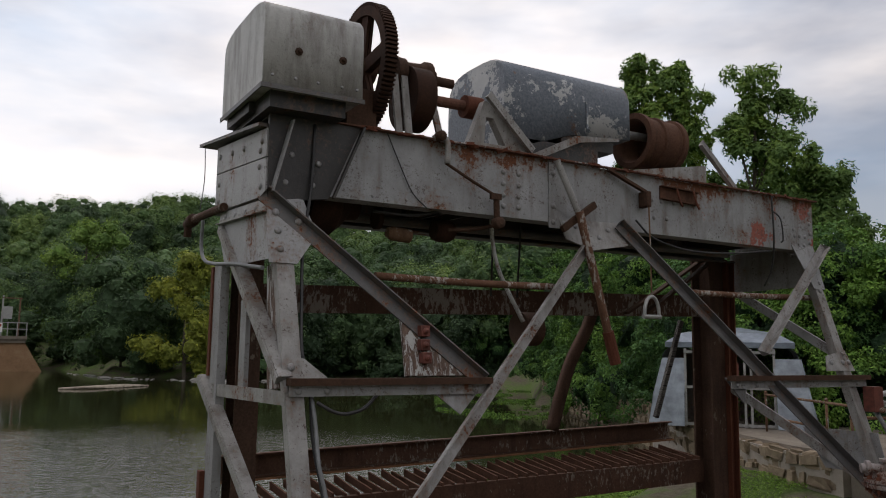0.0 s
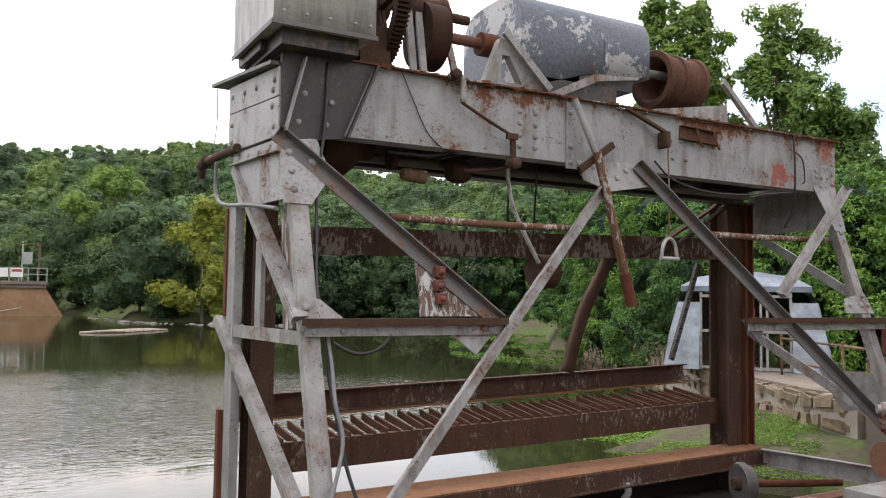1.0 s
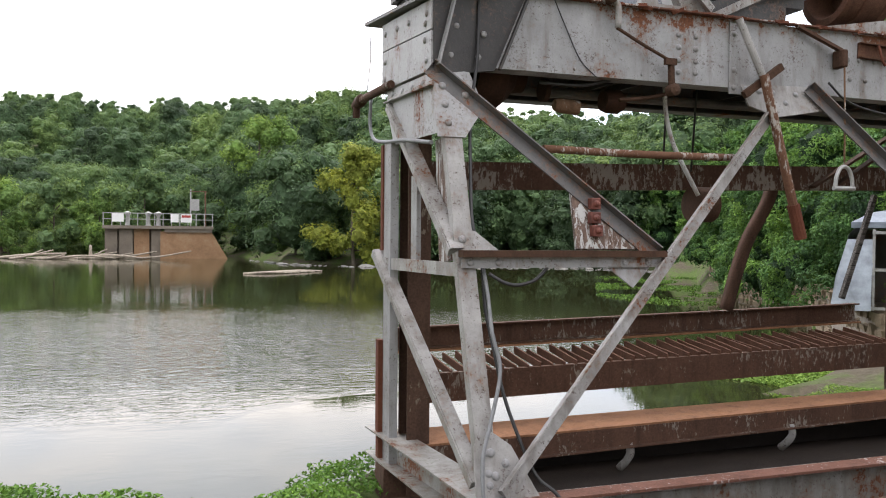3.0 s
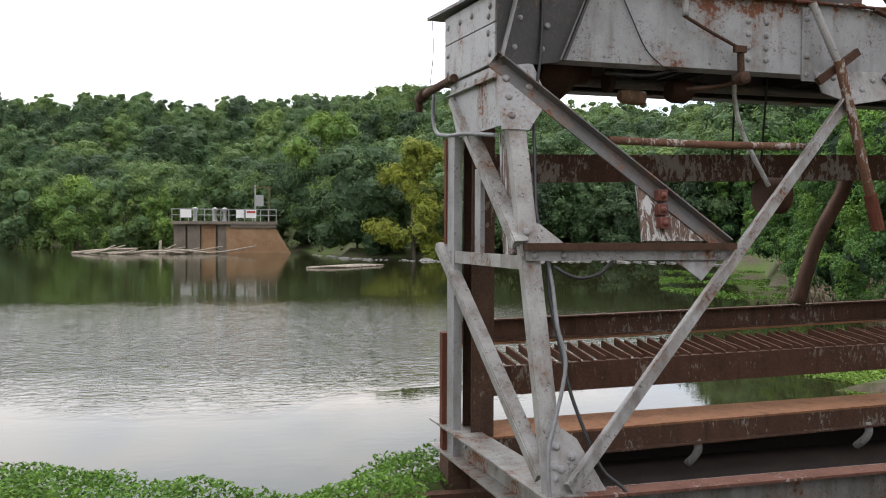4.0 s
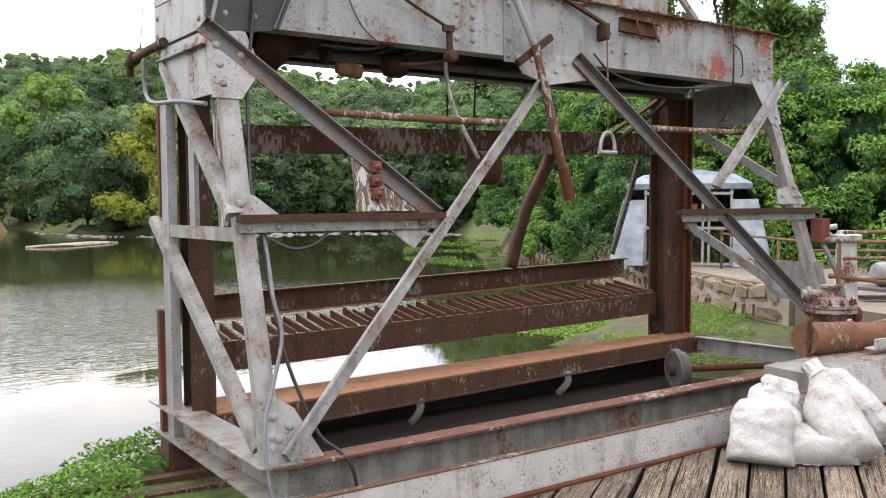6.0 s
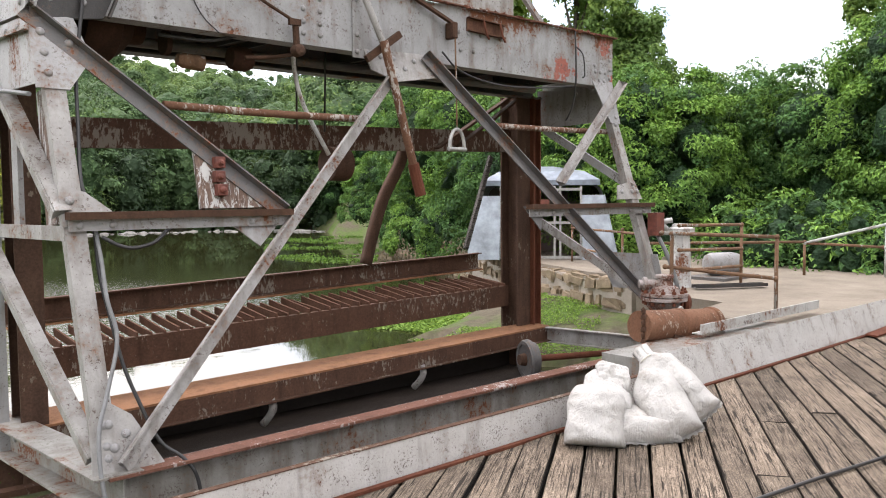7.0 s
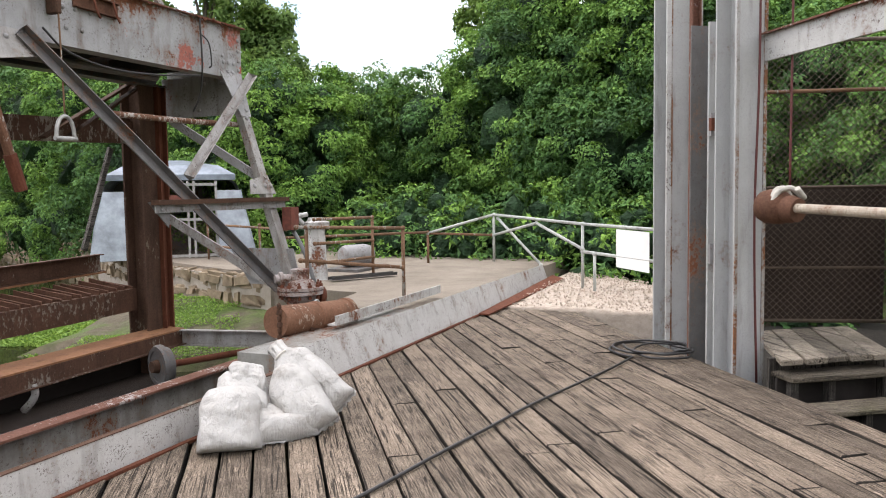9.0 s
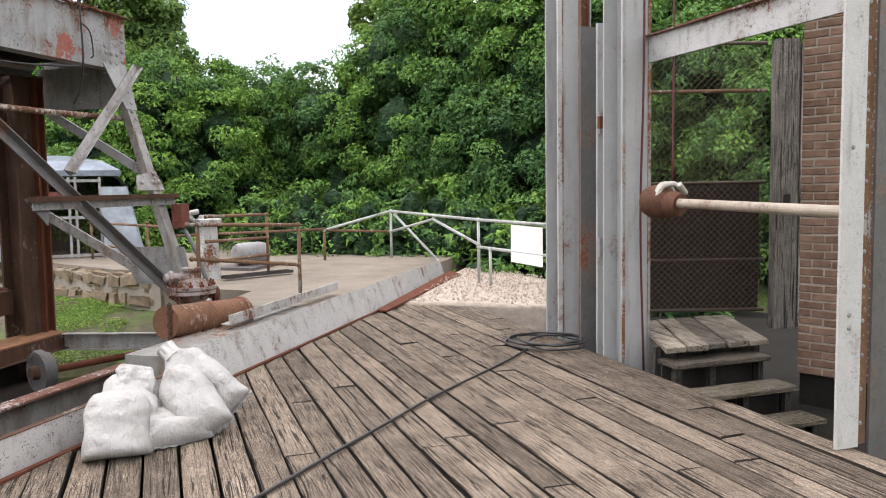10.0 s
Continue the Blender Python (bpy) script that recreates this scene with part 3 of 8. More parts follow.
# ---- large structure: ground, lake ----
LAKE_Z = -0.8
SLAB_Z = 0.3


def lerp_table(table, x):
    for (x0, y0), (x1, y1) in zip(table, table[1:]):
        if x <= x1:
            return y0 + (y1 - y0) * max(0.0, (x - x0)) / (x1 - x0)
    return table[-1][1]


def smoothstep(a, b, x):
    t = min(1.0, max(0.0, (x - a) / (b - a)))
    return t * t * (3 - 2 * t)


# distance to the far shore by bearing (degrees clockwise from +y)
SHORE = [(-180, 30), (-70, 45), (-40, 190), (-28, 180), (-16, 150), (-6, 116), (2, 100), (8, 72), (16, 66), (26, 70), (33, 66), (34.5, 64), (36.9, 60), (37.7, 42.5), (41.3, 33.5), (45, 24.5), (47, 21.5), (50, 17.5), (60, 12), (75, 11), (95, 9), (120, 6), (180, 5)]


BANK = [(-9, 12.0), (-4, 10.0), (-1.7, 8.5), (0.1, 7.15), (0.8, 7.4), (1.5, 8.0), (2.6, 9.0)]


def bank_edge(x):
    """How far the near bank reaches into the lake."""
    return lerp_table(BANK, max(-9, x))


def ground_z(x, y):
    r, az = math.hypot(x, y), math.degrees(math.atan2(x, y))
    s = lerp_table(SHORE, az)
    if az > 34:
        # land beside the intake: low grass below the terrace, then rising ground under the thicket
        inland = smoothstep(30, 60, r)
        low = -2.0 + 1.42 * smoothstep(s - 5.0, s - 0.5, r)
        if x > 9.0 and y > 4.2:
            low = max(low, -0.62 + 0.34 * smoothstep(10.4, 12.4, x) + 0.03 * math.sin(3 * x) * math.sin(2.3 * y) - 1.5 * smoothstep(10.0, 13.5, y - 0.3 * (x - 9)))
        if az > 60 and r > 7:
            low = max(low, -0.5)
        z = low
        if r > max(16, s + 0.5):
            z = max(z, -0.1 * (1 - inland) + 6 * smoothstep(34, 90, r) - 3 * (1 - smoothstep(34, 37, az)))
        if r > 62:
            # the hill's flank runs out behind the thicket
            w = 1 - smoothstep(34, 48, az)
            z = max(z, w * (-0.2 * smoothstep(63, 70, r) + 19 * smoothstep(71, 216, r) + 9 * smoothstep(216, 486, r)) - 2.4 * (1 - smoothstep(63, 70, r)))
        return z
    z = -2.4
    if r > s - 3:
        z = -2.4 + 2.2 * smoothstep(s - 3, s + 4, r)
        z += 27.6 * (0.5 + 0.5 * max(1.0, s / 92)) * (1 - 0.05 * smoothstep(-2, -12, az) - 0.2 * smoothstep(14, 28, az)) * smoothstep(s + 5, s + 150, r) + 9 * smoothstep(s + 150, s + 420, r)
    # the near bank in front of the intake
    near = smoothstep(9.1, 7.6, y - bank_edge(x) + 7.8) if x < 2.6 else 0.0
    return max(z, -2.4 + 1.68 * near)


def terrain():
    bm = B()
    radii = [0.0, 2, 4, 5.5, 6.5, 7.3, 8, 8.6, 9.2, 9.8, 10.5, 11.3, 12.2, 13.2, 14.3, 15.5, 17, 19, 22, 26, 31, 37, 45, 54, 64, 76, 90, 107, 128, 152, 180, 215, 260, 330, 450, 700, 1400, 3000]
    n = 180
    centre = bm.verts.new((0, 0, -2.0))
    prev = None
    for r in radii[1:]:
        ring = []
        for i in range(n):
            a = 2 * math.pi * i / n
            x, y = r * math.sin(a), r * math.cos(a)
            ring.append(bm.verts.new((x, y, ground_z(x, y) + 0.06 * noise.noise((x * 0.6, y * 0.6, 0)))))
        for i in range(n):
            j = (i + 1) % n
            if prev:
                bm.faces.new((prev[i], ring[i], ring[j], prev[j]))
            else:
                bm.faces.new((centre, ring[i], ring[j]))
        prev = ring
    bmesh.ops.recalc_face_normals(bm, faces=bm.faces[:])
    if sum(f.normal.z for f in bm.faces) < 0:
        bmesh.ops.reverse_faces(bm, faces=bm.faces[:])
    return part("ground", bm, GROUND, smooth=True)


tagged(terrain(), "grassy earth banks and wooded hill round the lake", "ground", kind="structure")
bm = B()
solid(bm, [(-600, -60, LAKE_Z), (600, -60, LAKE_Z), (600, 700, LAKE_Z), (-600, 700, LAKE_Z)], [(0, 1, 2, 3)])
tagged(part("water", bm, WATER), "calm dark green lake water with light ripples", "water", kind="structure")

# ---- deck: timber planks laid at a slant, cut off along the steel kerb ----
U = Vector((math.cos(radians(34.8)), math.sin(radians(34.8)), 0))
V = Vector((U.y, -U.x, 0))
DECK_O = Vector((7.87, 0.02, 0))
DECK_TOP, KERB_Y, DECK_END = 0.0, 3.6, 11.35
deck = thing("deck", (4, 1, -0.1), "weathered grey timber plank deck beside the intake", "deck", kind="structure")
PITCH = 0.213


def deck_plank(v0, v1, seed):
    rng = random.Random(seed)
    ends = []
    for v in (v0, v1):
        p = DECK_O + V * v
        ends.append(min((KERB_Y - p.y) / U.y, (DECK_END - p.x) / U.x))
    u_lo = -13.0
    cuts = []
    u = u_lo + rng.uniform(0.5, 3.5)
    while u < min(ends) - 0.9:
        cuts.append(u)
        u += rng.uniform(2.6, 4.4)
    stops = [u_lo] + cuts + [None]
    for a, b in zip(stops, stops[1:]):
        ua0 = ua1 = a + 0.004
        ub0, ub1 = (ends[0], ends[1]) if b is None else (b - 0.004, b - 0.004)
        if min(ub0, ub1) - a < 0.05:
            continue
        mid_u, mid_v = (a + min(ub0, ub1)) / 2, (v0 + v1) / 2
        o = DECK_O + U * mid_u + V * mid_v
        dz = rng.uniform(-0.006, 0.006)
        tilt = rng.uniform(-0.004, 0.004)
        bm = B()
        e = 0.008
        n = max(2, min(7, int((min(ub0, ub1) - a) / 0.45)))
        rings = []
        for i in range(n + 1):
            f = i / n
            j0, j1 = (rng.uniform(-0.005, 0.005), rng.uniform(-0.005, 0.005))
            u0, u1 = ua0 + (ub0 - ua0) * f, ua1 + (ub1 - ua1) * f
            s = e if i == 0 else (-e if i == n else 0.0)
            w0, w1 = v0 + j0, v1 + j1
            zz = dz + rng.uniform(-0.0025, 0.0025)
            rings.append([bm.verts.new((u - mid_u, -(w - mid_v), h)) for u, w, h in (
                (u0, w0, -0.15), (u0, w0, zz + tilt - e), (u0 + s, w0 + e, zz + tilt), (u1 + s, w1 - e, zz - tilt), (u1, w1, zz - tilt - e), (u1, w1, -0.15))])
        for p, q in zip(rings, rings[1:]):
            for i in range(5):
                bm.faces.new((p[i], p[i + 1], q[i + 1], q[i]))
        bm.faces.new(rings[0])
        bm.faces.new(rings[-1][::-1])
        bmesh.ops.recalc_face_normals(bm, faces=bm.faces[:])
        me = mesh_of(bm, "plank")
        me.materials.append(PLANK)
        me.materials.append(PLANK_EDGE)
        # side faces painted near-black to stand for the shade in the gaps
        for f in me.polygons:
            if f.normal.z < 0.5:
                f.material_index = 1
        ob = new("plank", me)
        ob.parent = deck
        ob.matrix_parent_inverse = deck.matrix_world.inverted()
        ob.matrix_world = Matrix.Translation(o) @ Matrix.Rotation(radians(34.8), 4, "Z")


k, v = 0, 0.0
while v > -13.5:
    wob = random.Random(900 + k).uniform(-0.006, 0.006)
    deck_plank(v - PITCH + 0.010 + wob, v - 0.010 + wob * 0.6, 40 + k)
    v -= PITCH
    k += 1
bm = B()
for i in range(7):
    p = DECK_O + U * (-11 + 2.3 * i)
    q = p - V * 9.0
    if q.y > KERB_Y - 0.2:
        q = p - V * ((KERB_Y - 0.2 - p.y) / -V.y)
    prism(bm, F_sec(0.22, 0.14), p + Vector((0, 0, -0.222)), q + Vector((0, 0, -0.222)), (0, 0, 1))
part("joist", bm, OLD_WOOD, deck)

# ---- steel kerb along the deck, concrete slab, gravel ----
kerb = thing("kerb", (4, 3.7, 0), "white-painted rusting steel kerb channel along the deck", "kerb", kind="structure")
bm = bar(C_sec(0.25, 0.045, 0.014), (-3.5, 3.67, 0.105), (6.35, 3.67, 0.105), (0, 1, 0))
part("low_channel", bm, KERB_WHITE, kerb)
part("worn_top_edge", bar(F_sec(0.05, 0.006), (-3.5, 3.692, 0.2345), (6.35, 3.692, 0.2345), (0, 1, 0)), RUST_FLAKED, kerb, "dirty rusted top edge of the kerb")
bm = B()
plate(bm, [(6.0, 3.66, -0.02), (14.45, 3.66, -0.02), (14.45, 3.78, 0.345), (6.3, 3.78, 0.345)], (0, 0.95, -0.3), 0.016)
part("apron_plate", bm, KERB_WHITE, kerb)
part("rusted_foot", bar(F_sec(0.04, 0.02), (-3.5, 3.625, 0.003), (14.4, 3.625, 0.003), (0, 1, 0)), RUST_RED, kerb)
bm = bar(L_sec(0.1, 0.1, 0.014), (7.4, 3.95, 0.37), (10.1, 3.95, 0.37), (0, 1, 0))
part("loose_angle", bm, WHITE_STEEL, kerb, "loose white steel angle on the kerb")

slab = thing("pavement", (12, 6, SLAB_Z), "stained concrete slab and terrace beside the intake", "pavement", kind="structure")
bm = B()
plate(bm, [(6.2, 3.8, SLAB_Z + 0.02), (9.0, 3.8, SLAB_Z + 0.02), (9.0, 4.25, SLAB_Z + 0.02), (6.2, 4.25, SLAB_Z + 0.02)], (0, 0, -1), 0.9)
part("steel_bed", bm, BASE_PAINT, slab, "grimy steel bed below the cylinder")
bm = B()
plate(bm, [(9.0, 3.8, SLAB_Z), (17.5, 3.8, SLAB_Z), (17.5, 7.0, SLAB_Z), (15.5, 7.9, SLAB_Z), (12.2, 7.9, SLAB_Z), (10.6, 6.9, SLAB_Z), (10.3, 5.3, SLAB_Z), (9.0, 5.1, SLAB_Z)], (0, 0, -1), 1.0)
part("slab", bm, CONCRETE, slab)
bm = B()
plate(bm, [(12.6, 9.3, SLAB_Z), (12.4, 7.9, SLAB_Z), (24, 7.9, SLAB_Z - 0.05), (27, 20, SLAB_Z), (29, 34, SLAB_Z), (26.2, 34, SLAB_Z), (22.4, 25.5, SLAB_Z), (17.2, 17, SLAB_Z), (14.0, 12.4, SLAB_Z)], (0, 0, -1), 0.35)
part("terrace", bm, CONCRETE, slab)
bm = B()
plate(bm, [(11.4, 3.58, 0.03), (11.3, 0.9, 0.03), (12.2, 0.6, 0.02), (13.6, 1.4, 0.02), (15.8, 3.2, 0.02), (16.2, 3.58, 0.03)], (0, 0, -1), 0.5)
bmesh.ops.triangulate(bm, faces=bm.faces[:])
bmesh.ops.subdivide_edges(bm, edges=bm.edges[:], cuts=10, use_grid_fill=True)
for w in bm.verts:
    if w.co.z > 0:
        w.co.z += 0.04 * noise.noise(w.co * 0.9) + 0.03 * noise.noise(w.co * 3.1) + 0.05 * smoothstep(11.6, 13, w.co.x)
tagged(part("gravel_path", bm, GRAVEL, smooth=True), "pale washed-out gravel path beyond the deck", "path", kind="structure")

bm = B()
plate(bm, [(10.6, 3.46, 0.012), (14.3, 3.36, 0.1), (14.45, 3.6, 0.14), (10.6, 3.6, 0.02)], (0, 0, 1), 0.02)
part("edge_plate", bm, RUST_RED, kerb, "rusted flat plate along the end of the kerb")

# loose pebbles strewn over the path
_r = random.Random(77)
_b = B()
bmesh.ops.create_icosphere(_b, subdivisions=1, radius=1.0)
peb_v = [w.co.copy() for w in _b.verts]
peb_f = [[w.index for w in f.verts] for f in _b.faces]
_b.free()
V3, F3 = [], []
for i in range(1500):
    px_, py_ = _r.uniform(11.45, 15.4), _r.uniform(1.3, 3.5)
    if px_ > 12.6 and py_ < 0.2 + 0.78 * (px_ - 12.2):
        continue
    s_ = _r.uniform(0.008, 0.024)
    zz = 0.03 + 0.04 * noise.noise(Vector((px_, py_, 0.03)) * 0.9) + 0.05 * smoothstep(11.6, 13, px_) + 0.02
    rot = Euler((_r.uniform(0, 6), _r.uniform(0, 6), _r.uniform(0, 6))).to_matrix()
    n0 = len(V3)
    sc = Vector((s_, s_ * _r.uniform(0.5, 1), s_ * _r.uniform(0.35, 0.7)))
    V3 += [tuple(Vector((px_, py_, zz)) + rot @ Vector((w.x * sc.x, w.y * sc.y, w.z * sc.z))) for w in peb_v]
    F3 += [[n0 + j for j in f] for f in peb_f]
peb_me = bpy.data.meshes.new("pebbles")
peb_me.from_pydata(V3, [], F3)
peb_me.materials.append(GRAVEL)
tagged(new("pebbles", peb_me), "loose pale pebbles on the gravel path", "gravel", kind="stuff")

# ---- gantry over the intake ----
FA, FK = 5.51, 0.32          # the front frame leans: y = FA + FK * z
XL, XR = 2.22, 9.33          # front legs
GY = 6.555                   # front face of the main girder
gantry = thing("gantry_crane", (5.8, 6.8, -0.6), "old riveted grey steel gantry with peeling paint over the intake", "gantry crane")


def fp(x, z, off=0.0):
    """A point on the leaning front frame."""
    return Vector((x, FA + FK * z + off, z))


FN = Vector((0, -1, FK)).normalized()    # outward normal of the front frame
FS = Vector((0, FK, 1)).normalized()     # up along the front frame

# main girders
g = part("front_girder", bar(C_sec(0.66, 0.2, 0.016), (2.35, GY, 3.56), (9.5, GY, 3.56), (0, 1, 0)), GREY_GIRDER, gantry, "grey riveted girder with red primer and rust patches")
rivets(g, [(x, GY - 0.002, z) for x in (4.55, 4.74) for z in (3.34, 3.45, 3.57, 3.69)], (0, -1, 0))
rivets(g, [(9.43, GY - 0.002, z) for z in (3.35, 3.47, 3.6, 3.74)] + [(x, GY - 0.002, 3.42) for x in (9.12, 9.22, 9.33)] + [(x, GY - 0.002, 3.5) for x in (9.1,)], (0, -1, 0))
rivets(g, [(x, GY - 0.002, 3.42) for x in (6.63, 6.83)] + [(x, GY - 0.002, 3.62) for x in (6.6, 6.75, 6.95)], (0, -1, 0))
rivets(g, [(x, GY - 0.002, 3.28) for x in (3.1, 3.45, 3.8, 4.15, 7.3, 7.7, 8.1, 8.5)], (0, -1, 0), RIVET_SMALL)
part("girder_lip", bar(F_sec(0.07, 0.014), (2.35, GY - 0.03, 3.9), (9.52, GY - 0.03, 3.9), (0, 1, 0)), RUST_EDGE, gantry)
# flakes of rust scale along the girder's top edge
rf = random.Random(31)
bm = B()
for i in range(70):
    x = 2.95 + 6.4 * rf.random() ** 1.2
    w, t_, hh = rf.uniform(0.03, 0.13), rf.uniform(0.004, 0.009), rf.uniform(0.004, 0.016)
    o = Vector((x, GY - 0.066 + rf.uniform(0, 0.012), 3.896 + rf.uniform(-0.012, 0.01)))
    m = Matrix.Translation(o) @ Euler((rf.uniform(-0.5, 0.5), rf.uniform(-0.4, 0.4), rf.uniform(-0.3, 0.3))).to_matrix().to_4x4()
    pts = [m @ Vector((sx * w * rf.uniform(0.35, 0.6), sy * t_, sz * hh)) for sx, sy, sz in ((-1, -1, -1), (1, -1, -1), (1, 1, -1), (-1, 1, -1), (-1, -1, 1), (1, -1, 1), (1, 1, 1), (-1, 1, 1))]
    solid(bm, pts, BOX_F)
bmesh.ops.recalc_face_normals(bm, faces=bm.faces[:])
tagged(part("rust_scale", bm, RUST_RED, gantry, "loose flakes of red rust scale"), kind="stuff")
part("rear_girder", bar(C_sec(0.66, 0.2, 0.016), (2.0, 7.85, 3.5), (9.3, 7.85, 3.5), (0, -1, 0)), GREY_DARK, gantry, "dark grey rear girder")
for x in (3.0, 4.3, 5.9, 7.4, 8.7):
    part("cross_beam", bar(I_sec(0.3, 0.16), (x, GY + 0.02, 3.36), (x - 0.1, 7.84, 3.36), (0, 0, 1)), GRIME_SHADE, gantry)
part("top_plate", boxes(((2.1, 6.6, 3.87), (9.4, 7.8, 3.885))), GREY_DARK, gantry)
# stiffener panel at the middle of the girder
p = part("splice_plate", boxes(((5.12, GY - 0.016, 3.17), (5.36, GY - 0.001, 3.86))), GREY, gantry)
rivets(p, [(5.17, GY - 0.017, z) for z in (3.23, 3.4, 3.75)] + [(5.31, GY - 0.017, 3.23)], (0, -1, 0))
bm = B()
plate(bm, [fp(5.25, 3.27), fp(6.25, 3.3), fp(6.2, 3.05), fp(5.62, 2.95), fp(5.3, 3.05)], FN, 0.016)
p = part("top_gusset", bm, GREY_WORN, gantry, "grey gusset plate flecked with red primer")
rivets(p, [fp(x, z) + FN * 0.018 for x, z in ((5.75, 3.1), (5.9, 3.2), (6.12, 3.22), (5.45, 3.2), (5.62, 3.2))], FN)

# left end: end plates, gusset, cap
EX0, EX1 = 2.08, 1.98       # front and rear of the left end, slightly out of square


def lp(y, z, out=0.0):
    """A point on the left end plane."""
    return Vector((EX0 + (EX1 - EX0) * (y - 6.5) / 1.3 - out, y, z))


bm = B()
plate(bm, [lp(6.52, 3.17), lp(7.78, 3.19), lp(7.78, 3.56), lp(6.52, 3.5)], (1, 0, 0), 0.2)
plate(bm, [lp(6.52, 3.512), lp(7.78, 3.572), lp(7.78, 3.83), lp(6.52, 3.76)], (1, 0, 0), 0.2)
p = part("end_plate", bm, END_PAINT, gantry, "light grey riveted end plate")
rivets(p, [lp(y, z, 0.001) for y, z in ((6.62, 3.66), (6.66, 3.44), (6.62, 3.26), (7.05, 3.68), (7.35, 3.7), (7.68, 3.72), (7.68, 3.45), (7.68, 3.28), (6.65, 3.58))], (-1, 0, 0))
part("end_cap", bar(F_sec(0.34, 0.03), lp(6.55, 3.79, -0.1), lp(8.15, 3.92, -0.1), (1, 0, 0)), GREY_DARK, gantry)
bm = B()
plate(bm, [(2.1, GY - 0.06, 3.12), (2.66, GY - 0.03, 3.2), (2.96, GY - 0.03, 3.9), (2.09, GY - 0.06, 3.9)], (0, 1, 0), 0.05)
p = part("corner_plate", bm, GRIME_SHADE, gantry, "dark grimy corner plate with rust")
rivets(p, [(x, GY - 0.045, z) for x, z in ((2.25, 3.3), (2.5, 3.3), (2.55, 3.5), (2.3, 3.55))], (0, -1, 0))
part("corner_rib", bar(F_sec(0.09, 0.014), (2.12, GY - 0.1, 3.2), (2.28, GY - 0.1, 3.84), (0, 1, 0)), GREY, gantry)
part("corner_rib", bar(F_sec(0.05, 0.02), (2.68, GY - 0.09, 3.2), (2.96, GY - 0.09, 3.88), (0, 1, 0)), GRIME_SHADE, gantry)
bm = B()
plate(bm, [lp(6.36, 2.62), lp(7.42, 2.62), lp(7.6, 2.95), lp(7.62, 3.16), lp(6.5, 3.14)], (1, 0, 0), 0.014)
p = part("side_gusset", bm, END_PAINT, gantry)
rivets(p, [lp(y, z, 0.001) for y, z in ((6.7, 3.08), (6.95, 3.08), (7.2, 3.09), (7.45, 3.1))], (-1, 0, 0))
part("gusset_angle", bar(L_sec(0.05, 0.05, 0.01), lp(6.45, 3.02), lp(7.6, 3.04), (-1, 0, 0)), GREY_WORN, gantry)

# right end
bm = B()
plate(bm, [(9.46, 6.6, 2.78), (9.38, 7.75, 2.75), (9.38, 7.8, 3.3), (9.46, 6.58, 3.3)], (-1, 0, 0), 0.016)
p = part("right_side_plate", bm, GREY, gantry)
rivets(p, [(9.42 - 0.02, y, z) for y, z in ((6.8, 3.2), (7.1, 3.2), (7.4, 3.2), (7.5, 2.85), (7.2, 2.85))], (-1, 0, 0))
part("right_end_plate", boxes(((9.48, 6.57, 3.24), (9.52, 7.8, 3.88))), GREY, gantry)

# front legs
for x, top, name in ((XL, 2.95, "left"), (XR, 3.28, "right")):
    bm = bar(C_sec(0.15, 0.1, 0.014), fp(x, -0.18), fp(x, top), -FN)
    p = part("leg", bm, GREY_WORN, gantry, "scuffed grey leaning front leg")
    zs = (0.16, 0.02, -0.06) if name == "left" else (1.85, 2.7, 0.55)
    rivets(p, [fp(x, z) + FN * 0.002 for z in zs], FN, RIVET_BIG)
# leg head gussets
bm = B()
plate(bm, [fp(2.08, 2.58), fp(2.32, 2.58), fp(2.52, 2.85), fp(2.42, 3.16), fp(2.08, 3.2)], FN, 0.014)
p = part("leg_gusset", bm, END_PAINT, gantry)
rivets(p, [fp(x, z) + FN * 0.016 for x, z in ((2.18, 2.7), (2.17, 2.86), (2.16, 3.02), (2.36, 2.95))], FN, RIVET_BIG)
bm = B()
plate(bm, [fp(9.22, 2.72), fp(9.43, 2.72), fp(9.5, 3.38), fp(9.02, 3.38)], FN, 0.014)
p = part("leg_gusset", bm, GREY, gantry)
rivets(p, [fp(x, z) + FN * 0.016 for x, z in ((9.35, 2.8), (9.35, 2.95), (9.2, 3.3), (9.3, 3.3))], FN)
# knee gussets at mid height
bm = B()
plate(bm, [fp(2.13, 1.54), fp(2.5, 1.655), fp(2.32, 1.8), fp(2.13, 1.85)], FN, 0.012)
p = part("knee_gusset", bm, GREY_WORN, gantry)
rivets(p, [fp(2.2, 1.735) + FN * 0.016], FN, RIVET_BIG)
bm = B()
plate(bm, [fp(8.92, 1.7), fp(9.48, 1.7), fp(9.4, 1.95), fp(9.0, 1.88)], FN, 0.012)
p = part("knee_gusset", bm, GREY_WORN, gantry)
rivets(p, [fp(x, 1.8) + FN * 0.014 for x in (9.05, 9.28, 9.4)], FN, RIVET_BIG)
bm = B()
plate(bm, [fp(2.1, -0.2), fp(2.62, -0.19), fp(2.42, 0.2), fp(2.2, 0.36), fp(2.12, 0.2)], FN, 0.014)
p = part("foot_gusset", bm, GREY_WORN, gantry, "flaking grey foot gusset with rust")
rivets(p, [fp(x, z) + FN * 0.016 for x, z in ((2.25, 0.16), (2.27, 0.0), (2.36, 0.08))], FN, RIVET_BIG)

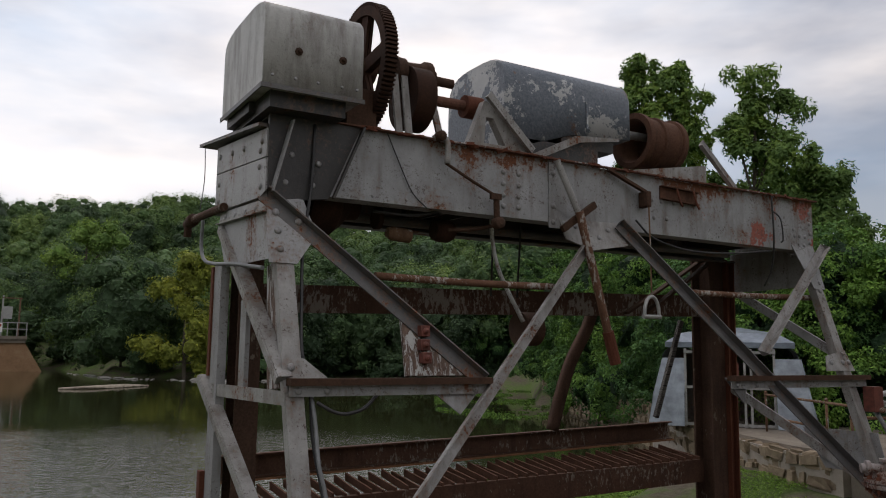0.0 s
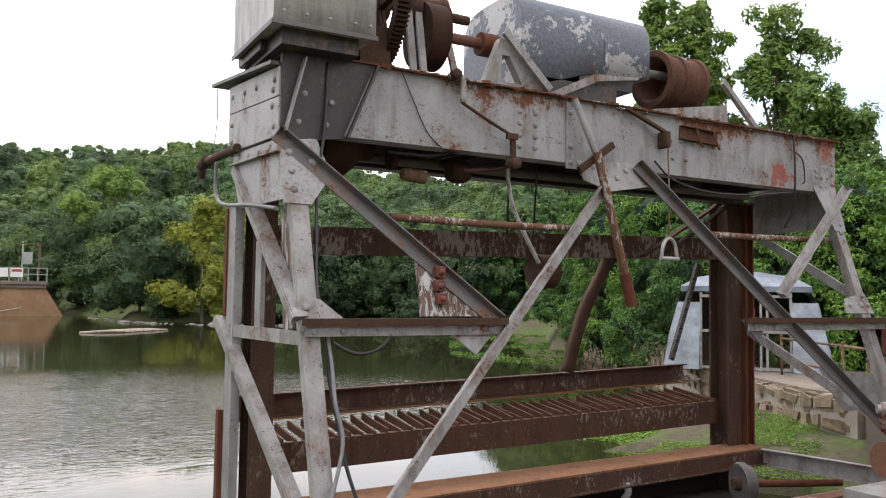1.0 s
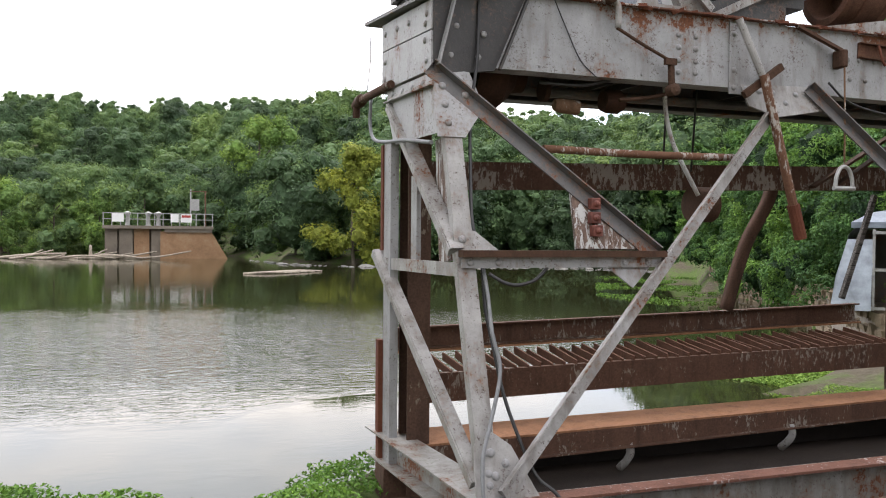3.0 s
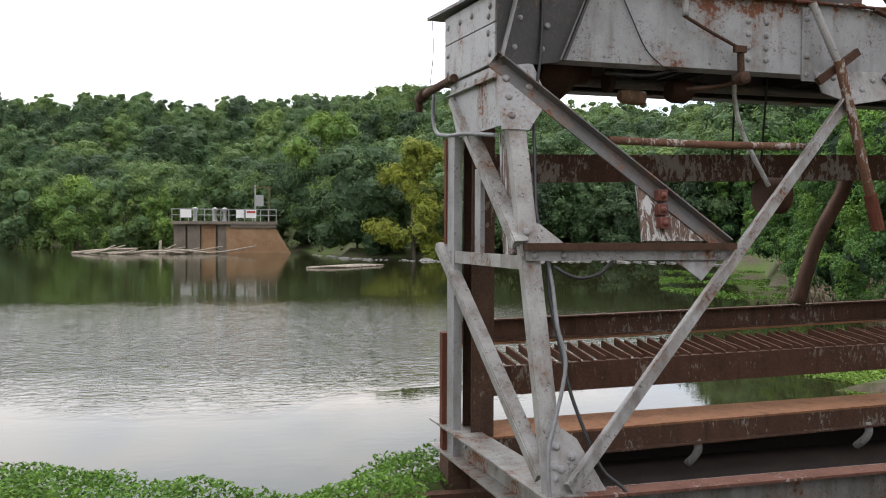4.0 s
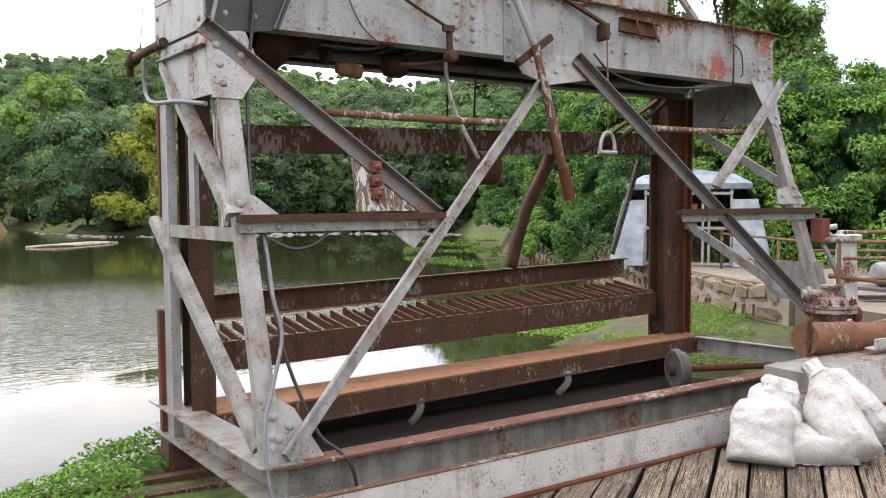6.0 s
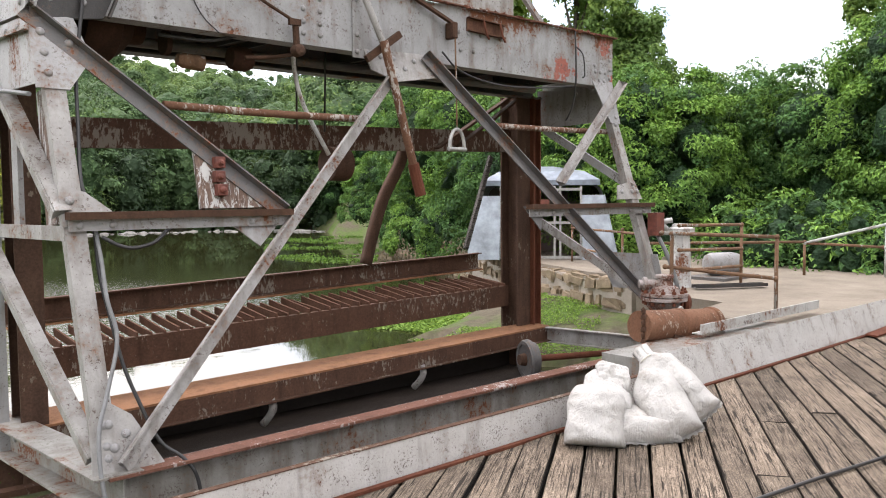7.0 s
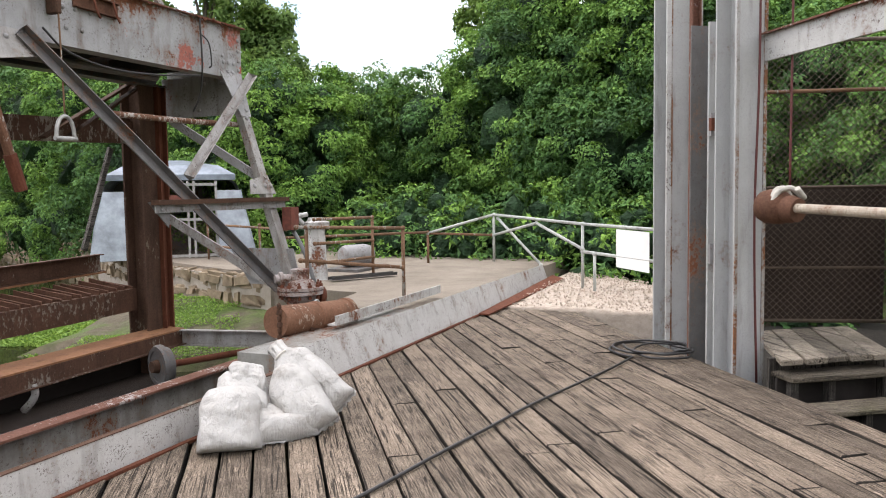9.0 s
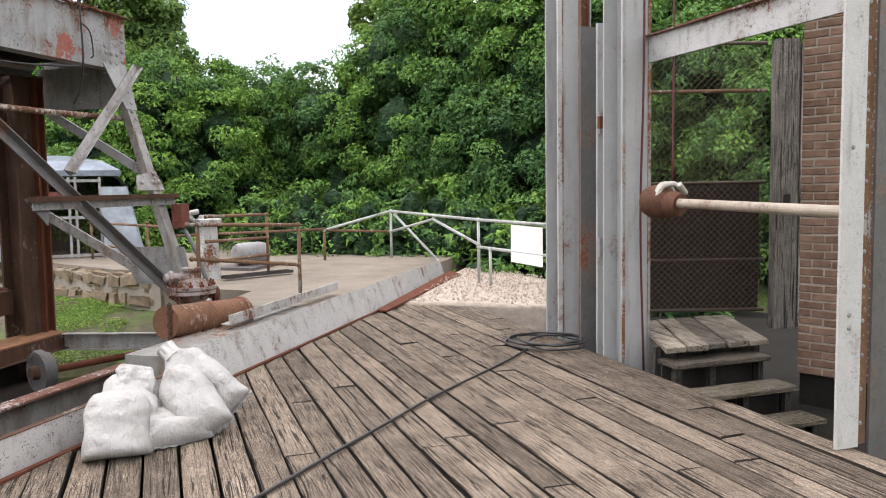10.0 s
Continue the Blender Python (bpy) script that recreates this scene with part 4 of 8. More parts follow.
# mid beams: a dark ledge over a riveted grey web
for xa, xb in ((2.16, 3.99), (7.13, 9.55)):
    y0 = fp(0, 1.6).y
    p = part("mid_beam", boxes(((xa, y0 - 0.07, 1.515), (xb, y0 - 0.055, 1.6))), GREY, gantry, "grey riveted beam across the front frame")
    part("ledge", boxes(((xa - 0.01, y0 - 0.13, 1.6), (xb + 0.01, y0 - 0.02, 1.655))), RUST, p, "dark ledge of the mid beam")
    rivets(p, [Vector((xa + (xb - xa) * fr, y0 - 0.072, 1.556)) for fr in (0.04, 0.17, 0.8, 0.92)], (0, -1, 0))
# braces of the front frame
def brace(a, b, w=0.115, mat=GREY_WORN, name="brace", lift=0.016, label=""):
    d = (Vector(b) - Vector(a)).normalized()
    side = d.cross(FN)
    bm = prism(B(), L_sec(w, -0.075, 0.013), Vector(a) + FN * lift, Vector(b) + FN * lift, side)
    bmesh.ops.recalc_face_normals(bm, faces=bm.faces[:])
    return part(name, bm, mat, gantry, label)


brace(fp(2.10, 3.22), fp(4.0, 1.66), 0.13, GREY_DARK, label="grimy grey upper diagonal")
brace(fp(2.26, -0.1), fp(5.47, 3.0), 0.11, GREY_WORN, lift=0.05, label="long grey diagonal with worn edges")
b = brace(fp(6.08, 3.3), fp(9.2, 0.22), 0.12, GREY_DARK, lift=0.05, label="long grimy diagonal to the far foot")
brace(fp(9.72, 3.27), fp(7.83, 1.86), 0.1, GREY_WORN, lift=0.03)
bm = B()
plate(bm, [fp(3.45, 1.53), fp(3.92, 1.54), fp(3.69, 1.34)], FN, 0.012)
part("node_gusset", bm, GREY, gantry)
bm = B()
plate(bm, [fp(7.1, 1.63), fp(7.45, 1.63), fp(7.3, 1.35)], FN, 0.012)
part("node_gusset", bm, GREY_DARK, gantry)
# switch board on peeling timber between diagonal and mid beam
bm = B()
plate(bm, [fp(3.24, 2.22), fp(3.22, 1.67), fp(3.92, 1.67), fp(3.62, 1.97)], -FN, 0.04)
part("timber_board", bm, FLAKY_WOOD, gantry, "triangular timber board with peeling paint")

# left side frame
part("side_strut", bar(L_sec(0.13, -0.07, 0.012), lp(7.5, 3.02, 0.05), Vector((2.07, 6.0, 1.66)), (1, 0, 0)), GREY_WORN, gantry)
part("side_strut", bar(L_sec(0.12, -0.07, 0.012), Vector((1.88, 7.72, 1.62)), Vector((2.1, 5.55, -0.05)), (1, 0, 0)), GREY_WORN, gantry, "grey side strut with a large rust patch")
part("side_rail", bar(F_sec(0.11, 0.02), Vector((1.96, 7.62, 1.5)), Vector((2.15, 6.0, 1.5)), (0, 0, 1)), GREY_WORN, gantry)
part("rear_post", bar(C_sec(0.24, 0.08, 0.014), (1.97, 7.5, -1.1), (1.97, 7.5, 2.66), (1, 0, 0)), GREY, gantry, "grey channel rear post")
part("rear_post", bar(I_sec(0.3, 0.22), (2.22, 7.4, -1.1), (2.22, 7.4, 3.2), (1, 0, 0)), MAST_RUST, gantry, "dark rusted mast column")
part("edge_strip", bar(F_sec(0.07, 0.03), (1.97, 7.66, 1.62), (1.97, 7.66, 2.64), (0, 1, 0)), RUST_RED, gantry)
part("edge_strip", bar(F_sec(0.1, 0.05), (1.95, 7.68, -0.15), (1.95, 7.68, 0.75), (0, 1, 0)), RUST_RED, gantry)
part("edge_strip", bar(F_sec(0.1, 0.05), (1.95, 7.66, -1.1), (1.95, 7.66, -0.2), (0, 1, 0)), RUST_RED, gantry)
part("infill_plank", bar(F_sec(0.17, 0.04), (2.08, 6.92, 1.55), (2.08, 6.92, 2.3), (0, 1, 0)), GREY, gantry)
part("infill_plank", bar(F_sec(0.26, 0.05), (2.2, 6.42, 1.55), (2.2, 6.55, 2.6), (0, 1, 0)), FLAKY_WOOD, gantry, "timber plank with peeling paint")
# base: skewed side beam and long front beam with rusted flanges
for z in (-0.15, -0.4):
    bm = B()
    plate(bm, [(1.87, 7.93, z), (2.14, 7.93, z), (2.42, 5.36, z), (2.08, 5.36, z)], (0, 0, -1), 0.016)
    part("side_flange", bm, BASE_PAINT, gantry)
bm = B()
plate(bm, [(2.0, 7.8, -0.398), (2.0, 7.8, -0.168), (2.28, 5.38, -0.168), (2.28, 5.38, -0.398)], (1, 0, 0), 0.016)
p = part("side_base_beam", bm, BASE_PAINT, gantry, "grimy grey base beam with bolt holes")
rivets(p, [(2.0 + 0.28 * k - 0.002, 7.8 - 2.42 * k, -0.28 + 0.03 * (i % 2)) for i, k in enumerate((0.1, 0.2, 0.22, 0.36, 0.5, 0.62))], (-1, 0, 0))
part("front_base_beam", bar(C_sec(0.42, 0.12, 0.014), (2.3, 5.46, -0.39), (9.6, 5.46, -0.39), (0, 1, 0)), BASE_PAINT, gantry)
part("front_base_flange", bar(F_sec(0.17, 0.022), (2.18, 5.43, -0.17), (9.6, 5.43, -0.17), (0, 1, 0)), RUST_EDGE, gantry, "rusted top flange of the base beam")
# rusted track beams on the bank under the end of the base
for y0, z0 in ((7.12, -0.76), (6.78, -0.78)):
    bm = bar(C_sec(0.16, 0.12, 0.016), (0.7, y0 + 0.1, z0), (2.7, y0 - 0.02, z0), (0, 1, 0))
    part("track_beam", bm, RUST_FLAKED, gantry, "rusted track beam under the base")
part("packing_block", boxes(((1.9, 7.3, -1.0), (2.2, 7.6, -0.42))), MAST_RUST, gantry)
# rust walkway beam, end link and wheel
bm = B()
plate(bm, [(2.2, 7.22, -0.2), (9.25, 7.47, -0.145), (9.25, 7.86, -0.13), (2.2, 7.86, -0.2)], (0, 0, -1), 0.02)
part("walkway_plate", bm, RUST_ORANGE, gantry, "orange rusted walkway plate")
bm = B()
plate(bm, [(2.2, 7.215, -0.222), (9.25, 7.465, -0.167), (9.25, 7.465, -0.34), (2.2, 7.215, -0.42)], (0, 1, 0), 0.014)
plate(bm, [(2.2, 7.15, -0.42), (9.25, 7.4, -0.34), (9.25, 7.465, -0.34), (2.2, 7.215, -0.42)], (0, 0, -1), 0.014)
part("walkway_beam", bm, RUST_FLAKED, gantry, "rust-flaked channel edge of the walkway")
part("end_beam", bar(C_sec(0.22, 0.09, 0.014), (9.2, 7.46, -0.26), (9.62, 5.5, -0.26), (-1, 0, 0)), GREY_WORN, gantry)
for x, yb, zb in ((4.56, 7.34, -0.38), (6.72, 7.4, -0.35)):
    bm = tube([(x, yb, zb), (x, yb - 0.03, zb - 0.1), (x - 0.02, yb + 0.02, zb - 0.2), (x - 0.04, yb + 0.11, zb - 0.29)], 0.045, 6, 5)
    part("bracket", bm, GREY_WORN, gantry, "curved pale bracket under the walkway")
w = part("wheel", lathe(B(), (8.3, 7.1, -0.46), (8.5, 7.02, -0.46), [(0, 0.05), (0, 0.25), (0.02, 0.27), (0.07, 0.27), (0.075, 0.23), (0.14, 0.23), (0.15, 0.06)]), GREY_DARK, gantry, "flanged track wheel")
part("tread", lathe(B(), (8.29, 7.104, -0.46), (8.3, 7.1, -0.46), [(0, 0.2), (0, 0.25), (0.012, 0.25), (0.012, 0.2), (0, 0.2)], 28, False), GREY_DARK, w)
part("hub", lathe(B(), (8.226, 7.13, -0.46), (8.3, 7.1, -0.46), [(0, 0.0), (0, 0.07), (0.08, 0.09), (0.08, 0.0)], 16), RUST, w)
part("axle", bar(O_sec(0.045), (8.3, 7.1, -0.46), (9.6, 6.6, -0.47)), RUST_RED, w)

# right rear mast
part("rear_mast", bar(I_sec(0.34, 0.3, 0.03), (9.0, 7.9, -1.2), (9.0, 7.9, 3.2), (1, 0, 0)), MAST_RUST, gantry, "heavy rusted rear mast")
part("mast_guide", bar(C_sec(0.16, 0.09, 0.02), (9.2, 7.75, -0.3), (9.2, 7.75, 3.2), (0, -1, 0)), RUST_RED, gantry)
part("side_strut", bar(F_sec(0.11, 0.03), (9.3, 7.6, 2.72), (9.32, 6.1, 1.86), (0, 0, 1)), GREY, gantry)
part("side_strut", bar(F_sec(0.12, 0.03), (9.15, 7.7, 1.45), (9.3, 5.7, 0.35), (0, 0, 1)), GREY_WORN, gantry)
bm = B()
plate(bm, [(9.34, 6.7, 0.98), (9.36, 5.72, 0.98), (9.36, 5.6, 0.5), (9.34, 6.4, 0.5)], (-1, 0, 0), 0.014)
part("side_gusset", bm, GREY, gantry)
part("lean_strut", bar(F_sec(0.07, 0.05), (8.83, 8.25, 2.35), (8.3, 8.25, 1.0), (1, 0, 0)), OLD_WOOD, gantry, "weathered timber strut leaning on the mast")
part("rear_brace", bar(F_sec(0.1, 0.03), (8.85, 7.85, 3.2), (7.4, 7.85, 2.4), (0, 1, 0)), RUST, gantry)
part("rear_brace", bar(F_sec(0.1, 0.03), (9.0, 7.8, 3.2), (7.7, 7.8, 2.4), (0, 1, 0)), RUST, gantry)

# trash rake: rusted beams, grating of flat bars, leaning strut
rake = thing("trash_rake", (5.8, 8.2, 0.2), "rusted trash rake grating between two heavy beams", "trash rake")
part("upper_beam", bar(C_sec(0.29, 0.1, 0.02), (2.3, 7.9, 2.38), (8.9, 7.9, 2.55), (0, 1, 0)), BEAM_FLAKED, rake, "rust-flaked upper beam with old paint")
part("front_beam", bar(C_sec(0.3, 0.08, 0.016), (2.3, 7.92, 0.185), (8.85, 7.92, 0.295), (0, 1, 0)), RUST_FLAKED, rake)
part("back_beam", bar(C_sec(0.25, 0.1, 0.016), (2.35, 8.72, 0.615), (9.0, 8.72, 0.765), (0, -1, 0)), RUST_FLAKED, rake)
part("back_ledge", bar(F_sec(0.14, 0.02), (2.35, 8.66, 0.47), (9.0, 8.66, 0.635), (0, 1, 0)), RUST_ORANGE, rake)
slat = bar(F_sec(0.02, 0.085), (0, 0, 0), (0, 0.62, 0.085), (1, 0, 0))
slat_me = mesh_of(slat, "slat")
slat_me.materials.append(DRUM_RUST)
for i in range(44):
    x = 2.5 + 6.3 * i / 43
    ob = new("slat", slat_me)
    ob.parent = rake
    ob.matrix_parent_inverse = rake.matrix_world.inverted()
    ob.matrix_world = pose(x, 7.93, 0.33 + 0.115 * (x - 2.5) / 6.3 + 0.012 * math.sin(i * 2.3), 1.2 * math.sin(i * 1.7), -4, 2 + 1.5 * math.sin(i * 3.1))
part("leaning_post", tube([(7.33, 8.42, 2.5), (7.24, 8.45, 2.2), (7.0, 8.5, 1.75), (6.82, 8.5, 1.3), (6.7, 8.52, 0.86)], 0.085, 4, 5), RUST, rake, "dark rusted curved leaning post")
part("pulley_block", lathe(B(), (5.6, 7.75, 2.15), (5.85, 7.75, 2.15), [(0, 0.05), (0, 0.2), (0.25, 0.2), (0.25, 0.05)]), RUST, rake)

# pit below the gantry; its shade is painted into the rear wall and floor
pit = thing("intake_pit", (5.8, 6, -1.2), "concrete intake pit, its shade painted into rear wall and floor", "pit", kind="structure")
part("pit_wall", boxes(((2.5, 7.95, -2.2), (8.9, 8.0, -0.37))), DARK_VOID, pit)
part("pit_floor", boxes(((2.5, 3.95, -2.3), (8.9, 7.95, -0.74))), PIT_SHADE, pit)
part("pit_wall", boxes(((-3.0, 3.75, -2.3), (9.0, 3.95, -0.04))), PIER_DARK, pit)
part("pit_wall", boxes(((8.9, 3.95, -2.3), (9.1, 5.3, 0.25))), PIER_DARK, pit)


# ---- trees and woods ----
def leaf_mesh(name, pos, nrm, size, tone, mat, rng, droop=0.4, spread=0.3, hearts=None, tri=False):
    """Small pointed leaves, four corners each, at pos, facing roughly nrm."""
    n = len(pos)
    r3 = rng.normal(size=(n, 3))
    nn = nrm + spread * r3
    nn /= np.linalg.norm(nn, axis=1, keepdims=True) + 1e-9
    t = rng.normal(size=(n, 3))
    t[:, 2] -= droop * 2
    t -= nn * (t * nn).sum(1, keepdims=True)
    t /= np.linalg.norm(t, axis=1, keepdims=True) + 1e-9
    s = np.cross(nn, t)
    L = (size * rng.uniform(0.65, 1.35, n))[:, None]
    w = L * rng.uniform(0.38, 0.62, n)[:, None]
    bend = nn * L * rng.uniform(-0.2, 0.2, n)[:, None]
    P = np.stack([pos - t * L * 0.5, pos + s * w * 0.5 + t * L * 0.05 + bend, pos + t * L * 0.5, pos - s * w * 0.5 + t * L * 0.05 + bend], 1).reshape(-1, 3)
    F = np.arange(4 * n).reshape(n, 4)
    T = np.repeat(tone, 4)
    if tri:
        P = np.stack([pos - t * L * 0.5 + s * w * 0.6, pos + t * L * 0.6 + bend, pos - t * L * 0.4 - s * w * 0.7], 1).reshape(-1, 3)
        F = np.arange(3 * n).reshape(n, 3)
        T = np.repeat(tone, 3)
    F = F.tolist()
    if hearts is not None:
        F += [[i + len(P) for i in f] for f in hearts[1]]
        P = np.concatenate([P, hearts[0]])
        T = np.concatenate([T, hearts[2]])
    me = bpy.data.meshes.new(name)
    me.from_pydata(P.tolist(), [], F)
    at = me.attributes.new("tone", "FLOAT", "POINT")
    at.data.foreach_set("value", T.astype(np.float32))
    me.materials.append(mat)
    return me


ICO_V, ICO_F = [], []
for sub in (1, 2):
    _b = B()
    bmesh.ops.create_icosphere(_b, subdivisions=sub, radius=1.0)
    ICO_V.append(np.array([w.co[:] for w in _b.verts]))
    ICO_F.append([[w.index for w in f.verts] for f in _b.faces])
    _b.free()


def unit(a):
    return a / (np.linalg.norm(a, axis=-1, keepdims=True) + 1e-9)


def sphere_dirs(n, rng):
    return unit(rng.normal(size=(n, 3)))


class Crown:
    """Collects leaves, and the dense heart behind them toned dark for inner shade, for one crown."""

    def __init__(self):
        self.P, self.N, self.T, self.S, self.V, self.F, self.H, self.nv = [], [], [], [], [], [], [], 0

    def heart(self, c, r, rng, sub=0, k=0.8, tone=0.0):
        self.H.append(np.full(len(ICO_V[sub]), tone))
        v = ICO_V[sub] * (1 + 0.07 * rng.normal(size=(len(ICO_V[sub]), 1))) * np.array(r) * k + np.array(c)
        self.V.append(v)
        self.F += [[i + self.nv for i in f] for f in ICO_F[sub]]
        self.nv += len(v)

    def clump(self, c, r, out, n, tone, rng, size=1.0, face=-0.25, thick=0.35, up=0.45, fuzz=(0.92, 1.1)):
        """n leaves over the side of a small ball that faces out."""
        d = sphere_dirs(int(n * 1.7), rng)
        d = d[d @ out > face][:n]
        k = 1 - thick * rng.uniform(0, 1, (len(d), 1)) ** 2
        self.P.append(np.array(c) + d * k * np.array(r) * rng.uniform(*fuzz, (len(d), 1)))
        self.N.append(unit(d + np.array((0, 0, up)) + 0.3 * out))
        # tone painted lighter towards the clump's top, as skylight falls
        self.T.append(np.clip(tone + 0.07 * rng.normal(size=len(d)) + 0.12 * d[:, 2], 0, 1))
        self.S.append(np.full(len(d), size))

    def mesh(self, name, size, mat, rng, droop=0.4, spread=0.3, tri=False):
        me = leaf_mesh(name, np.concatenate(self.P), np.concatenate(self.N), size * np.concatenate(self.S), np.concatenate(self.T), mat, rng, droop, spread,
                       (np.concatenate(self.V), self.F, np.concatenate(self.H)) if self.V else None, tri)
        return me


def lumps_clear(c, lumps, skip, margin=0.62):
    for j, q in enumerate(lumps):
        if j != skip and (((c - q[0]) / q[1]) ** 2).sum() < margin:
            return False
    return True


def mound(x, y, z0, h, r, rng, tone, per=70, size=1.0, clump_r=(0.24, 0.46), fill=1.0):
    """A vine-draped heap: billows covered with small leafy clumps, reaching the ground."""
    cr = Crown()
    lumps = []
    for f, m, ro in ((0.12, 6, 0.72), (0.4, 6, 0.62), (0.66, 5, 0.5), (0.86, 3, 0.28)):
        a0 = rng.uniform(0, 6.28)
        for i in range(m):
            a = a0 + 6.28 * (i + rng.uniform(-0.3, 0.3)) / m
            s = r * rng.uniform(0.3, 0.5) * (1.0 if f < 0.8 else 0.8)
            lumps.append((np.array((x + r * ro * math.cos(a), y + r * ro * math.sin(a), z0 + h * (f + rng.uniform(-0.07, 0.07)))), np.array((s, s, min(s * rng.uniform(0.8, 1.35), h * 0.24 + 0.3)))))
    side = unit(np.array((-x, -y, 0.0)))
    axis = np.array((x, y, 0.0))
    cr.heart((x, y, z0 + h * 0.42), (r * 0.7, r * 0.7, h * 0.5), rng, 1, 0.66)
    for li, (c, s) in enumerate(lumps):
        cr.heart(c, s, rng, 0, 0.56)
        # inner leaves with a darker tone painted in for the shade of the hollows
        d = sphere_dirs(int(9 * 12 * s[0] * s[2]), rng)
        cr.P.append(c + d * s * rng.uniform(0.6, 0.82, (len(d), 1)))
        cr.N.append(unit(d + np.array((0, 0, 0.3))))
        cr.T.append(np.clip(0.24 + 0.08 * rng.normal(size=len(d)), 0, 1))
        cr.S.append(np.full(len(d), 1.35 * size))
        tl = tone + rng.normal() * 0.17
        area = 4 * math.pi * s[0] * s[2]
        d = sphere_dirs(int(area / 0.4 * fill), rng)
        for q in d:
            out = unit(c * np.array((1, 1, 0)) - axis)
            if q @ out < -0.35 and q[2] < 0.5:
                continue
            p = c + q * s * rng.uniform(0.86, 1.02)
            if p[2] < z0 - 0.1 or not lumps_clear(p, lumps, li):
                continue
            k = rng.uniform(*clump_r)
            back = (unit(p - axis - np.array((0, 0, p[2]))) @ side) < -0.35
            o = unit(q + np.array((0, 0, 0.6)))
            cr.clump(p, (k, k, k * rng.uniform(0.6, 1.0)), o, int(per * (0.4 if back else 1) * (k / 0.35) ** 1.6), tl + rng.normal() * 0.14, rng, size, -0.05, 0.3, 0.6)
    return cr


def tree_crown(x, y, z0, h, r, rng, tone, n=130, per=80, low=0.25, clump=(0.11, 0.2), size=1.0, lean=0.0, heart=0.5, core=0.6):
    """Leafy sprays round ascending boughs; outline uneven, with gaps between the boughs."""
    cr = Crown()
    boughs = []
    for i in range(max(5, n // 14)):
        f = low + (0.95 - low) * (i + 0.5) / max(5, n // 14)
        a = i * 2.4 + rng.uniform(-0.4, 0.4)
        k = r * (0.25 + 0.75 * math.sin(math.pi * min(0.95, 0.2 + 0.75 * f)) ** 0.8) * rng.uniform(0.6, 1.08)
        boughs.append((np.array((x + lean * h * f * 0.1 + k * math.cos(a), y + k * math.sin(a), z0 + h * f)), f))
    boughs.append((np.array((x, y, z0 + h * 0.93)), 0.95))
    per_b = n // len(boughs)
    for e, f in boughs:
        root = np.array((x, y, z0 + h * max(low * 0.8, f - 0.28)))
        tb = tone + rng.normal() * 0.1
        for j in range(per_b):
            u = rng.uniform(0.25, 1.0) ** 0.7
            k = r * rng.uniform(*clump) * (1.25 - 0.35 * u)
            p = root + (e - root) * u + rng.normal(size=3) * r * 0.13 * np.array((1, 1, 0.8))
            o = unit(p - np.array((x, y, p[2] - 0.5 * r)))
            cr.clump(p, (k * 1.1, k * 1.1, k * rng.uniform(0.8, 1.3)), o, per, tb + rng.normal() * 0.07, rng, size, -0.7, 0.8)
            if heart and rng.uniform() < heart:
                # core toned below its leaves, shade inside the crown put into colour
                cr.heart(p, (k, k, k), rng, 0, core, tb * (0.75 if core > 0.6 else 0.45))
    return cr, boughs


def limb(bm, pts, r0, r1, n=8):
    prev = None
    line = smooth_line(pts, 4)
    for i, p in enumerate(line):
        d = (line[min(i + 1, len(line) - 1)] - line[max(i - 1, 0)]).normalized()
        sx = d.orthogonal().normalized()
        sy = d.cross(sx)
        r = r0 + (r1 - r0) * i / (len(line) - 1)
        ring = [bm.verts.new(p + (sx * math.cos(6.283 * k / n) + sy * math.sin(6.283 * k / n)) * r) for k in range(n)]
        if prev:
            for k in range(n):
                bm.faces.new((prev[k], prev[(k + 1) % n], ring[(k + 1) % n], ring[k]))
        prev = ring


def grow(name, x, y, h, r, crown, ends, size, mat, rng, label, group, trunk_to=0.82, droop=0.4):
    z0 = ground_z(x, y)
    t = thing(name, (x, y, z0), label, "tree" if name == "tree" else "shrub", group)
    part("crown", crown.mesh("crown", size, mat, rng, droop, 0.42, True), mat, t)
    bm = B()
    top = Vector((x, y, z0 + h * trunk_to))
    limb(bm, [(x, y, z0 - 0.2), (x + 0.02 * h * rng.uniform(-1, 1), y, z0 + h * 0.35), top], 0.014 * h + 0.04, 0.03)
    for e, f in ends:
        s = Vector((x, y, z0 + h * max(0.15, min(trunk_to, f - 0.28))))
        e = Vector(e)
        limb(bm, [s, (s + e) / 2 + Vector((0, 0, -0.1)), e], 0.005 * h + 0.02, 0.012, 6)
    part("trunk", bm, BARK, t, smooth=True)
    return t


def by_bearing(az, r):
    return r * math.sin(radians(az)), r * math.cos(radians(az))


rng = np.random.default_rng(5)
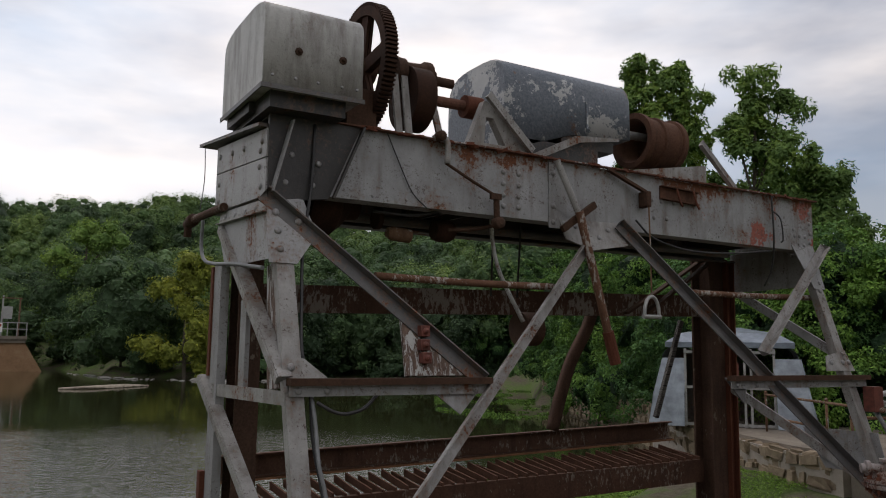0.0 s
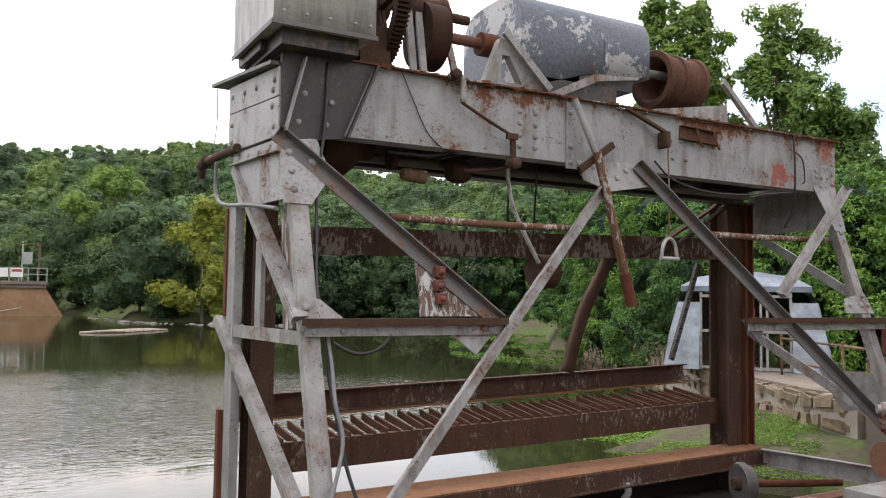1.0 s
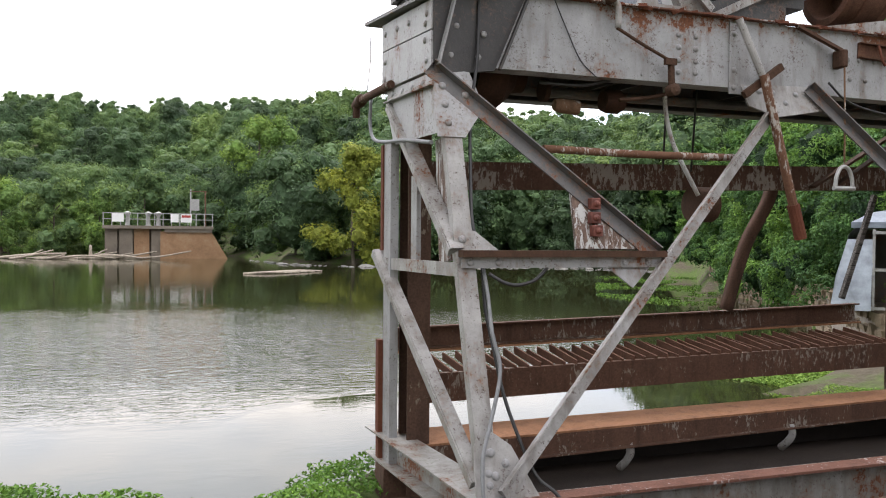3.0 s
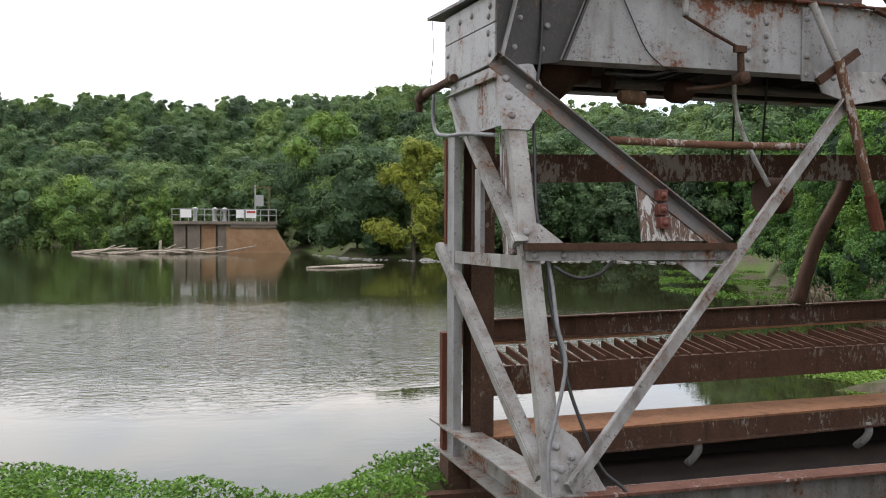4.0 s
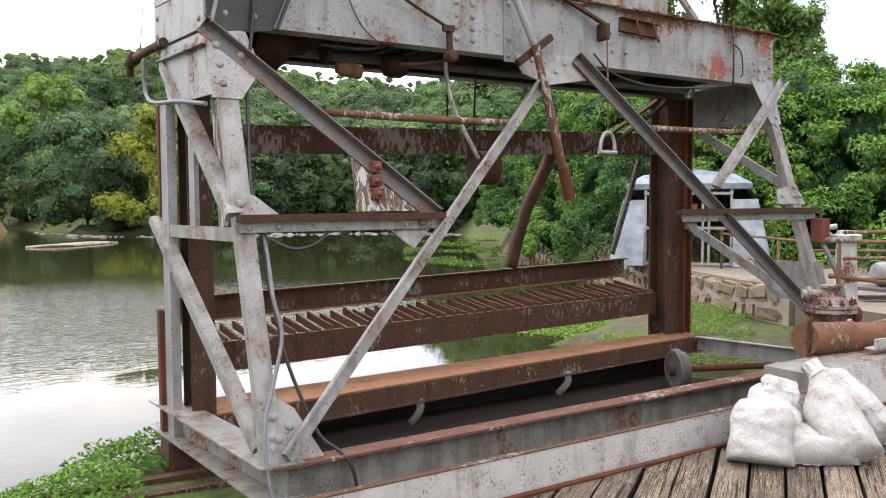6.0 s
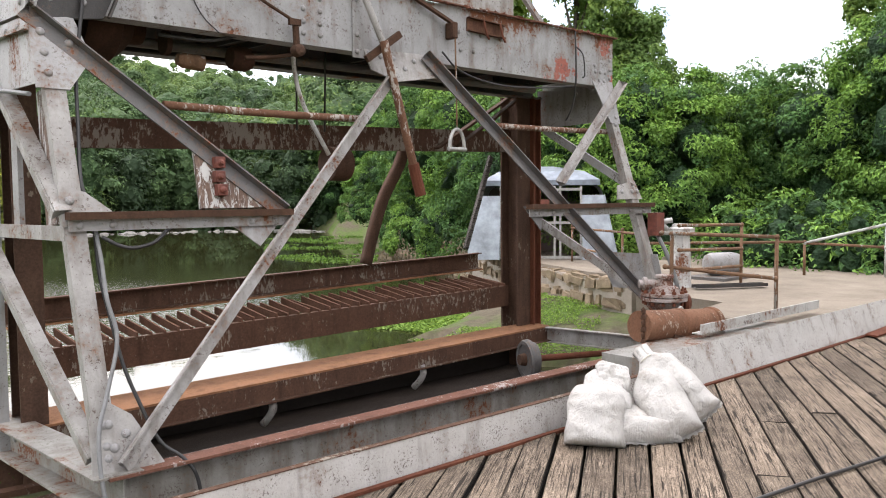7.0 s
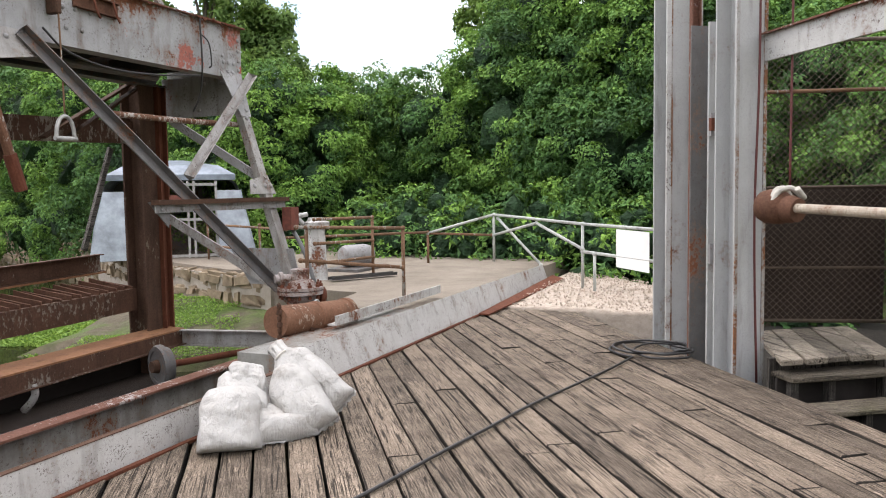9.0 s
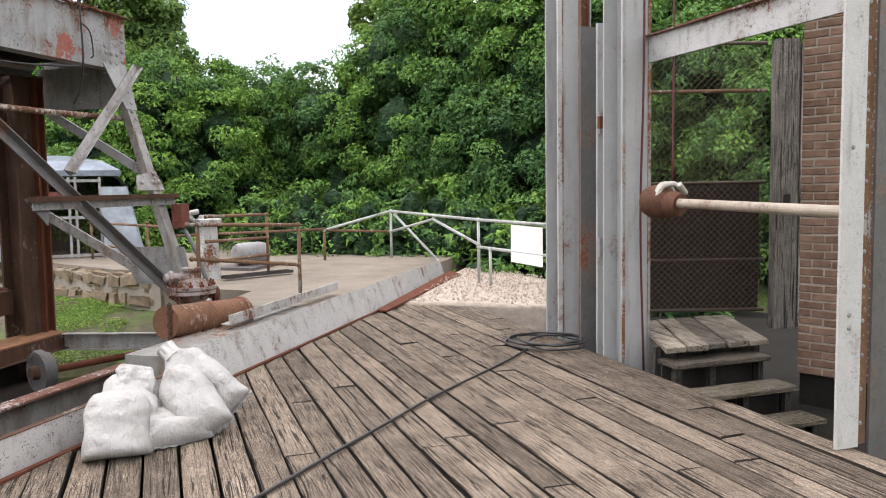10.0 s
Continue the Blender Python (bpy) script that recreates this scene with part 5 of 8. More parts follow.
# vine-draped thicket behind the terrace and the path
for az, r, h, rad, tone in ((34.9, 68, 5.5, 3.4, 0.5), (36.4, 66, 5.5, 3.2, 0.5), (37.9, 46, 3.2, 2.0, 0.55), (39.8, 43.5, 7.4, 2.6, 0.5), (42.0, 38, 8.0, 3.0, 0.55), (44.6, 32, 7.6, 3.4, 0.55), (47.5, 28, 6.9, 3.2, 0.5), (51, 25, 6.3, 2.8, 0.5),
                            (54.5, 23, 5.4, 2.5, 0.8), (58, 22.5, 4.9, 2.5, 0.8), (61.5, 25, 5.2, 2.7, 0.42), (65, 26, 5.2, 2.6, 0.42), (69.0, 23.5, 5.4, 2.5, 0.5),
                            (74.0, 22.5, 7.6, 2.7, 0.56), (78, 22, 7.6, 3.0, 0.56), (82, 21, 7.6, 3.0, 0.5), (86, 20, 7.0, 2.9, 0.55), (90, 21, 6.2, 3.0, 0.62), (96, 19, 6.0, 3.0, 0.66), (102, 18, 6.4, 3.0, 0.6)):
    x, y = by_bearing(az, r)
    z0 = ground_z(x, y)
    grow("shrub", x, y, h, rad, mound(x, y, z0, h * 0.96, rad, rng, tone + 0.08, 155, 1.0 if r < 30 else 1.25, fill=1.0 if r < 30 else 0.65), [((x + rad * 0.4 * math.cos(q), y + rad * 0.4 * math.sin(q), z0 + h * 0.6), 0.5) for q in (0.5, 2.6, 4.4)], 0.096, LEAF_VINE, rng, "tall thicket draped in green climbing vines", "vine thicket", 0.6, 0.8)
for az, r, h, rad, tone in ((63.5, 18.6, 1.5, 1.1, 0.66), (67, 18.4, 1.7, 1.2, 0.7), (70.5, 17.6, 1.4, 1.1, 0.72), (74, 17.4, 1.5, 1.2, 0.66), (78, 16.8, 1.3, 1.1, 0.7), (82, 16.2, 1.3, 1.1, 0.66), (86, 15.5, 1.3, 1.1, 0.66), (91, 14.5, 1.4, 1.2, 0.66)):
    x, y = by_bearing(az, r)
    z0 = ground_z(x, y)
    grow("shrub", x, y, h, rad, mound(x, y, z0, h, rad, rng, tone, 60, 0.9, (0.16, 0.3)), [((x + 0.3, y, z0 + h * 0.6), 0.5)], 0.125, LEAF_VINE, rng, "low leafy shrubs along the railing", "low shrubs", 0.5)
# taller trees behind: bearing, distance, height, radius, tone, lean
for az, r, h, rad, tone, lean in ((44.3, 36, 16.3, 2.1, 0.6, 0.0), (46.9, 35.5, 15.6, 2.1, 0.62, 0), (52.0, 34, 14.2, 2.5, 0.62, 0), (55.6, 34, 10.4, 2.3, 0.45, 0), (58.2, 37, 7.6, 2.6, 0.4, 0), (62.5, 42, 6.6, 3.2, 0.4, 0), (71.6, 32, 13.5, 1.9, 0.6, 0.0), (74.0, 32, 12.5, 2.4, 0.55, 0), (77.8, 31, 9.0, 2.6, 0.62, 0),
                                  (81.5, 31, 10.8, 3.0, 0.5, 0), (86, 31, 11, 3.6, 0.6, 0), (91, 28, 10.5, 3.8, 0.7, 0), (97, 25, 9.5, 4.0, 0.7, 0), (105, 22, 9.5, 4.0, 0.68, 0)):
    x, y = by_bearing(az, r)
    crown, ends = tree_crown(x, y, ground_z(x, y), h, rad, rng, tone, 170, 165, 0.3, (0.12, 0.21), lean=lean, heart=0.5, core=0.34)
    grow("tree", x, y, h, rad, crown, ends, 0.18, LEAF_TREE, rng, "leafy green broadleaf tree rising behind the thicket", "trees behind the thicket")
# shore trees across the lake that stand out from the woods
for az, r, h, rad, tone in ((-16.8, 124, 10, 4.5, 0.6), (-13.5, 120, 12, 5, 0.66), (-10, 118, 11, 5, 0.75), (-7, 114, 11.5, 5, 0.72), (-4.3, 112, 9, 4, 0.72), (-1.5, 108, 11, 4.5, 0.6),
                            (1.5, 100, 10.5, 4.0, 0.6), (6.0, 97, 16.4, 5.2, 0.8), (8.5, 78, 7, 3.4, 0.5), (10.4, 76, 6.6, 3.2, 0.55), (12.6, 69.5, 10.6, 3.5, 0.62), (14.8, 74, 7, 3.4, 0.5), (18, 76, 9.5, 4.5, 0.42), (21.5, 74, 8.5, 4.5, 0.48), (25, 76, 9.5, 4.5, 0.4), (28.5, 74, 8.5, 4.2, 0.45), (31.5, 76, 9.5, 4.5, 0.5), (34.3, 70, 9.5, 4.5, 0.42)):
    x, y = by_bearing(az, r)
    crown, ends = tree_crown(x, y, ground_z(x, y), h, rad, rng, tone, 90, 150, 0.1, (0.16, 0.28), heart=1.0, core=0.72)
    mat = LEAF_GOLD if az == 12.6 else (LEAF_SUNNY if az in (6.0, -4.3, -10, 8.5) else LEAF_FAR)
    grow("tree", x, y, h, rad, crown, ends, 0.25, mat, rng, "yellowing leafy tree at the far lake shore" if mat == LEAF_GOLD else "leafy tree at the far lake shore", "far shore trees")

# the wooded hill: one mass of crowns
woods = Crown()
for row, (back, step) in enumerate(((6, 3.2), (20, 3.1), (36, 2.9), (55, 2.6), (78, 2.4), (104, 2.2), (134, 2.0), (165, 1.8), (200, 1.6))):
    az = -18.0 + rng.uniform(0, step)
    near = row < 3
    while az < 40:
        if row == 0 and (abs(az - 12.6) < 1.8 or abs(az - 6.0) < 1.3):
            # room for the two trees that stand out on the shore
            az += 0.9
            continue
        r = lerp_table(SHORE, min(az, 33.5)) + back + rng.uniform(-6, 6)
        x, y = by_bearing(az + rng.uniform(-0.5, 0.5), r)
        h = rng.uniform(10.5, 15) if row else rng.uniform(7, 12)
        rad = h * rng.uniform(0.36, 0.5)
        z0 = ground_z(x, y) - 1
        tone = float(np.clip(rng.normal(0.5, 0.25), 0.08, 1.0))
        # hearts toned darker than the leaves, for shade between the clumps
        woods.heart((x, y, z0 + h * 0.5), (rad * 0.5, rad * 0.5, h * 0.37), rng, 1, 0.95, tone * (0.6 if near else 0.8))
        m = 28 if near else 20
        for i in range(m):
            f = 0.12 + 0.8 * ((i + 0.5) / m) ** 0.85
            a = i * 2.4 + rng.uniform(-0.5, 0.5)
            k = rad * max(0.04, 1 - ((f - 0.42) / 0.56) ** 2) ** 0.55 * rng.uniform(0.4, 0.92)
            s = rad * (rng.uniform(0.22, 0.4) if row < 5 else rng.uniform(0.2, 0.32))
            flat = rng.uniform(0.55, 0.95)
            c = (x + k * math.cos(a), y + k * math.sin(a), z0 + h * f - 0.3 * s)
            out = unit(np.array((math.cos(a), math.sin(a), 0.9)))
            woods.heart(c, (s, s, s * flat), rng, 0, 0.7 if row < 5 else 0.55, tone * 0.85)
            rear = 0.3 if math.cos(a) * x + math.sin(a) * y > 0.35 * r else 1.0
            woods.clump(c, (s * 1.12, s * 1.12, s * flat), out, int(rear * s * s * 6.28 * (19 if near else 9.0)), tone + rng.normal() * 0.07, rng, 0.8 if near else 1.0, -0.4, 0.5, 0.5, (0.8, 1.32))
        az += step * rng.uniform(0.7, 1.3) * 110 / (110 + back)
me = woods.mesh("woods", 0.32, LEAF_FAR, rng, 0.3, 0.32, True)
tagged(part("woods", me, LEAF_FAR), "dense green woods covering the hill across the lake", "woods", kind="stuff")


# ---- low plants ----
def weeds(name, area, n, size, mat, label, category, zs=(0.02, 0.3), zfun=None):
    """Leaves strewn over the part of a box for which area(x, y) holds."""
    (x0, x1, y0, y1), test = area
    q = np.stack([rng.uniform(x0, x1, n * 3), rng.uniform(y0, y1, n * 3)], 1)
    q = q[[bool(test(a, b)) for a, b in q]][:n]
    base = np.array([(zfun or ground_z)(a, b) for a, b in q])
    lump = np.array([0.5 + 0.5 * noise.noise((a * 1.3, b * 1.3, 4.0)) for a, b in q])
    z = base + zs[0] + (zs[1] - zs[0]) * np.clip(lump * 1.2, 0, 1) * rng.uniform(0.15, 1, len(q)) ** 0.6
    nr = np.tile((0, 0, 1.0), (len(q), 1)) + 0.5 * rng.normal(size=(len(q), 3))
    tone = np.clip(0.5 + 0.35 * (lump - 0.5) + 0.1 * rng.normal(size=len(q)), 0, 1)
    return tagged(part(name, leaf_mesh(name, np.column_stack([q, z]), nr, size, tone, mat, rng, 0.0), mat), label, category, kind="stuff")


weeds("bank_weeds", ((-7, 2.6, 4.6, 11.5), lambda a, b: b < bank_edge(a) + 0.15 * math.sin(a * 4.3 + 1) + 0.1 * math.sin(a * 9) and b > 4.6 and not (a > 1.5 and b < 7.3)), 64000, 0.054, LEAF_WEED, "bright green waterside weeds on the near bank", "weeds", (0.04, 0.42), lambda a, b: max(ground_z(a, b), LAKE_Z - 0.02))
weeds("grass", ((9.0, 17, 5.0, 13.5), lambda a, b: noise.noise((a * 0.7, b * 0.7, 0)) + 0.5 * noise.noise((a * 2.6, b * 2.6, 5)) > -0.08 and b < 9.6 + 0.45 * (a - 9) and not (b < 8.0 and a > 10.4)), 36000, 0.04, LEAF_GRASS, "patchy green grass and weeds below the terrace wall", "grass", (0.0, 0.12))
weeds("duckweed", ((18, 33, 24, 46), lambda a, b: (math.atan2(a, b) > 0.52) and (math.atan2(a, b) < 0.66) and noise.noise((a * 0.35, b * 0.35, 9)) + 0.5 * noise.noise((a * 1.3, b * 1.3, 2)) > 0.08), 9000, 0.11, LEAF_WEED, "floating green water plants along the stone wall", "water plants", (0.0, 0.05), lambda a, b: LAKE_Z + 0.01)
weeds("duckweed", ((9.3, 13, 8.4, 14.5), lambda a, b: noise.noise((a * 0.8, b * 0.8, 3)) > 0.0 and b < 14 + 0.1 * a and b - 9.4 > 0.2 * (a - 9)), 5000, 0.09, LEAF_GRASS, "floating pale green water plants beside the intake", "water plants", (0.0, 0.04), lambda a, b: LAKE_Z + 0.012)


# ---- far pier in the lake ----
PX, PY = 5.2, 88.5
pier = thing("concrete_pier", (PX - 5, PY, LAKE_Z), "iron-stained concrete intake pier with a railing, out in the lake", "pier")
bm = B()
plate(bm, [(PX - 6.0, PY, LAKE_Z - 1), (PX + 1.4, PY, LAKE_Z - 1), (PX - 0.9, PY, 2.05), (PX - 6.0, PY, 2.05)], (0, 1, 0), 6.0)
part("sloped_buttress", bm, PIER_CONCRETE, pier, "rust-orange sloped buttress")
for i, (a, b, m) in enumerate(((-11.4, -10.2, PIER_DARK), (-10.0, -8.7, PIER_DARK), (-8.6, -7.1, PIER_CONCRETE), (-6.9, -5.9, PIER_DARK))):
    part("pier_wall", boxes(((PX + a, PY + 0.5 - 0.25 * (i % 2), LAKE_Z - 1), (PX + b, PY + 6, 2.3))), m, pier)
part("pier_wall", boxes(((PX - 11.2, PY + 1.2, LAKE_Z - 1), (PX - 6.0, PY + 6, 2.3))), PIER_DARK, pier)
part("pier_deck", boxes(((PX - 11.6, PY - 0.35, 2.3), (PX - 0.7, PY + 6.2, 2.62))), CONCRETE, pier)
part("deck_beam", boxes(((PX - 5.6, PY - 0.2, 1.95), (PX - 0.8, PY + 0.4, 2.3))), PIER_DARK, pier)
for i in range(14):
    x = PX - 11.5 + 10.7 * i / 13
    part("railing_post", boxes(((x - 0.045, PY - 0.3, 2.6), (x + 0.045, PY - 0.2, 3.9))), GALV, pier)
for z in (3.25, 3.86):
    part("railing_bar", boxes(((PX - 11.6, PY - 0.29, z), (PX - 0.7, PY - 0.21, z + 0.08))), GALV, pier)
for x, wd in ((-10.1, 1.1), (-4.6, 0.8), (-3.45, 1.1)):
    s = part("warning_board", boxes(((PX + x - wd / 2, PY - 0.36, 3.0), (PX + x + wd / 2, PY - 0.32, 3.85))), SIGN_WHITE, pier)
    if x == -3.45:
        part("sign_bar", boxes(((PX + x - wd / 2 + 0.1, PY - 0.375, 3.5), (PX + x + wd / 2 - 0.1, PY - 0.362, 3.75))), SIGN_RED, s)
for x in (-9.2, -7.2, -6.2):
    part("gate_stand", lathe(B(), (PX + x, PY + 0.4, 2.6), (PX + x, PY + 0.4, 4.2), [(0, 0.3), (0.2, 0.22), (1.0, 0.18), (1.25, 0.32), (1.4, 0.3), (1.5, 0.06)], 10), GALV, pier)
part("mast", boxes(((PX - 3.05, PY + 1, 2.6), (PX - 2.9, PY + 1.15, 6.6))), GALV, pier)
part("mast", boxes(((PX - 1.55, PY + 1, 2.6), (PX - 1.4, PY + 1.15, 6.3))), RAIL_RUST, pier)
part("mast_arm", boxes(((PX - 3.1, PY + 1, 6.3), (PX - 1.3, PY + 1.15, 6.4))), RAIL_RUST, pier)
part("cabinet", boxes(((PX - 2.9, PY + 0.7, 4.3), (PX - 2.1, PY + 1.1, 5.5))), GALV, pier)
# drift logs against the pier, floating branches, rocks of the shoal
def log(name, pts, r, label, mat=DRIFTWOOD):
    bm = B()
    limb(bm, pts, r, r * 0.55, 8)
    bmesh.ops.holes_fill(bm, edges=bm.edges[:])
    return tagged(part(name, bm, mat, smooth=True), label, "driftwood", "drift logs")


rl = random.Random(3)
for i in range(16):
    x = PX - 22 + 14.5 * rl.random()
    y = PY + rl.uniform(-2.5, 2)
    a = rl.uniform(-0.35, 0.35)
    L = rl.uniform(2.5, 7)
    log("drift_log", [(x, y, LAKE_Z + 0.05), (x + L * 0.5 * math.cos(a), y + L * 0.5 * math.sin(a), LAKE_Z + rl.uniform(0.05, 0.4)), (x + L * math.cos(a), y + L * math.sin(a), LAKE_Z + rl.uniform(0.05, 1.0))], rl.uniform(0.07, 0.17), "bleached drift log piled against the pier")
log("drift_log", [(PX - 12.6, PY - 1, LAKE_Z), (PX - 12.6, PY - 1, LAKE_Z + 1.4)], 0.22, "bleached stump standing beside the pier")
for i in range(5):
    x, y = by_bearing(6.6 + 0.55 * i, 54 + 0.7 * i)
    log("drift_log", [(x - 1.6, y - 0.3, LAKE_Z + 0.02), (x, y, LAKE_Z + 0.1), (x + 1.6, y + 0.2, LAKE_Z + 0.04)], 0.09, "pale branch floating on the lake")


def rock_mesh(seed):
    bm = B()
    bmesh.ops.create_icosphere(bm, subdivisions=2, radius=1)
    for w in bm.verts:
        w.co *= 1 + 0.35 * noise.noise(w.co * 1.3 + Vector((seed * 7.1, 0, 0)))
        w.co.z *= 0.45
    me = mesh_of(bm, "rock")
    me.materials.append(SHOAL_STONE)
    return me


rocks = [rock_mesh(i) for i in range(4)]
for i in range(150):
    az = 5.2 + 29 * rl.random()
    x, y = by_bearing(az, lerp_table(SHORE, az) - 1.6 + rl.uniform(-2.5, 1.5) * rl.random())
    ob = new("rock", rocks[i % 4])
    ob.matrix_world = Matrix.LocRotScale((x, y, LAKE_Z + 0.02), Euler((0, 0, rl.uniform(0, 6))), Vector((rl.uniform(0.8, 2.2), 1, rl.uniform(0.6, 1.1))) * (0.08 + 0.34 * rl.random() ** 2.5))
    tagged(ob, "pale boulder of the shoal by the far shore", "rock", "shoal rocks")

# ---- terrace: rubble wall, hut, railings, valve gear ----
wall = thing("terrace_wall", (14, 11, -0.6), "rubble stone retaining wall of the terrace", "stone wall", kind="structure")
WALL_LINE = [Vector(p) for p in ((12.2, 7.95, 0), (12.55, 9.35, 0), (14.0, 12.5, 0), (17.2, 17.1, 0), (22.4, 25.6, 0), (26.3, 34.1, 0))]
stone_me = []
for s in range(6):
    bm = B()
    bmesh.ops.create_cube(bm, size=1)
    bmesh.ops.bevel(bm, geom=bm.edges[:], offset=0.2, segments=2, affect="EDGES")
    for w in bm.verts:
        w.co += Vector((noise.noise(w.co * 2 + Vector((s * 5, 0, 0))), noise.noise(w.co * 2 + Vector((0, s * 5, 0))), noise.noise(w.co * 2 + Vector((0, 0, s * 5))))) * 0.2
    me = mesh_of(bm, "stone")
    me.materials.append(STONE)
    stone_me.append(me)
bm = B()
for a, b in zip(WALL_LINE, WALL_LINE[1:]):
    prism(bm, F_sec(1.3, 0.3), a + Vector((0, 0, -0.42)), b + Vector((0, 0, -0.42)), (0, 0, 1))
part("wall_core", bm, MORTAR, wall)
rs = random.Random(12)
count = 0
for a, b in zip(WALL_LINE[:4], WALL_LINE[1:4]):
    d = (b - a)
    L = d.length
    d.normalize()
    out = Vector((-d.y, d.x, 0))
    for course in range(2):
        s = rs.uniform(0, 0.3)
        while s < L and count < 290:
            wd = rs.choice((0.16, 0.24, 0.32, 0.46, 0.62)) * rs.uniform(0.85, 1.15)
            hh = rs.uniform(0.2, 0.4)
            c = a + d * (s + wd / 2) + out * 0.075 + Vector((0, 0, -0.34 + course * 0.33 + 0.15))
            ob = new("stone", stone_me[rs.randrange(6)])
            ob.parent = wall
            ob.matrix_parent_inverse = wall.matrix_world.inverted()
            ob.matrix_world = Matrix.LocRotScale(c, Euler((rs.uniform(-.08, .08), rs.uniform(-.12, .12), math.atan2(d.y, d.x) + rs.uniform(-.1, .1))), Vector((wd, rs.uniform(0.2, 0.34), hh * rs.uniform(0.85, 1.1))))
            s += wd * 0.98
            count += 1
bm = B()
for a, b in zip(WALL_LINE[3:], WALL_LINE[4:]):
    d = (b - a)
    L = d.length
    d.normalize()
    out = Vector((-d.y, d.x, 0))
    s = 0.0
    while s < L:
        for course in range(4):
            c = a + d * (s + rs.uniform(0, 0.3)) + out * 0.1 + Vector((0, 0, -0.75 + course * 0.33))
            m = Matrix.LocRotScale(c, Euler((0, 0, math.atan2(d.y, d.x))), Vector((rs.uniform(0.35, 0.75), 0.3, rs.uniform(0.22, 0.4))))
            v0 = [bm.verts.new(m @ w.co) for w in stone_me[rs.randrange(6)].vertices]
            for q in stone_me[0].polygons:
                bm.faces.new([v0[i] for i in q.vertices])
        s += 0.56
tagged(part("far_stones", bm, STONE, wall), kind="stuff")

HUT = pose(15.42, 12.98, SLAB_Z, 0, 0, -50)


def hp(x, y, z):
    return HUT @ Vector((x, y, z))


hut = thing("screened_hut", HUT.translation, "small flared sheet-metal hut with a curved roof on the terrace", "hut")


def hut_panel(name, corners, t=0.04, mat=PALE_PANEL, label=""):
    bm = B()
    pts = [hp(*c) for c in corners]
    plate(bm, pts, (pts[1] - pts[0]).cross(pts[2] - pts[0]), t)
    return part(name, bm, mat, hut, label)


for s in (-1, 1):
    hut_panel("flared_wall", [(s * 0.95, -1.5, 0), (s * 1.72, -1.5, 0), (s * 1.62, -1.4, 0.7), (s * 1.42, -1.25, 1.48), (s * 0.9, -1.25, 1.48), (s * 0.95, -1.4, 0.7)], 0.05, PALE_PANEL, "weather-streaked pale sheet-metal wall")
    hut_panel("flared_wall", [(s * 1.72, -1.5, 0), (s * 1.72, 1.5, 0), (s * 1.42, 1.25, 1.48), (s * 1.42, -1.25, 1.48)], 0.05)
    bm = B()
    for i in range(7):
        a0, a1 = i / 7 * 1.2, (i + 1) / 7 * 1.2
        r = 0.35
        q = [hp(s * (1.07 + r * math.cos(a)), yy, 1.48 + r * math.sin(a) * 0.8) for a in (a0, a1) for yy in (-1.25, 1.25)]
        solid(bm, q, [(0, 1, 3, 2)])
    part("curved_eave", bm, PALE_PANEL, hut)
hut_panel("back_wall", [(-1.5, 1.4, 0), (1.5, 1.4, 0), (1.4, 1.25, 1.7), (-1.4, 1.25, 1.7)], 0.04, GREY_DARK)
bm = B()
rim = [(-1.35, -1.3), (1.35, -1.3), (1.35, 1.3), (-1.35, 1.3)]
mid = [(-1.0, -0.95), (1.0, -0.95), (1.0, 0.95), (-1.0, 0.95)]
pts = [hp(x, y, 1.72) for x, y in rim] + [hp(x, y, 1.84) for x, y in rim] + [hp(x, y, 2.05) for x, y in mid] + [hp(-0.25, 0, 2.2), hp(0.25, 0, 2.2)]
solid(bm, pts, [(0, 1, 5, 4), (1, 2, 6, 5), (2, 3, 7, 6), (3, 0, 4, 7), (4, 5, 9, 8), (5, 6, 10, 9), (6, 7, 11, 10), (7, 4, 8, 11), (8, 9, 13, 12), (9, 10, 13), (10, 11, 12, 13), (11, 8, 12), (3, 2, 1, 0)])
part("roof", bm, ROOF_PANEL, hut, "blue-grey domed sheet-metal roof")
for x in (-0.92, -0.45, -0.32, 0.32, 0.45, 0.92):
    part("door_stile", bar(F_sec(0.045, 0.05), hp(x, -1.35, 0), hp(x, -1.3, 1.7)), GALV, hut)
for z in (0.05, 0.85, 1.62):
    part("door_rail", bar(F_sec(0.06, 0.05), hp(-0.95, -1.36 + 0.02 * z, z), hp(0.95, -1.36 + 0.02 * z, z)), GALV, hut)
part("red_board", boxes(((-0.3, -0.02, -0.14), (0.3, 0.02, 0.14))), RED_BOX, hut).matrix_world = HUT @ pose(-0.1, -1.38, 1.25)


def chain_link(corner, ex, ez, w, h, pitch=0.06, r=0.003):
    """Diagonal wires in a w x h field; ex, ez are its directions."""
    bm = B()
    c, ex, ez = Vector(corner), Vector(ex).normalized(), Vector(ez).normalized()
    nrm = ex.cross(ez)
    step = pitch * 1.414
    for sgn in (1, -1):
        k = -h
        while k < w:
            pts = []
            for s in (0.0, h):
                pts.append((k + s, s if sgn > 0 else h - s))
            (a0, b0), (a1, b1) = pts
            if a0 < 0:
                f = -a0 / (a1 - a0)
                a0, b0 = 0, b0 + (b1 - b0) * f
            if a1 > w:
                f = (w - a0) / (a1 - a0)
                a1, b1 = w, b0 + (b1 - b0) * f
            if a1 - a0 > 0.01:
                o = nrm * (0.003 * sgn)
                prism(bm, [(r, 0), (-r * 0.5, r * 0.87), (-r * 0.5, -r * 0.87)], c + ex * a0 + ez * b0 + o, c + ex * a1 + ez * b1 + o, nrm)
            k += step
    return bm


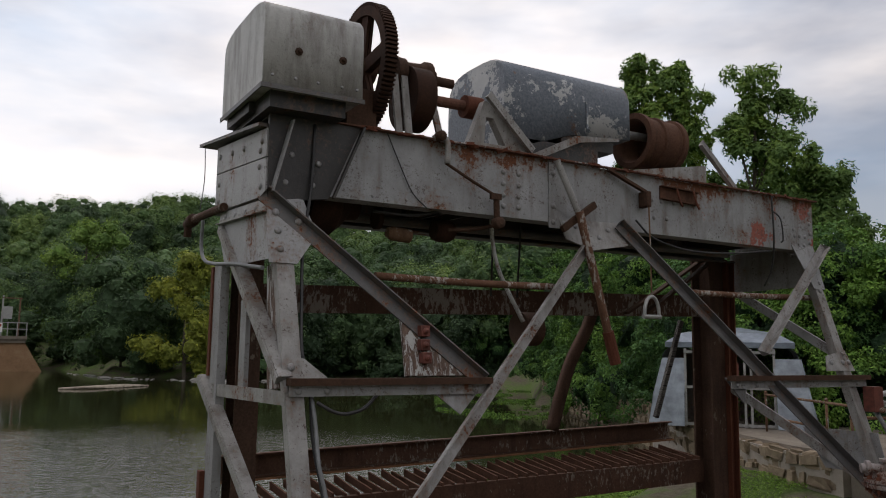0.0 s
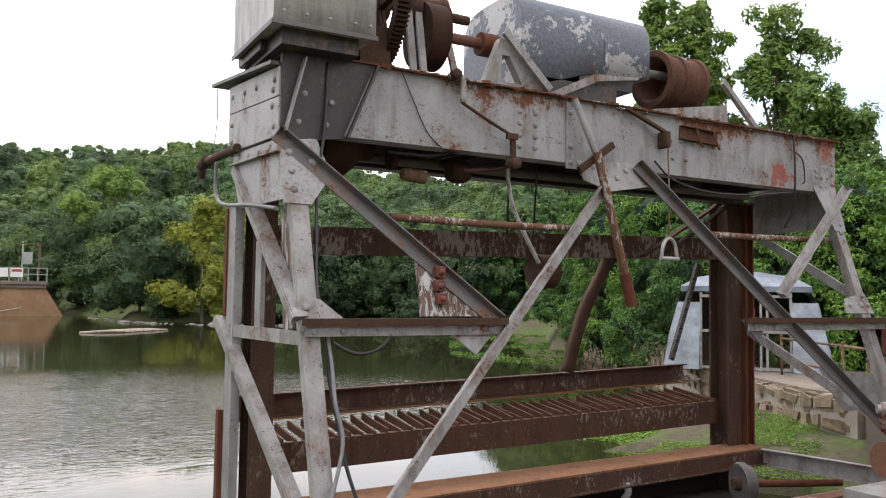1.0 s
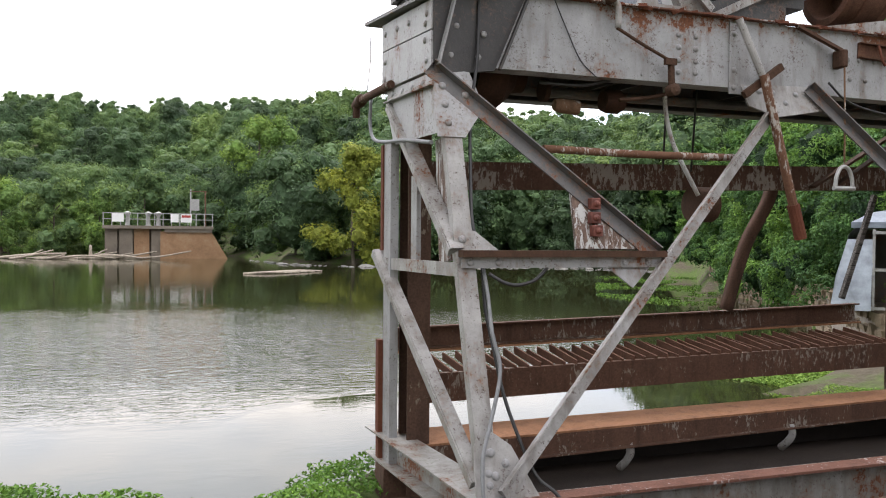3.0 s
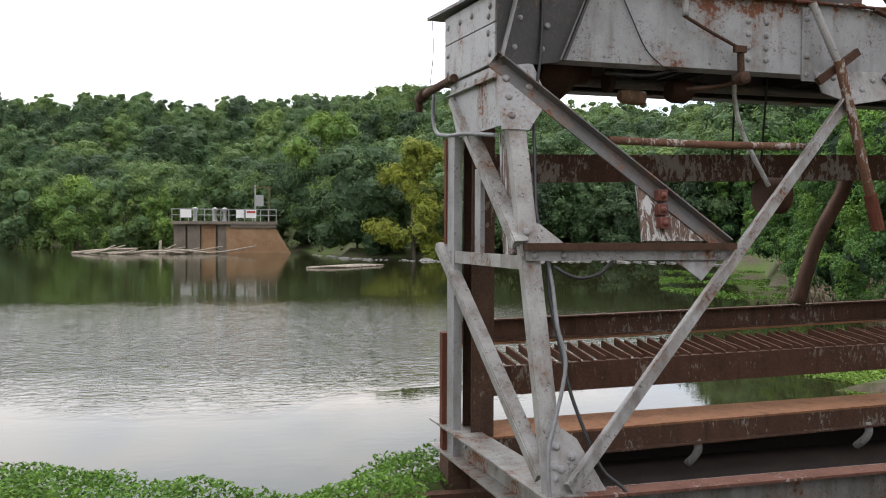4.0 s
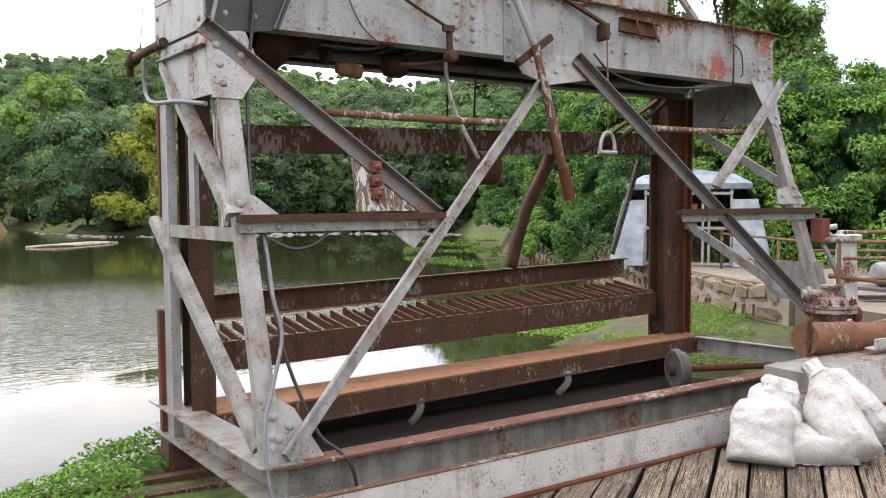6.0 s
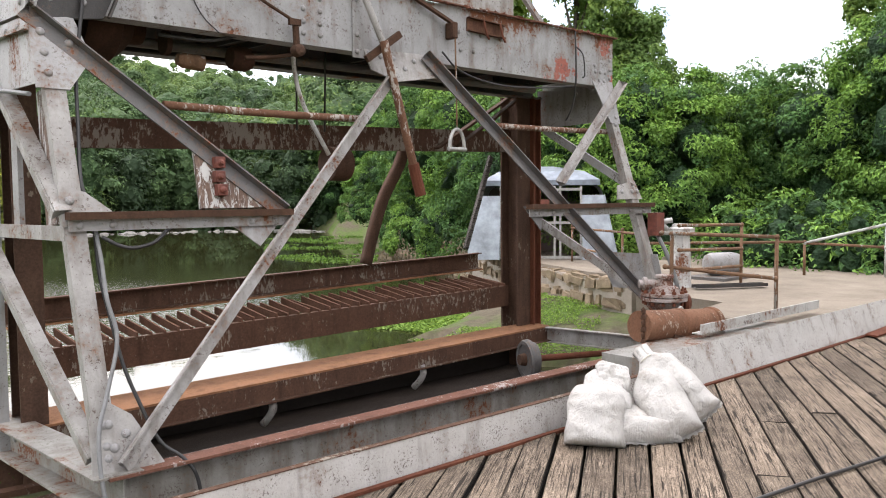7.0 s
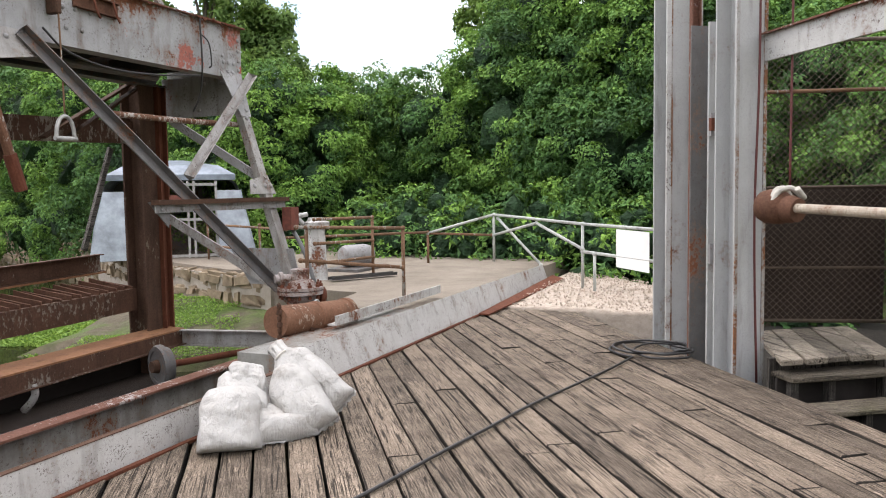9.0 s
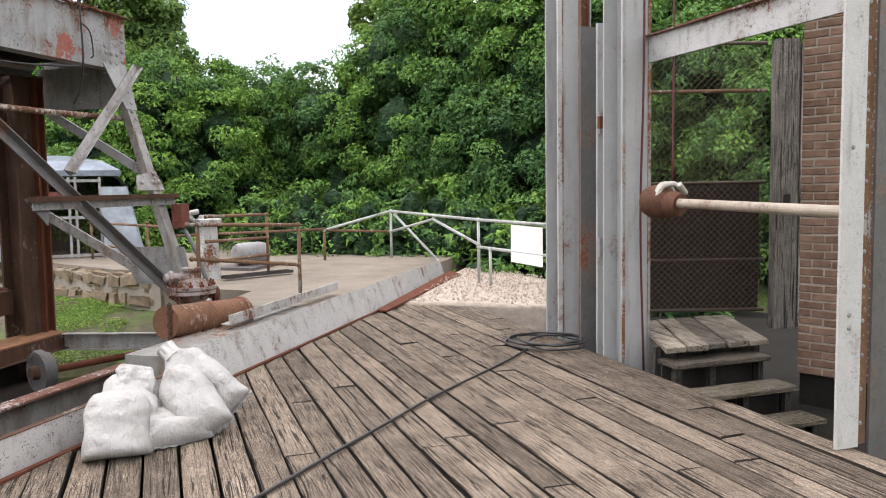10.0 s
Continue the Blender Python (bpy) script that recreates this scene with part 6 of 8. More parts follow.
tagged(part("wire_screen", chain_link(hp(-0.9, -1.34, 0.05), hp(1, 0, 0) - hp(0, 0, 0), (0, 0, 1), 1.8, 0.8, 0.07, 0.004), MESH_WIRE, hut), kind="stuff")


def pipe_rail(name, lines, label, category="railing", group="", r=0.024, mats=None):
    pts = [p for ln in lines for p in ln]
    lo = min(pts, key=lambda q: q[2])
    t = thing(name, lo, label, category, group)
    for i, ln in enumerate(lines):
        m = (mats or [RAIL_RUST])[i % len(mats or [1])]
        nm = "rail_post" if abs(ln[0][0] - ln[-1][0]) + abs(ln[0][1] - ln[-1][1]) < 0.12 else "rail_bar"
        part(nm, tube(ln, r, 10, 6, curved=False), m, t)
    for p in {tuple(ln[-1]) for ln in lines} | {tuple(ln[0]) for ln in lines}:
        if p[2] > lo[2] + 0.3:
            bm = B()
            bmesh.ops.create_icosphere(bm, subdivisions=2, radius=r * 1.45, matrix=Matrix.Translation(p))
            part("elbow", bm, (mats or [RAIL_RUST])[0], t, smooth=True)
    return t


S = SLAB_Z
pipe_rail("pipe_railing", [[(10.05, 4.46, S), (10.05, 4.46, 1.22)], [(10.05, 4.46, 1.22), (8.95, 5.4, 1.28)], [(10.03, 4.46, 0.7), (9.0, 5.38, 0.86)], [(9.05, 5.32, S), (9.05, 5.32, 1.27)]], "rusty pipe railing round the valve pit", mats=[RAIL_RUST])
pipe_rail("pipe_railing", [[(12.3, 6.1, S), (12.3, 6.1, 1.28)], [(12.3, 6.1, 1.28), (10.9, 6.35, 1.3)], [(12.3, 6.1, 0.9), (10.9, 6.35, 0.93)], [(12.3, 6.1, 0.62), (11.0, 6.35, 0.62)]], "rusty pipe railing beside the valve post", mats=[RAIL_RUST])
pipe_rail("pipe_railing", [[(12.9, 7.6, S), (12.9, 7.6, 1.0)], [(11.3, 7.3, S), (11.3, 7.3, 1.0)], [(11.3, 7.3, 0.98), (14.7, 6.15, 0.9)], [(14.7, 6.15, S), (14.7, 6.15, 0.9)], [(14.7, 6.15, 0.88), (15.3, 5.05, 0.82)]], "rusty low pipe railing along the slab edge", mats=[RAIL_RUST])
pipe_rail("pipe_railing", [[(14.4, 11.2, S), (14.4, 11.2, 1.1)], [(13.2, 9.0, S), (13.2, 9.0, 1.1)], [(14.4, 11.2, 1.05), (13.2, 9.0, 1.05)], [(13.2, 9.0, 1.05), (12.6, 8.0, 1.05)], [(14.4, 11.2, 0.6), (13.2, 9.0, 0.6)]], "rusty pipe railing on the terrace", mats=[RAIL_RUST])
pipe_rail("pipe_railing", [[(15.3, 5.0, S), (15.3, 5.0, 1.22)], [(15.3, 5.0, 1.22), (14.7, 6.15, 0.88)], [(15.3, 5.0, 1.22), (13.35, 2.8, 1.13)], [(13.35, 2.8, 1.13), (12.0, 1.25, 1.1)], [(13.35, 2.8, 0.02), (13.35, 2.8, 1.13)],
                           [(15.3, 5.0, 0.82), (14.3, 3.85, 1.1)], [(14.3, 3.85, 1.1), (13.35, 2.8, 0.72)], [(13.35, 2.8, 0.68), (12.0, 1.25, 0.64)], [(13.1, 2.55, 0.02), (13.1, 2.55, 0.66)], [(12.0, 1.25, 0.0), (12.0, 1.25, 1.1)], [(15.25, 4.9, 1.15), (14.6, 3.85, 0.32)]], "silver-painted pipe railing at the end of the path", r=0.026, mats=[RAIL_PAINT])
d_s = (Vector((12.0, 1.25, 0)) - Vector((13.35, 2.8, 0))).normalized()
bm = B()
c0 = Vector((12.78, 2.12, 0))
n_s = Vector((d_s.y, -d_s.x, 0)) * (1 if Vector((d_s.y, -d_s.x, 0)).dot(Vector((-1, 0, 0))) > 0 else -1)
plate(bm, [c0 + n_s * 0.035 + Vector((0, 0, 0.5)), c0 + d_s * 0.75 + n_s * 0.035 + Vector((0, 0, 0.47)), c0 + d_s * 0.75 + n_s * 0.035 + Vector((0, 0, 1.06)), c0 + n_s * 0.035 + Vector((0, 0, 1.08))], n_s, 0.006)
tagged(part("blank_sign", bm, SIGN_WHITE), "blank white board wired to the silver railing", "sign")

post = thing("valve_post", (11.6, 6.75, S), "white-painted concrete valve post with a capped stem", "valve post")
bm = B()
lathe(bm, (11.6, 6.75, S), (11.6, 6.75, 2), [(0, 0.2), (0.04, 0.17), (0.85, 0.14), (0.86, 0.22), (0.93, 0.22), (0.95, 0.15), (1.0, 0.13)], 8)
part("pedestal", bm, WHITE_STEEL, post)
part("stem", bar(O_sec(0.045), (11.6, 6.75, S + 0.95), (11.6, 6.75, S + 1.22)), GALV, post)
part("elbow_pipe", tube([(11.45, 6.9, S + 0.9), (11.38, 6.95, S + 1.02), (11.5, 6.85, S + 1.06)], 0.04), GALV, post)
board = thing("steel_plank", (11.8, 6.0, S), "dark rusted steel plank lying on the slab", "plank")
part("plank", bar(C_sec(0.14, 0.05, 0.01), (11.3, 6.34, S + 0.03), (12.35, 5.72, S + 0.03), (0, 0, 1)), GRIME_SHADE, board)
motor = thing("electric_motor", (13.3, 6.95, S), "grey-blue electric motor on a steel base on the slab", "motor")
part("base", boxes(((12.7, 6.6, S), (13.9, 7.3, S + 0.05))), GREY_DARK, motor)
bm = lathe(B(), (13.0, 7.1, S + 0.25), (13.6, 6.8, S + 0.25), [(0, 0.1), (0.02, 0.17), (0.1, 0.2), (0.5, 0.2), (0.62, 0.17), (0.66, 0.06)], 20)
part("housing", bm, GREY, motor)
part("foot", boxes(((13.15, 6.75, S + 0.05), (13.5, 7.1, S + 0.12))), GREY_DARK, motor)

drum = thing("rusted_cylinder", (7.5, 4.2, 0.32), "rusted orange steel cylinder with bolted end cap", "cylinder")
da, db = Vector((6.95, 4.36, 0.46)), Vector((8.1, 4.22, 0.39))
bm = lathe(B(), da, db, [(0, 0.13), (0, 0.155), (0.55, 0.155), (0.56, 0.165), (0.62, 0.165), (0.63, 0.15), (1.08, 0.15), (1.09, 0.165), (1.15, 0.165), (1.16, 0.13), (1.15, 0.11), (1.15, 0.0)], 28)
for f in bm.faces:
    f.smooth = len(f.verts) == 4
part("barrel", bm, CYL_RUST, drum)
for i in range(8):
    a = 6.283 * i / 8
    dd = (db - da).normalized()
    s1 = dd.orthogonal().normalized()
    s2 = dd.cross(s1)
    p = da + dd * 1.16 + (s1 * math.cos(a) + s2 * math.sin(a)) * 0.105
    part("bolt", lathe(B(), p, p + dd, [(0, 0.018), (0.025, 0.018)], 6), RUST, drum)
part("saddle", boxes(((7.3, 4.18, 0.3), (7.6, 4.42, 0.42))), RUST, drum)
part("saddle", boxes(((7.78, 4.14, 0.3), (7.98, 4.36, 0.36))), RUST, drum)
bm = B()
for i in range(7):
    bmesh.ops.create_icosphere(bm, subdivisions=1, radius=0.035, matrix=Matrix.Translation((6.93, 4.3, 0.62 - 0.06 * i)) @ Matrix.Diagonal((0.6 if i % 2 else 1, 1 if i % 2 else 0.6, 1.2, 1)))
part("chain", bm, RUST, drum)
valve = thing("flanged_valve", (8.45, 5.0, S), "rusty flanged valve with ringed bolts and flaking grey paint", "valve")
VC = Vector((8.42, 5.02, S))
VALVE = painted_steel("flaking valve paint", (0.33, 0.29, 0.28), 0.515, (0.22, 0.19, 0.18), 1.5, rust=((0.07, 0.03, 0.022), (0.17, 0.075, 0.05)))
part("body", lathe(B(), VC, VC + Vector((0, 0, 1)), [(0, 0.13), (0.03, 0.13), (0.04, 0.1), (0.1, 0.11), (0.16, 0.18), (0.21, 0.2), (0.23, 0.27), (0.27, 0.27)], 20), VALVE, valve)
part("bonnet", lathe(B(), VC + Vector((0, 0, 0.28)), VC + Vector((0, 0, 1)), [(0, 0.27), (0.035, 0.27), (0.04, 0.19), (0.1, 0.16), (0.12, 0.1), (0.2, 0.085), (0.21, 0.11), (0.24, 0.11), (0.25, 0.05)], 20), VALVE, valve)
bolt_me = mesh_of(lathe(B(), (0, 0, -0.09), (0, 0, 1), [(0, 0.02), (0.03, 0.02), (0.03, 0.012), (0.13, 0.012), (0.13, 0.026), (0.165, 0.026), (0.17, 0.012), (0.2, 0.012)], 6), "bolt")
bolt_me.materials.append(RUST_RED)
for i in range(12):
    a = 6.283 * i / 12
    ob = part("bolt", bolt_me, RUST_RED, valve)
    ob.matrix_world = Matrix.Translation(VC + Vector((0.235 * math.cos(a), 0.235 * math.sin(a), 0.27)))
side = Vector((0.77, -0.64, 0))
part("branch", lathe(B(), VC + Vector((0, 0, 0.2)), VC + Vector((0, 0, 0.2)) + side, [(0, 0.1), (0.2, 0.1), (0.21, 0.14), (0.25, 0.14), (0.255, 0.12), (0.3, 0.08), (0.32, 0.02)], 18), RUST_RED, valve)
part("branch", lathe(B(), VC + Vector((0, 0, 0.42)), VC + Vector((0, 0, 0.42)) - side, [(0, 0.05), (0.2, 0.05), (0.21, 0.08), (0.25, 0.08), (0.26, 0.05), (0.3, 0.05)], 14), VALVE, valve)
part("eye_ring", tube([(8.25 + 0.06 * math.cos(a), 4.7, S + 0.12 + 0.07 * math.sin(a)) for a in np.linspace(0, 6.28, 12)], 0.014, 6, 2), GALV, valve)

# ---- sandbags on the deck ----
def sack(at, size, rot, seed, label, neck=0.0, slump=0.3, round_top=0.5, bend=0.0):
    """A filled woven sack standing on its stitched seam: full in the middle, thin at the seams, with pulled-out corners, creases and, where tied, a gathered neck."""
    n = 26
    wd, th, ht = size
    off = Vector((seed * 3.7, seed * 1.3, seed * 0.7))
    m = Matrix.Translation(at) @ Euler([radians(a) for a in rot]).to_matrix().to_4x4()
    bm = B()
    sides = []
    for face in (-1, 1):
        grid = []
        for j in range(n + 1):
            t = -1 + 2 * j / n
            row = []
            for i in range(n + 1):
                s = -1 + 2 * i / n
                if face == 1 and (i in (0, n) or j in (0, n)):
                    row.append(sides[0][j][i])
                    continue
                up = max(0.0, t)
                full = (max(0.0, 1 - abs(s) ** 3.4) ** 0.52) * (max(0.0, 1 - abs(t) ** (3.0 if t > 0 else 5.0)) ** 0.5)
                x = wd * s * (1 - 0.05 * (1 - t * t)) * (1 - round_top * up ** 3.2)
                y = face * th * full * (1 - slump * t)
                z = ht * t * (1 - 0.07 * s * s * up) + (0.03 * ht * s * s if t < -0.9 else 0)
                if neck and t > 1 - neck:
                    f = (t - 1 + neck) / neck
                    x *= 1 - 0.62 * math.sin(min(1.0, f * 1.5) * math.pi / 2) + 0.3 * max(0.0, f - 0.6)
                    y = y * (1 - 0.5 * f) + 0.012 * f * math.sin(9 * s + seed)
                    z += 0.25 * ht * f
                y += bend * t * t
                # long creases from the seams, pulls towards the corners, small dents
                c = Vector((s, face * 0.7, t))
                fold = 0.016 * noise.noise(Vector((s * 1.6 + t * 0.8, face, t * 6)) + off) + 0.011 * noise.noise(Vector((s * 7, face, t * 1.8)) + off)
                ear = max(0.0, abs(s) + abs(t) - 1.1)
                fold += 0.03 * ear * math.sin(11 * math.atan2(t, s) + seed)
                fold += 0.05 * noise.noise(c * 1.2 + off)
                y += face * fold * full ** 0.5
                p = m @ Vector((x + 0.02 * noise.noise(c * 1.6 - off), y, z))
                if p.z < 0.02:
                    p.z = 0.006 + 0.012 * max(0.0, p.z + 0.1)
                row.append(bm.verts.new(p))
            grid.append(row)
        sides.append(grid)
    for k, grid in enumerate(sides):
        for j in range(n):
            for i in range(n):
                q = (grid[j][i], grid[j][i + 1], grid[j + 1][i + 1], grid[j + 1][i])
                bm.faces.new(q if k == 0 else q[::-1])
    hem = [w.co.copy() for w in sides[0][0]]
    top = [w.co.copy() for w in sides[0][n - 3]]
    for f in bm.faces:
        f.smooth = True
    t = thing("sandbag", at, label, "sandbag", "sandbag pile")
    part("sack", bm, SACK, t)
    bm = B()
    low = (m.to_3x3() @ Vector((0, 0, -1))) * 0.028
    vs = [(bm.verts.new(p), bm.verts.new(p + low * (0.8 + 0.3 * math.sin(i * 1.9)) + Vector((0, 0, max(0.0, 0.012 - (p + low).z))))) for i, p in enumerate(hem)]
    for (a, b), (c, d) in zip(vs, vs[1:]):
        bm.faces.new((a, c, d, b))
    bmesh.ops.solidify(bm, geom=bm.faces[:], thickness=0.006)
    part("stitched_hem", bm, SACK, t, "stitched hem of the sack", smooth=True)
    if neck:
        mid = sum(top, Vector()) / len(top)
        ring = [mid + m.to_3x3() @ Vector((0.05 * math.cos(a), 0.045 * math.sin(a), 0)) for a in np.linspace(0, 6.28, 14)]
        part("tie_cord", tube(ring, 0.007, 6, 2), ROPE, t)
    return t


sack((4.80, 3.26, 0.2), (0.215, 0.15, 0.225), (-24, 0, -56), 1, "full white woven sandbag slumped on the deck", round_top=0.35)
sack((5.13, 3.12, 0.1), (0.26, 0.11, 0.2), (-66, 6, -30), 2, "white woven sandbag lying flat on the deck", round_top=0.6)
sack((5.1, 3.38, 0.28), (0.2, 0.13, 0.22), (-58, 28, -48), 3, "white sandbag leaning on the kerb behind others", round_top=0.6)
sack((5.3, 3.04, 0.24), (0.19, 0.15, 0.28), (-30, -28, -54), 4, "tall white woven sandbag with creases", round_top=0.7, slump=0.15)
sack((5.58, 3.13, 0.3), (0.18, 0.15, 0.32), (-26, -44, -50), 5, "white woven sandbag with a gathered tied top on the pile", neck=0.34, round_top=0.2, slump=0.1)
sack((5.14, 3.35, 0.43), (0.13, 0.035, 0.12), (-44, 8, -48), 7, "empty crumpled white sack folded over the pile", slump=-0.1, round_top=0.2, bend=0.05)

# ---- hoses on the deck ----
hose = thing("black_hose", (6, 1.7, 0), "black rubber hose lying across the deck, coiled at its end", "hose")
run = [(2.0, 2.35, 0.02), (3.3, 2.2, 0.02), (4.4, 1.99, 0.02), (5.1, 1.88, 0.02), (5.78, 1.76, 0.02), (6.4, 1.66, 0.02), (7.1, 1.5, 0.02), (7.9, 1.31, 0.02), (8.5, 1.2, 0.02)]
coil = [(8.5, 1.2, 0.02)]
for i in range(40):
    a = 2.2 - i * 0.5
    r = 0.36 + 0.07 * math.sin(i * 0.83) + 0.02 * math.sin(i * 2.9)
    cx, cy = 8.85 + 0.1 * math.sin(i * 0.31), 1.02 + 0.08 * math.cos(i * 0.23)
    coil.append((cx + r * math.cos(a), cy + 0.95 * r * math.sin(a), 0.02 + 0.0016 * i))
part("hose_run", tube(run, 0.012, 8, 6), RUBBER, hose)
part("hose_coil", tube(coil, 0.012, 8, 4), RUBBER, hose)


# ---- steel door frame at the deck's edge, steps, screen gate and brick pier ----
def uv(u, v, z):
    return DECK_O + U * u + V * v + Vector((0, 0, z))


frame_thing = thing("steel_doorway", uv(0, 0.2, -0.6), "tall grey steel door frame at the edge of the deck", "steel frame")


def upright(name, u0, u1, v0, v1, z0, z1, mat, label="", parent=None):
    bm = B()
    plate(bm, [uv(u0, v0, z0), uv(u1, v0, z0), uv(u1, v1, z0), uv(u0, v1, z0)], (0, 0, 1), z1 - z0)
    return part(name, bm, mat, parent or frame_thing, label)


def h_column(u, v0, v1, depth, zt, mat):
    """An H column with its flanges across V and its web along U."""
    bm = B()
    vm = (v0 + v1) / 2
    for a, b, c, d in ((u, u + 0.02, v0, v1), (u + depth - 0.02, u + depth, v0, v1), (u + 0.02, u + depth - 0.02, vm - 0.012, vm + 0.012)):
        plate(bm, [uv(a, c, -0.9), uv(b, c, -0.9), uv(b, d, -0.9), uv(a, d, -0.9)], (0, 0, 1), zt + 0.9)
    return part("column", bm, mat, frame_thing, "grey steel column with rust-streaked edges")


JAMB = painted_steel("chalky jamb paint", (0.5, 0.5, 0.49), 0.63, (0.42, 0.415, 0.4), 1.6, grime=0.56, chips=0.6)
CREAM = painted_steel("stained cream pipe paint", (0.42, 0.37, 0.3), 0.56, (0.28, 0.22, 0.165), 1.4, rust=((0.12, 0.05, 0.025), (0.22, 0.1, 0.05)))
COL = painted_steel("column grey paint", (0.4, 0.41, 0.41), 0.612, (0.33, 0.335, 0.335), 0.8, chips=0.0)
c1 = h_column(1.66, 0.03, 0.4, 0.36, 6.5, COL)
part("edge_angle", bar(L_sec(0.05, 0.025, 0.012), uv(1.64, -0.01, -0.1), uv(1.64, -0.01, 6.5), V), WHITE_STEEL, frame_thing)
c2 = h_column(0.42, 0.02, 0.33, 0.34, 6.5, COL)
upright("guide_plate", 1.0, 1.03, 0.1, 0.3, -0.5, 3.3, COL)
upright("guide_backing", 1.2, 1.22, 0.02, 0.34, -0.5, 3.3, GREY_DARK)
part("guide_pipe", bar(O_sec(0.035), uv(1.02, 0.08, -0.3), uv(1.02, 0.08, 2.35)), WHITE_STEEL, frame_thing)
part("guide_channel", bar(C_sec(0.1, 0.06, 0.012), uv(1.3, 0.1, -0.4), uv(1.3, 0.1, 6.5), -U), RUST_EDGE, frame_thing)
COL_EDGE = painted_steel("rust-eaten column edge", (0.36, 0.36, 0.35), 0.5, (0.26, 0.25, 0.24), 1.6, rust=((0.1, 0.04, 0.02), (0.26, 0.12, 0.055)))
for uu, vv in ((1.652, 0.385), (1.652, 0.045), (0.412, 0.315), (0.412, 0.035)):
    part("edge_bead", bar(F_sec(0.03, 0.012), uv(uu, vv, -0.1), uv(uu, vv, 6.5), V), COL_EDGE, frame_thing, "column edge eaten by rust")
for z, hgt in ((2.2, 0.22), (0.95, 0.2)):
    upright("latch_plate", 0.96, 0.99, 0.1, 0.24, z, z + hgt, GREY)
upright("latch_block", 0.92, 0.97, 0.08, 0.16, 2.25, 2.37, RUST_RED)
for uu, vv in ((1.6, 0.24), (0.36, 0.2), (-0.05, 0.25)):
    part("red_cable", tube([uv(uu, vv, 6.0), uv(uu, vv + 0.02, 3.0), uv(uu + 0.02, vv, 1.4), uv(uu, vv + 0.03, -0.1)] if uu > 0 else [uv(0.1, 0.35, 5.5), uv(0.1, 0.36, 3.2), uv(0.02, 0.3, 1.66)], 0.011, 6, 5), RED_CABLE, frame_thing)
upright("girt", -2.35, 0.74, 0.3, 0.33, 2.83, 3.08, GIRT, "white girt with rust along its edges")
upright("girt_lip", -2.35, 0.41, 0.26, 0.3, 3.065, 3.08, RUST_EDGE)
# near jamb: white flange, rusted riveted strip, grey web
j = upright("jamb_flange", -2.34, -2.32, -0.16, 0.02, 0.012, 6.5, JAMB, "white-painted jamb flange with rust runs")
k_ = upright("jamb_strip", -2.3, -2.27, 0.02, 0.12, 0.012, 6.5, RAIL_RUST, "rusty riveted jamb strip")
rivets(k_, [uv(-2.302, 0.07, 0.15 + 0.22 * i) for i in range(20)], -U, RIVET_SMALL)
upright("jamb_web", -2.33, -2.31, 0.12, 0.7, -0.3, 6.5, GREY_DARK)
rivets(j, [uv(-2.342, -0.08, z) for z in (0.78, 0.86, 1.9)], -U, RIVET_SMALL)
# bar across the opening with a rusted pivot
boom = thing("barrier_bar", uv(-1.2, 0.1, 1.58), "peeling white barrier pipe with a rusted pivot and rope lashing", "barrier")
part("pipe", bar(O_sec(0.04, 16), uv(-0.2, 0.18, 1.52), uv(-2.318, -0.06, 1.5)), CREAM, boom)
part("pivot", lathe(B(), uv(0.12, 0.1, 1.54), uv(-0.26, 0.2, 1.5), [(0, 0.09), (0.02, 0.13), (0.08, 0.15), (0.22, 0.14), (0.26, 0.11), (0.3, 0.12), (0.38, 0.1), (0.38, 0.05)], 18), DRUM_RUST, boom)
part("lashing", tube([uv(-0.02 - 0.025 * i, 0.17 + 0.12 * math.cos(0.4 + i * 0.9), 1.56 + 0.13 * abs(math.sin(0.4 + i * 0.9))) for i in range(9)], 0.024, 7, 5), ROPE, boom)

steps = thing("timber_steps", uv(-0.8, 0.5, -0.5), "weathered timber steps down beside the deck", "steps")
for i, (u0, z, v1) in enumerate(((-0.46, 0.14, 1.02), (-0.82, -0.05, 1.0), (-1.14, -0.25, 0.99))):
    bm = B()
    v0 = 0.02 + 0.06 * i
    plate(bm, [uv(u0, v0, z - 0.045), uv(u0 + 0.3, v0, z - 0.045), uv(u0 + 0.3, v1, z - 0.045), uv(u0, v1, z - 0.045)], (0, 0, 1), 0.045)
    part("tread", bevelled(bm, 0.008), MOSSY_WOOD, steps)
    bm = B()
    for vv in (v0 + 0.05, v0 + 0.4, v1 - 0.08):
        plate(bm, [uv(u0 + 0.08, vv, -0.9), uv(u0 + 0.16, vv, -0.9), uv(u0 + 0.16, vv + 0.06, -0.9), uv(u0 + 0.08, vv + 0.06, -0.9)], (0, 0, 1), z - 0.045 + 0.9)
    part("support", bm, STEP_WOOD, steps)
    # near-black sheet stands in for the shaded void behind each tread
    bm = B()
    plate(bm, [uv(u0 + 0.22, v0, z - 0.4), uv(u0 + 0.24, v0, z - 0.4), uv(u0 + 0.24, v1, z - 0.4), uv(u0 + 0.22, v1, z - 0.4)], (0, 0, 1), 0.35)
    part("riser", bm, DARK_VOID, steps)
bm = B()
# earth colour near-black, holding the shade beside deck and building
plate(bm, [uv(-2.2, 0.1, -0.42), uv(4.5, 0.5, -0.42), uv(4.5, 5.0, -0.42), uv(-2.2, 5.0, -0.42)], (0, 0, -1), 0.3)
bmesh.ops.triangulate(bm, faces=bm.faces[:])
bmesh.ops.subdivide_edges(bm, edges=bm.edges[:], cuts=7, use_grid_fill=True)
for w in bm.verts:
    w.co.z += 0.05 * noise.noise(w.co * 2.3)
